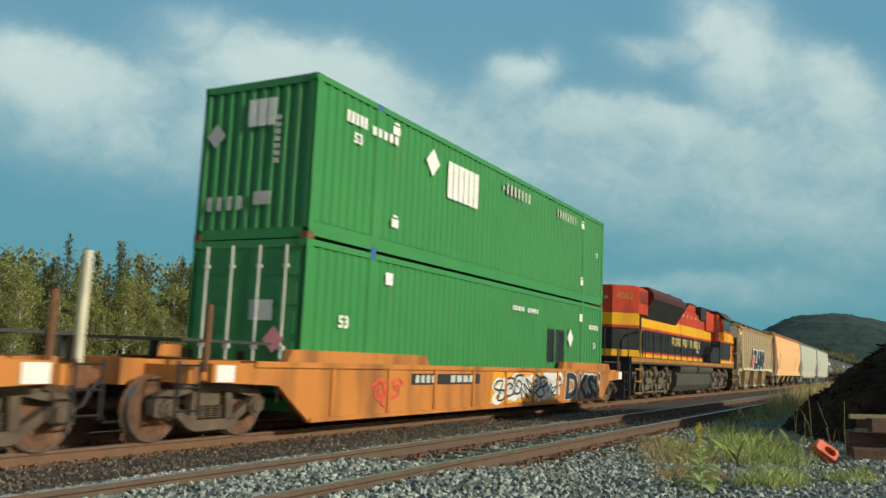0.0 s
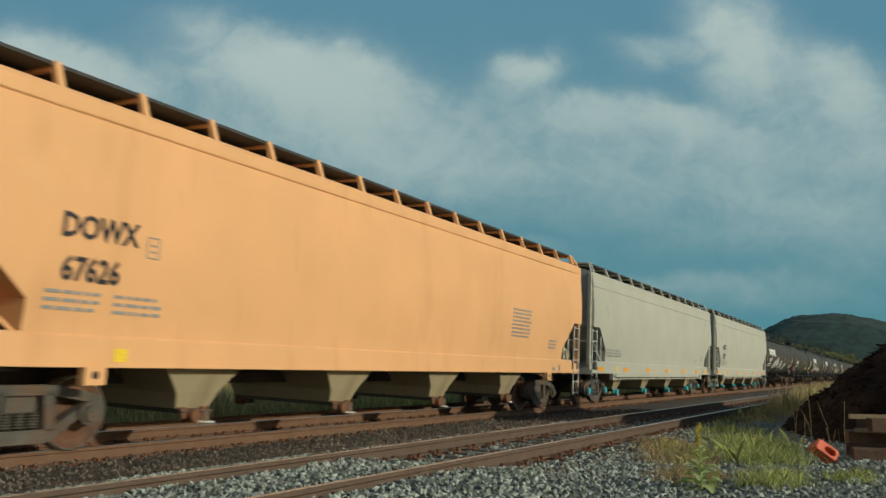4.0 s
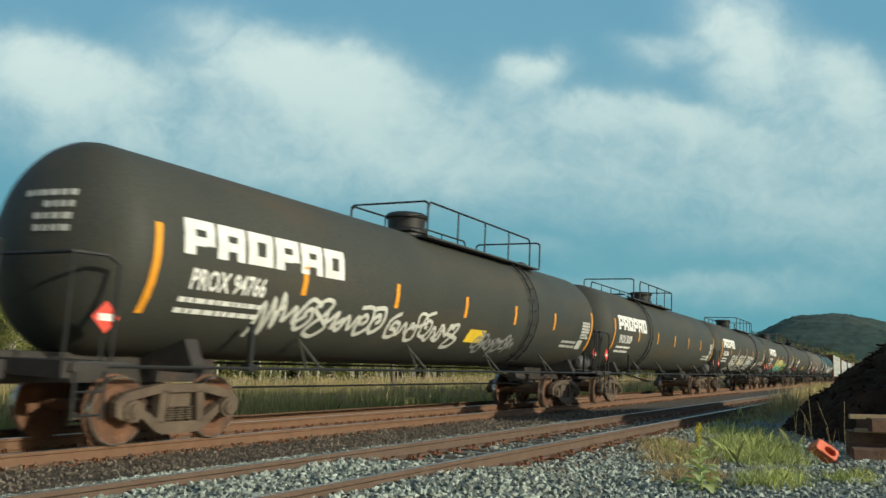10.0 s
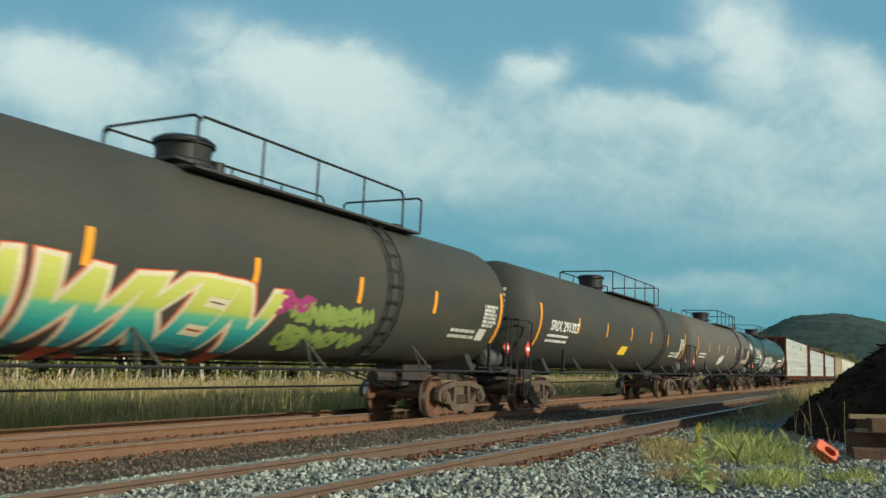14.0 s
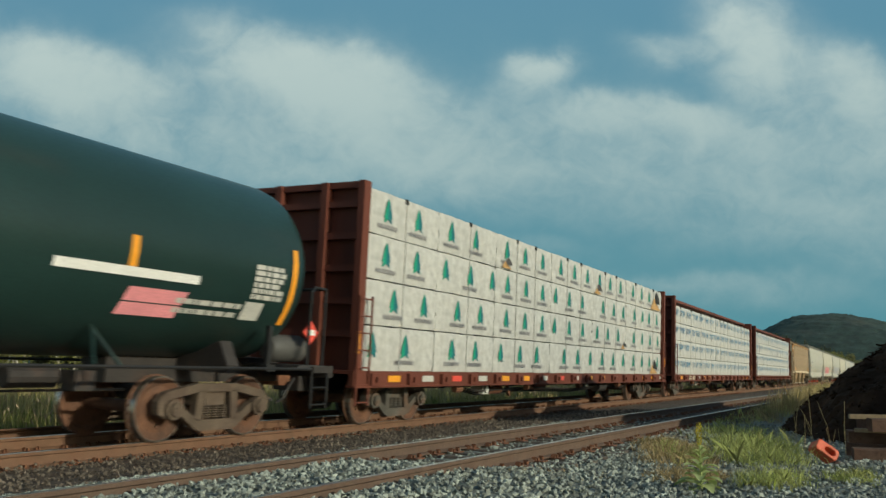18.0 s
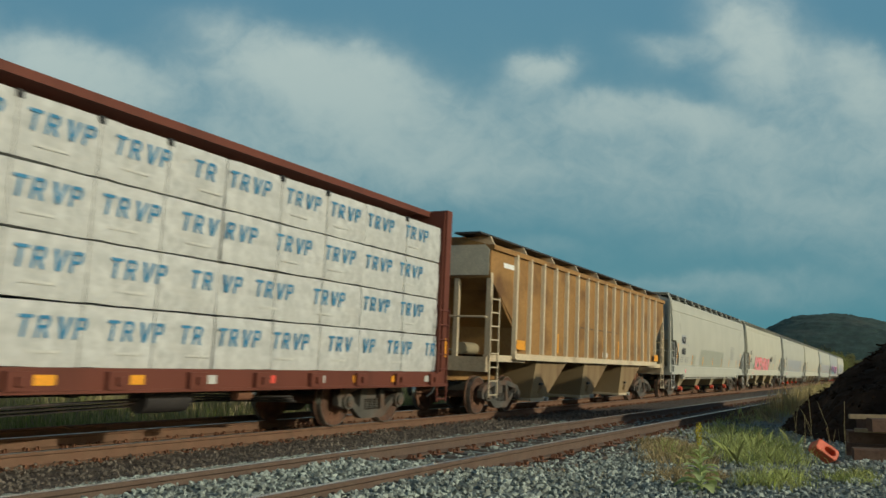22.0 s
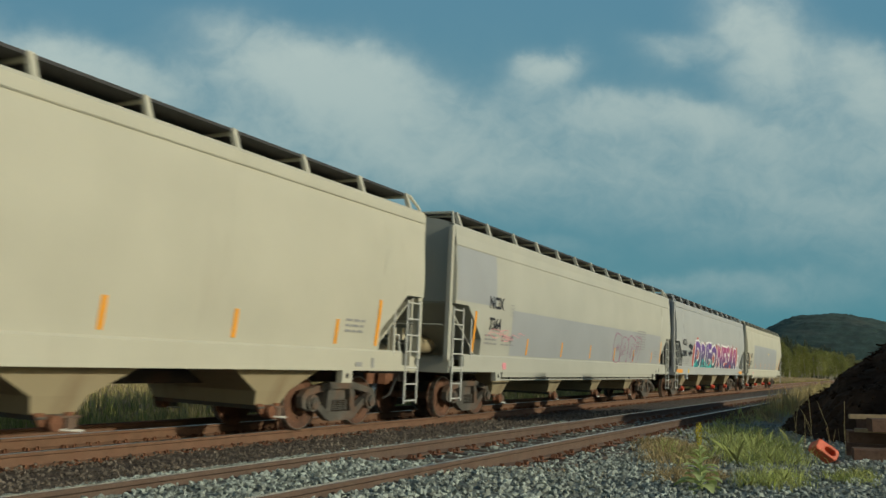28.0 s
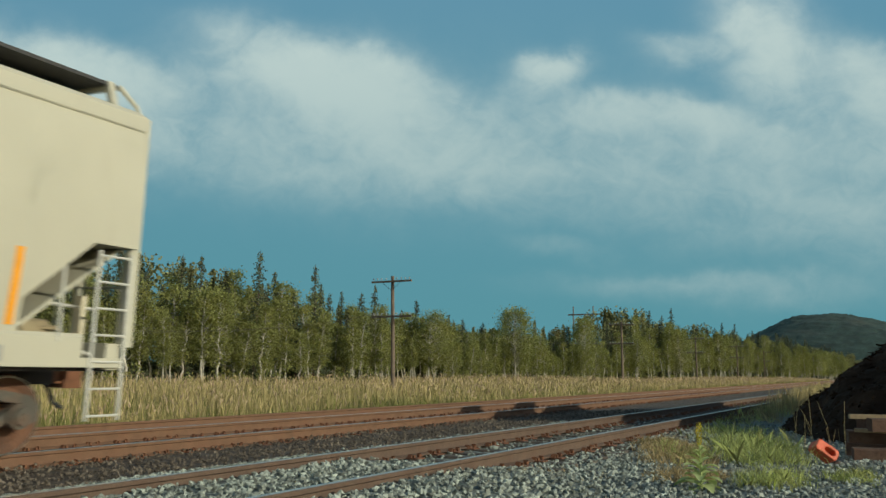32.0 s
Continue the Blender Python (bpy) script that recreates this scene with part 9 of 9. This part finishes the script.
def tan_marks_b(c, half):
    w = flat_side(1.462)
    part("orange_plate", mark_bar(Build(), -half + 1.45, -half + 2.0, 1.62, 1.86, flat_side(1.57), 0.006), ORANGE_MARK, c)
    part("orange_plate", mark_bar(Build(), half - 1.9, half - 1.3, 1.56, 1.80, flat_side(1.57), 0.006), ORANGE_MARK, c)
    part("white_plate", mark_bar(Build(), -half + 0.75, -half + 1.5, 3.62, 3.74, w, 0.006), WHITE_MARK, c)
    part("white_plate", mark_bar(Build(), 0.3, 0.85, 1.58, 1.72, w, 0.006), WHITE_MARK, c)
    for k in (0.27, 0.42, 0.52, 0.62, 0.76):
        part("reflective_stripe", mark_bar(Build(), -half + 2 * half * k, -half + 2 * half * k + 0.1, 1.6, 2.15, w, 0.006), ORANGE_MARK, c)
    small_print(c, -2.0, 2.45, 4.0, 1, BLACK_MARK, w, 3, 0.03, 0.1, 0.008)


ribbed_hopper(54.3, 71.2, "tan ribbed covered hopper car with rust and graffiti", tan_marks, 17)
smooth_hopper(72.9, 92.7, PEACH_HOPPER, "peach-orange covered hopper car with smooth curved sides", hopper_marks("DOWX", "67626", None, 1.75, 2.55, False), spacing=1.3)
smooth_hopper(93.9, 113.3, WHITE_HOPPER, "off-white covered hopper car with orange sill reflectors", hopper_marks("", "", lambda c, h: small_print(c, h - 4, 1.75, 0.6, 2, GREY_MARK, hopper_half_width, 3), sill_orange=True, stripes=False), TEAL_GATE, caps=TEAL_GATE, eave=3.80, pitch=3.85, deep=True)
smooth_hopper(114.9, 135.0, WHITE_HOPPER, "off-white covered hopper car with black lettering", hopper_marks("AOKX", "93073", None, 1.9, 2.45, False, True), TEAL_GATE, caps=TEAL_GATE, eave=3.80, pitch=3.85, deep=True)


def tag(x, z, w, h, seed, mat=None, strokes=7, thick=0.06, fat=False):
    return lambda c, half: scrawl(c, x, z, w, h, mat or PALE_MARK, tank_side, seed, strokes, thick, "pale sprayed graffiti on the shell", 0.016, "graffiti", fat)


def several(*calls):
    def go(c, half):
        for f in calls:
            f(c, half)
    return go


def long_tank_extras(c, half):
    for x0, x1, z0, z1 in ((0.1, 1.5, 1.45, 1.98), (2.6, 3.4, 1.45, 2.1), (4.3, 5.6, 1.45, 1.95), (5.9, 8.6, 1.45, 2.02), (-3.3, -1.6, 1.45, 1.9)):
        part("repainted_square", mark_bar(Build(), x0, x1, z0, z1, tank_side, 0.008), BLACK_MARK, c, "black repainted square")
    top = TANK_Z + TANK_R
    for x0, x1 in ((-half + 0.6, -half + 8.4), (-half + 10.7, half - 0.7)):
        walk_ = part("top_walkway", Build().box(x0, x1, -0.95, -0.62, top - 0.20, top - 0.16), GRATING, c, "long dark grating along the tank's top")
        n = int((x1 - x0) / 1.4)
        for k in range(n + 1):
            part("walkway_stay", lambda: Build().box(-0.03, 0.03, -0.93, -0.64, -0.30, -0.20), BLACK, walk_, "", (x0 + 0.1 + (x1 - x0 - 0.2) * k / n, 0, top), "tank_walk_stay")
    for x in (-half + 5.2, half - 2.6):
        part("lifting_hoop", lambda: Build().tube([(-0.22, -0.7, -0.18), (-0.2, -0.7, 0.12), (-0.1, -0.7, 0.2), (0.1, -0.7, 0.2), (0.2, -0.7, 0.12), (0.22, -0.7, -0.18)], 0.025), BLACK, c, "", (x, 0, top), "tank_hoop")
    part("grab_post", Build().tube([(half - 0.9, -0.7, top - 0.2), (half - 0.9, -0.7, top + 0.35)], 0.03), BLACK, c)


black = "black tank car with grimy belly"
tank_car(136.7, 154.8, TANK_BLACK, black + " and white block lettering", tank_marks(True, "PROX 30711", 61, several(tag(-4.6, 1.35, 1.4, 1.2, 5, CHALK_MARK), tag(-2.8, 1.5, 1.2, 1.1, 6, CHALK_MARK), tag(-0.95, 1.5, 1.95, 0.9, 7, CHALK_MARK, 5), tag(1.9, 1.4, 1.7, 0.8, 4, CHALK_MARK, 6), long_tank_extras), shift=0.45), 0, (0.465, 0.585), 0.50, rails="no", skids=False)
tank_car(157.8, 176.0, TANK_BLACK, black + " and a small end tag", tank_marks(False, "NATX 400586", 62, several(tag(-4.6, 1.75, 1.0, 0.24, 26, FAINT_MARK, 10, 0.035), tag(-1.5, 1.5, 2.6, 0.18, 27, FAINT_MARK, 22, 0.03)), yellow=3.2, wide=0.8), 0.76, (0.44, 0.81), 0.488)
tank_car(179.0, 197.0, TANK_BLACK, black + " and pale graffiti", tank_marks(True, "PROX 94766", 63, several(tag(-6.6, 1.5, 3.4, 0.8, 8, CHALK_MARK, 8, 0.075), tag(-2.9, 1.5, 2.9, 0.75, 9, CHALK_MARK, 7, 0.075), tag(1.0, 1.45, 2.2, 0.6, 10, GREY_MARK)), yellow=0.5), 0.72, (0.44, 0.805), 0.484)
tank_car(199.4, 217.5, TANK_BLACK, black + " and a ladder near its lettering", tank_marks(True, "PROX 30009", 64, None), 0.26, (0.223, 0.575), 0.49)
tank_car(220.1, 238.0, TANK_BLACK, black + " and looping graffiti", tank_marks(True, "PROX 38643", 65, several(tag(-5.4, 1.3, 2.1, 0.95, 11, CHALK_MARK, 4, 0.085, True), tag(-2.8, 1.3, 2.5, 1.0, 12, CHALK_MARK, 4, 0.085, True), tag(0.4, 1.35, 2.6, 0.95, 13, CHALK_MARK, 4, 0.085, True), tag(4.2, 1.4, 1.3, 0.6, 14, CHALK_MARK, 4, 0.07)), yellow=-2.4), 0.723, (0.44, 0.80), 0.49)


def bright_piece(c, half):
    v, f = text_build("AWKEN", 1.36, 1.0, 0.0)
    st = 5.1 / max(p[0] for p in v)
    v, f = text_build("AWKEN", 1.36, st, 0.15)
    part("graffiti_outline", Build().add(on_side([(-4.7 + a + 0.35 * h + 0.04 * math.sin(3 * h + a), 1.28 + h + 0.05 * math.sin(a * 2.2)) for a, _, h in v], tank_side, 0.010), f), SPRAY_RED, c)
    block_piece(c, -4.7, 1.28, 5.1, 1.0, 5, tank_side, SPRAY_FADE, CREAM_MARK, 9, "yellow, green and teal graffiti letters", None, "AWKEN", 0.35)
    scrawl(c, -6.3, 1.45, 1.3, 0.55, SPRAY_RED, tank_side, 15, 4, 0.10, "", 0.010)
    scrawl(c, 1.1, 1.35, 2.3, 0.45, LIME_MARK, tank_side, 16, 7, 0.10, "", 0.016)
    scrawl(c, 1.1, 1.75, 2.3, 0.45, LIME_MARK, tank_side, 18, 7, 0.10, "", 0.017)
    scrawl(c, 0.7, 1.9, 0.8, 0.4, MAGENTA_MARK, tank_side, 17, 3, 0.08, "", 0.018)


tank_car(240.5, 258.6, TANK_BLACK, black + " and bright coloured graffiti", tank_marks(True, "PROX 33912", 66, bright_piece), 0.72, (0.45, 0.813), 0.49)
tank_car(261.1, 279.2, TANK_BLACK, black + " and plain sides", tank_marks(False, "SRIX 291327", 67, None, yellow=-0.9, wide=1.1), 0.77, (0.45, 0.82), 0.48)
tank_car(282.1, 298.8, TANK_GREY, "faded grey tank car with dark repainted squares", tank_marks(False, "", 68, several(tag(-1.9, 1.5, 1.0, 0.7, 18, WHITE_MARK, 4, 0.09),
         lambda c, h: part("repainted_square", mark_bar(Build(), 3.3, 4.6, 2.0, 2.6, tank_side, 0.010), BLACK_MARK, c, "dark repainted square"),
         lambda c, h: part("repainted_square", mark_bar(Build(), 6.0, 7.6, 2.1, 2.75, tank_side, 0.010), BLACK_MARK, c, "dark repainted square")), yellow=0.0), 0.754, (0.46, 0.82), 0.478)
tank_car(301.6, 319.2, TANK_GREEN, "dark green glossy tank car covered with white graffiti", tank_marks(False, "CGTX 78660", 69, several(tag(-8.5, 2.4, 2.0, 0.5, 19, GREY_MARK, 4, 0.12), tag(-5.6, 1.4, 1.1, 1.0, 20, GREY_MARK, 3, 0.12), tag(-4.5, 1.25, 4.6, 0.62, 21, WHITE_MARK, 7, 0.075, True), tag(-4.2, 1.82, 4.6, 0.62, 28, WHITE_MARK, 6, 0.075, True), tag(0.2, 1.3, 3.4, 0.8, 22, WHITE_MARK, 7, 0.065, True), tag(-4.0, 2.3, 0.8, 0.8, 23, GREY_MARK, 3, 0.06), lambda c, h: part("white_bar", mark_bar(Build(), h - 4.4, h - 2.1, 2.2, 2.32, tank_side, 0.016), WHITE_MARK, c, "white stencil bar"), lambda c, h: part("pink_panel", mark_bar(Build(), h - 3.3, h - 2.3, 1.72, 2.08, tank_side, 0.016, 0.2), PINK_MARK, c, "pink sticker panel"), lambda c, h: end_scrawl(c, h, -0.95, 2.6, 1.7, 0.9, PALE_MARK, 24, 6, 0.05), lambda c, h: end_scrawl(c, h, -0.9, 2.3, 1.1, 0.3, PALE_MARK, 25, 5, 0.04)), yellow=2.0, wide=1.05), 0.25, (0.225, 0.60), 0.48)
centre_beam(320.9, 344.0, "red-brown centre-beam flat car loaded with tree-printed lumber packs", 4, 0.86, "tree", (2.8, 2.95, 3.8, 3.75, 3.85, 2.45, 2.8), False, 1)
centre_beam(345.6, 368.7, "red-brown centre-beam flat car loaded with blue-printed lumber packs", 4, 0.775, "block", (2.5, 2.2, 2.6, 2.9, 4.9, 4.0, 3.6), True, 2, sill_words=(("SOO", -8.45), ("00409", -7.74)))
centre_beam(370.4, 393.1, "red-brown centre-beam flat car with a full load of blue-printed lumber", 4, 0.775, "block", (2.5, 2.4, 3.0, 3.4, 4.6, 3.8, 3.0), True, 3)
ribbed_hopper(395.1, 412.2, "tan ribbed covered hopper car with blotchy rust", tan_marks_b)


def patches_a(c, half):
    patch(c, -3.85, 2.5, 1.42, 2.28, PATCH_OLIVE)
    patch(c, -5.48, -4.90, 1.42, 1.97, PATCH_OLIVE)
    patch(c, -8.3, -6.9, 1.10, 1.42, PATCH_OLIVE)
    part("name_patch", mark_bar(Build(), -half + 1.7, -half + 2.5, 2.40, 2.82, hopper_half_width, 0.006), PATCH_GREY, c)


def acid(c, half):
    b = mark_bar(Build(), -6.5, 1.7, 1.46, 1.85, hopper_half_width, 0.010, 0.25)
    part("graffiti_cloud", b, GREEN_MARK, c)
    block_piece(c, -6.2, 1.42, 3.6, 0.86, 4, hopper_half_width, PINK_MARK, RED_MARK, 41, "pink graffiti letters with red outlines over green", None, "ACID", 0.1)
    block_piece(c, -2.3, 1.42, 3.7, 0.82, 4, hopper_half_width, PINK_MARK, RED_MARK, 42, "pink graffiti letters with red outlines over green", None, "HEAD", 0.1)
    scrawl(c, 1.8, 1.9, 1.3, 0.6, BLACK_MARK, hopper_half_width, 43, 5, 0.05)
    scrawl(c, 7.4, 1.5, 0.8, 0.3, BLACK_MARK, hopper_half_width, 44, 4, 0.03)


def drift(c, half):
    for x, w, words, fill, seed in ((-5.6, 5.5, "DRIFO", SPRAY_NIGHT, 51), (0.2, 6.2, "NESAR", SPRAY_ROSE, 52)):
        block_piece(c, x, 1.34, w, 1.28, 5, hopper_half_width, fill, WHITE_MARK, seed, "purple, teal and white graffiti letters with red spray", RED_SPRAY, words, 0.04)
    rnd = random.Random(6)
    b = Build()
    for k in range(26):
        cx, cz, r = rnd.uniform(-5.5, -0.3), rnd.uniform(1.35, 1.75), rnd.uniform(0.06, 0.14)
        b.add(on_side([(cx + r * math.cos(a), cz + r * math.sin(a)) for a in np.linspace(0, 5.5, 8)], hopper_half_width, 0.028), [tuple(range(8))])
    part("graffiti_dots", b, TEAL_MARK, c, "teal sprayed dots")
    b = Build()
    for k in range(14):
        cx = -5.6 + k * 0.86
        mark_bar(b, cx, cx + 0.5, 1.10, 1.38, hopper_half_width, 0.03, 0.3)
    part("graffiti_base", b, NAVY_MARK, c)
    scrawl(c, -6.85, 2.15, 0.7, 0.4, BLACK_MARK, hopper_half_width, 53, 3, 0.06)
    scrawl(c, -6.9, 1.85, 0.7, 0.35, BLACK_MARK, hopper_half_width, 54, 3, 0.06)
    mark_text("tag", "SYC", 6.7, 1.95, 0.42, WHITE_MARK, c, hopper_half_width, "", 0.8, 0.02)
    mark_text("tag", "DTH", 6.7, 1.55, 0.42, WHITE_MARK, c, hopper_half_width, "", 0.8, 0.02)
    for x in (-half + 0.9, half - 1.2):
        part("sill_reflector", Build().box(x - 0.6, x + 0.6, -1.545, -1.536, 1.12, 1.28), ORANGE_MARK, c)


def faint_tag(c, half):
    patch(c, -6.8, 8.2, 1.46, 2.58)
    patch(c, -half + 0.05, -half + 2.1, 2.6, 3.95)
    scrawl(c, 1.75, 1.30, 3.3, 1.35, MAGENTA_MARK, hopper_half_width, 45, 4, 0.022, "thin pink sprayed outline", 0.014, "graffiti", True)
    scrawl(c, -8.1, 1.75, 1.9, 0.35, PINK_MARK, hopper_half_width, 46, 3, 0.012)


red_gates = dict(gate=RED_GATE)
smooth_hopper(413.4, 433.1, WHITE_HOPPER, "off-white covered hopper car with grey repainted patches", hopper_marks("NCIX", "40655", patches_a, 1.75, 2.45), eave=3.80, pitch=3.85, shift=-0.72, deep=True, **red_gates)
smooth_hopper(434.4, 453.4, CREAM_HOPPER, "cream covered hopper car with pink graffiti", hopper_marks("NCIX", "1867", acid, 1.3, 2.42, size=0.36), TAN_RIB, spacing=1.3, bay_share=0.70, pitch=4.05, shift=-0.6)
smooth_hopper(454.9, 474.4, WHITE_HOPPER, "off-white covered hopper car with a long grey patch", hopper_marks("NCIX", "40693", lambda c, h: patch(c, -6.3, 6.0, 1.42, 2.52), 1.7, 2.45), pitch=3.85, shift=-0.7, deep=True, **red_gates)
smooth_hopper(475.4, 494.6, CREAM_HOPPER, "clean cream covered hopper car with black lettering", hopper_marks("NCLX", "3133", None, 1.75, 2.32, panel=False), RUST_PLATE, spacing=1.7, bay_share=0.72, pitch=3.85, shift=-0.15)
smooth_hopper(496.0, 515.8, WHITE_HOPPER, "off-white covered hopper car with pale grey lower band", hopper_marks("NCIX", "7364", faint_tag, 1.7, 2.55), RUST_PLATE, eave=3.80, pitch=3.85, shift=-0.8, deep=True)
smooth_hopper(517.0, 535.9, PALE_HOPPER, "pale grey covered hopper car with large purple graffiti", hopper_marks("NCLX", "210041", drift, 1.2, 2.38, False), pitch=3.85, shift=-0.7, **red_gates)
smooth_hopper(537.4, 555.96, CREAM_HOPPER, "cream covered hopper car with a large grey side panel", hopper_marks("NCIX", "7977", lambda c, h: (patch(c, -6.3, 5.9, 1.46, 3.10), part("panel_note", mark_bar(mark_bar(Build(), 0.6, 1.5, 2.62, 2.67, hopper_half_width, 0.014), 0.75, 1.3, 2.5, 2.55, hopper_half_width, 0.014), YELLOW_MARK, c)), 1.35, 2.22, panel=False), pitch=3.85, shift=-0.85, deep=True, **red_gates)


def motions():
    """Everything that moves: the cars along the line, their wheels, the clouds."""
    lean = pose(0, 0, 0, CANT)
    for ob, s in CARS:
        walk(ob, [(t, Matrix.Translation((s - SPEED * t, TRACK_Y, 0)) @ lean) for t in (0, 16, SECONDS)])
    for ob, s, m in BUNDLES + BOXES:
        walk(ob, [(t, Matrix.Translation((s - SPEED * t, TRACK_Y, 0)) @ lean @ m) for t in (0, 16, SECONDS)])
    for ob, s, r, rest in WHEELS:
        # each wheelset turns while it is within sight, from rest to rest
        t0, t1 = max(0.0, (s - 48) / SPEED), min(SECONDS, (s + 4) / SPEED)
        base = Matrix.Translation(rest)
        if t1 <= t0:
            walk(ob, [(0, base), (SECONDS, base)])
            continue
        rows = [] if t0 <= 0.05 else [(0, base)]
        turn = SPEED / r / FPS           # radians a frame
        n = int((t1 - t0) * FPS)
        for i in range(n + 1):
            rows.append((t0 + i / FPS, base @ Matrix.Rotation(-turn * i, 4, "Y")))
        if SECONDS - rows[-1][0] > 0.05:
            rows.append((SECONDS, rows[-1][1]))
        walk(ob, rows)
    sky_pose = look(EYE, Vector(EYE) + AIM, 0.5)
    walk(SKY, [(0, sky_pose), (SECONDS, Matrix.Rotation(radians(-1.9), 4, "Z") @ sky_pose)])


motions()
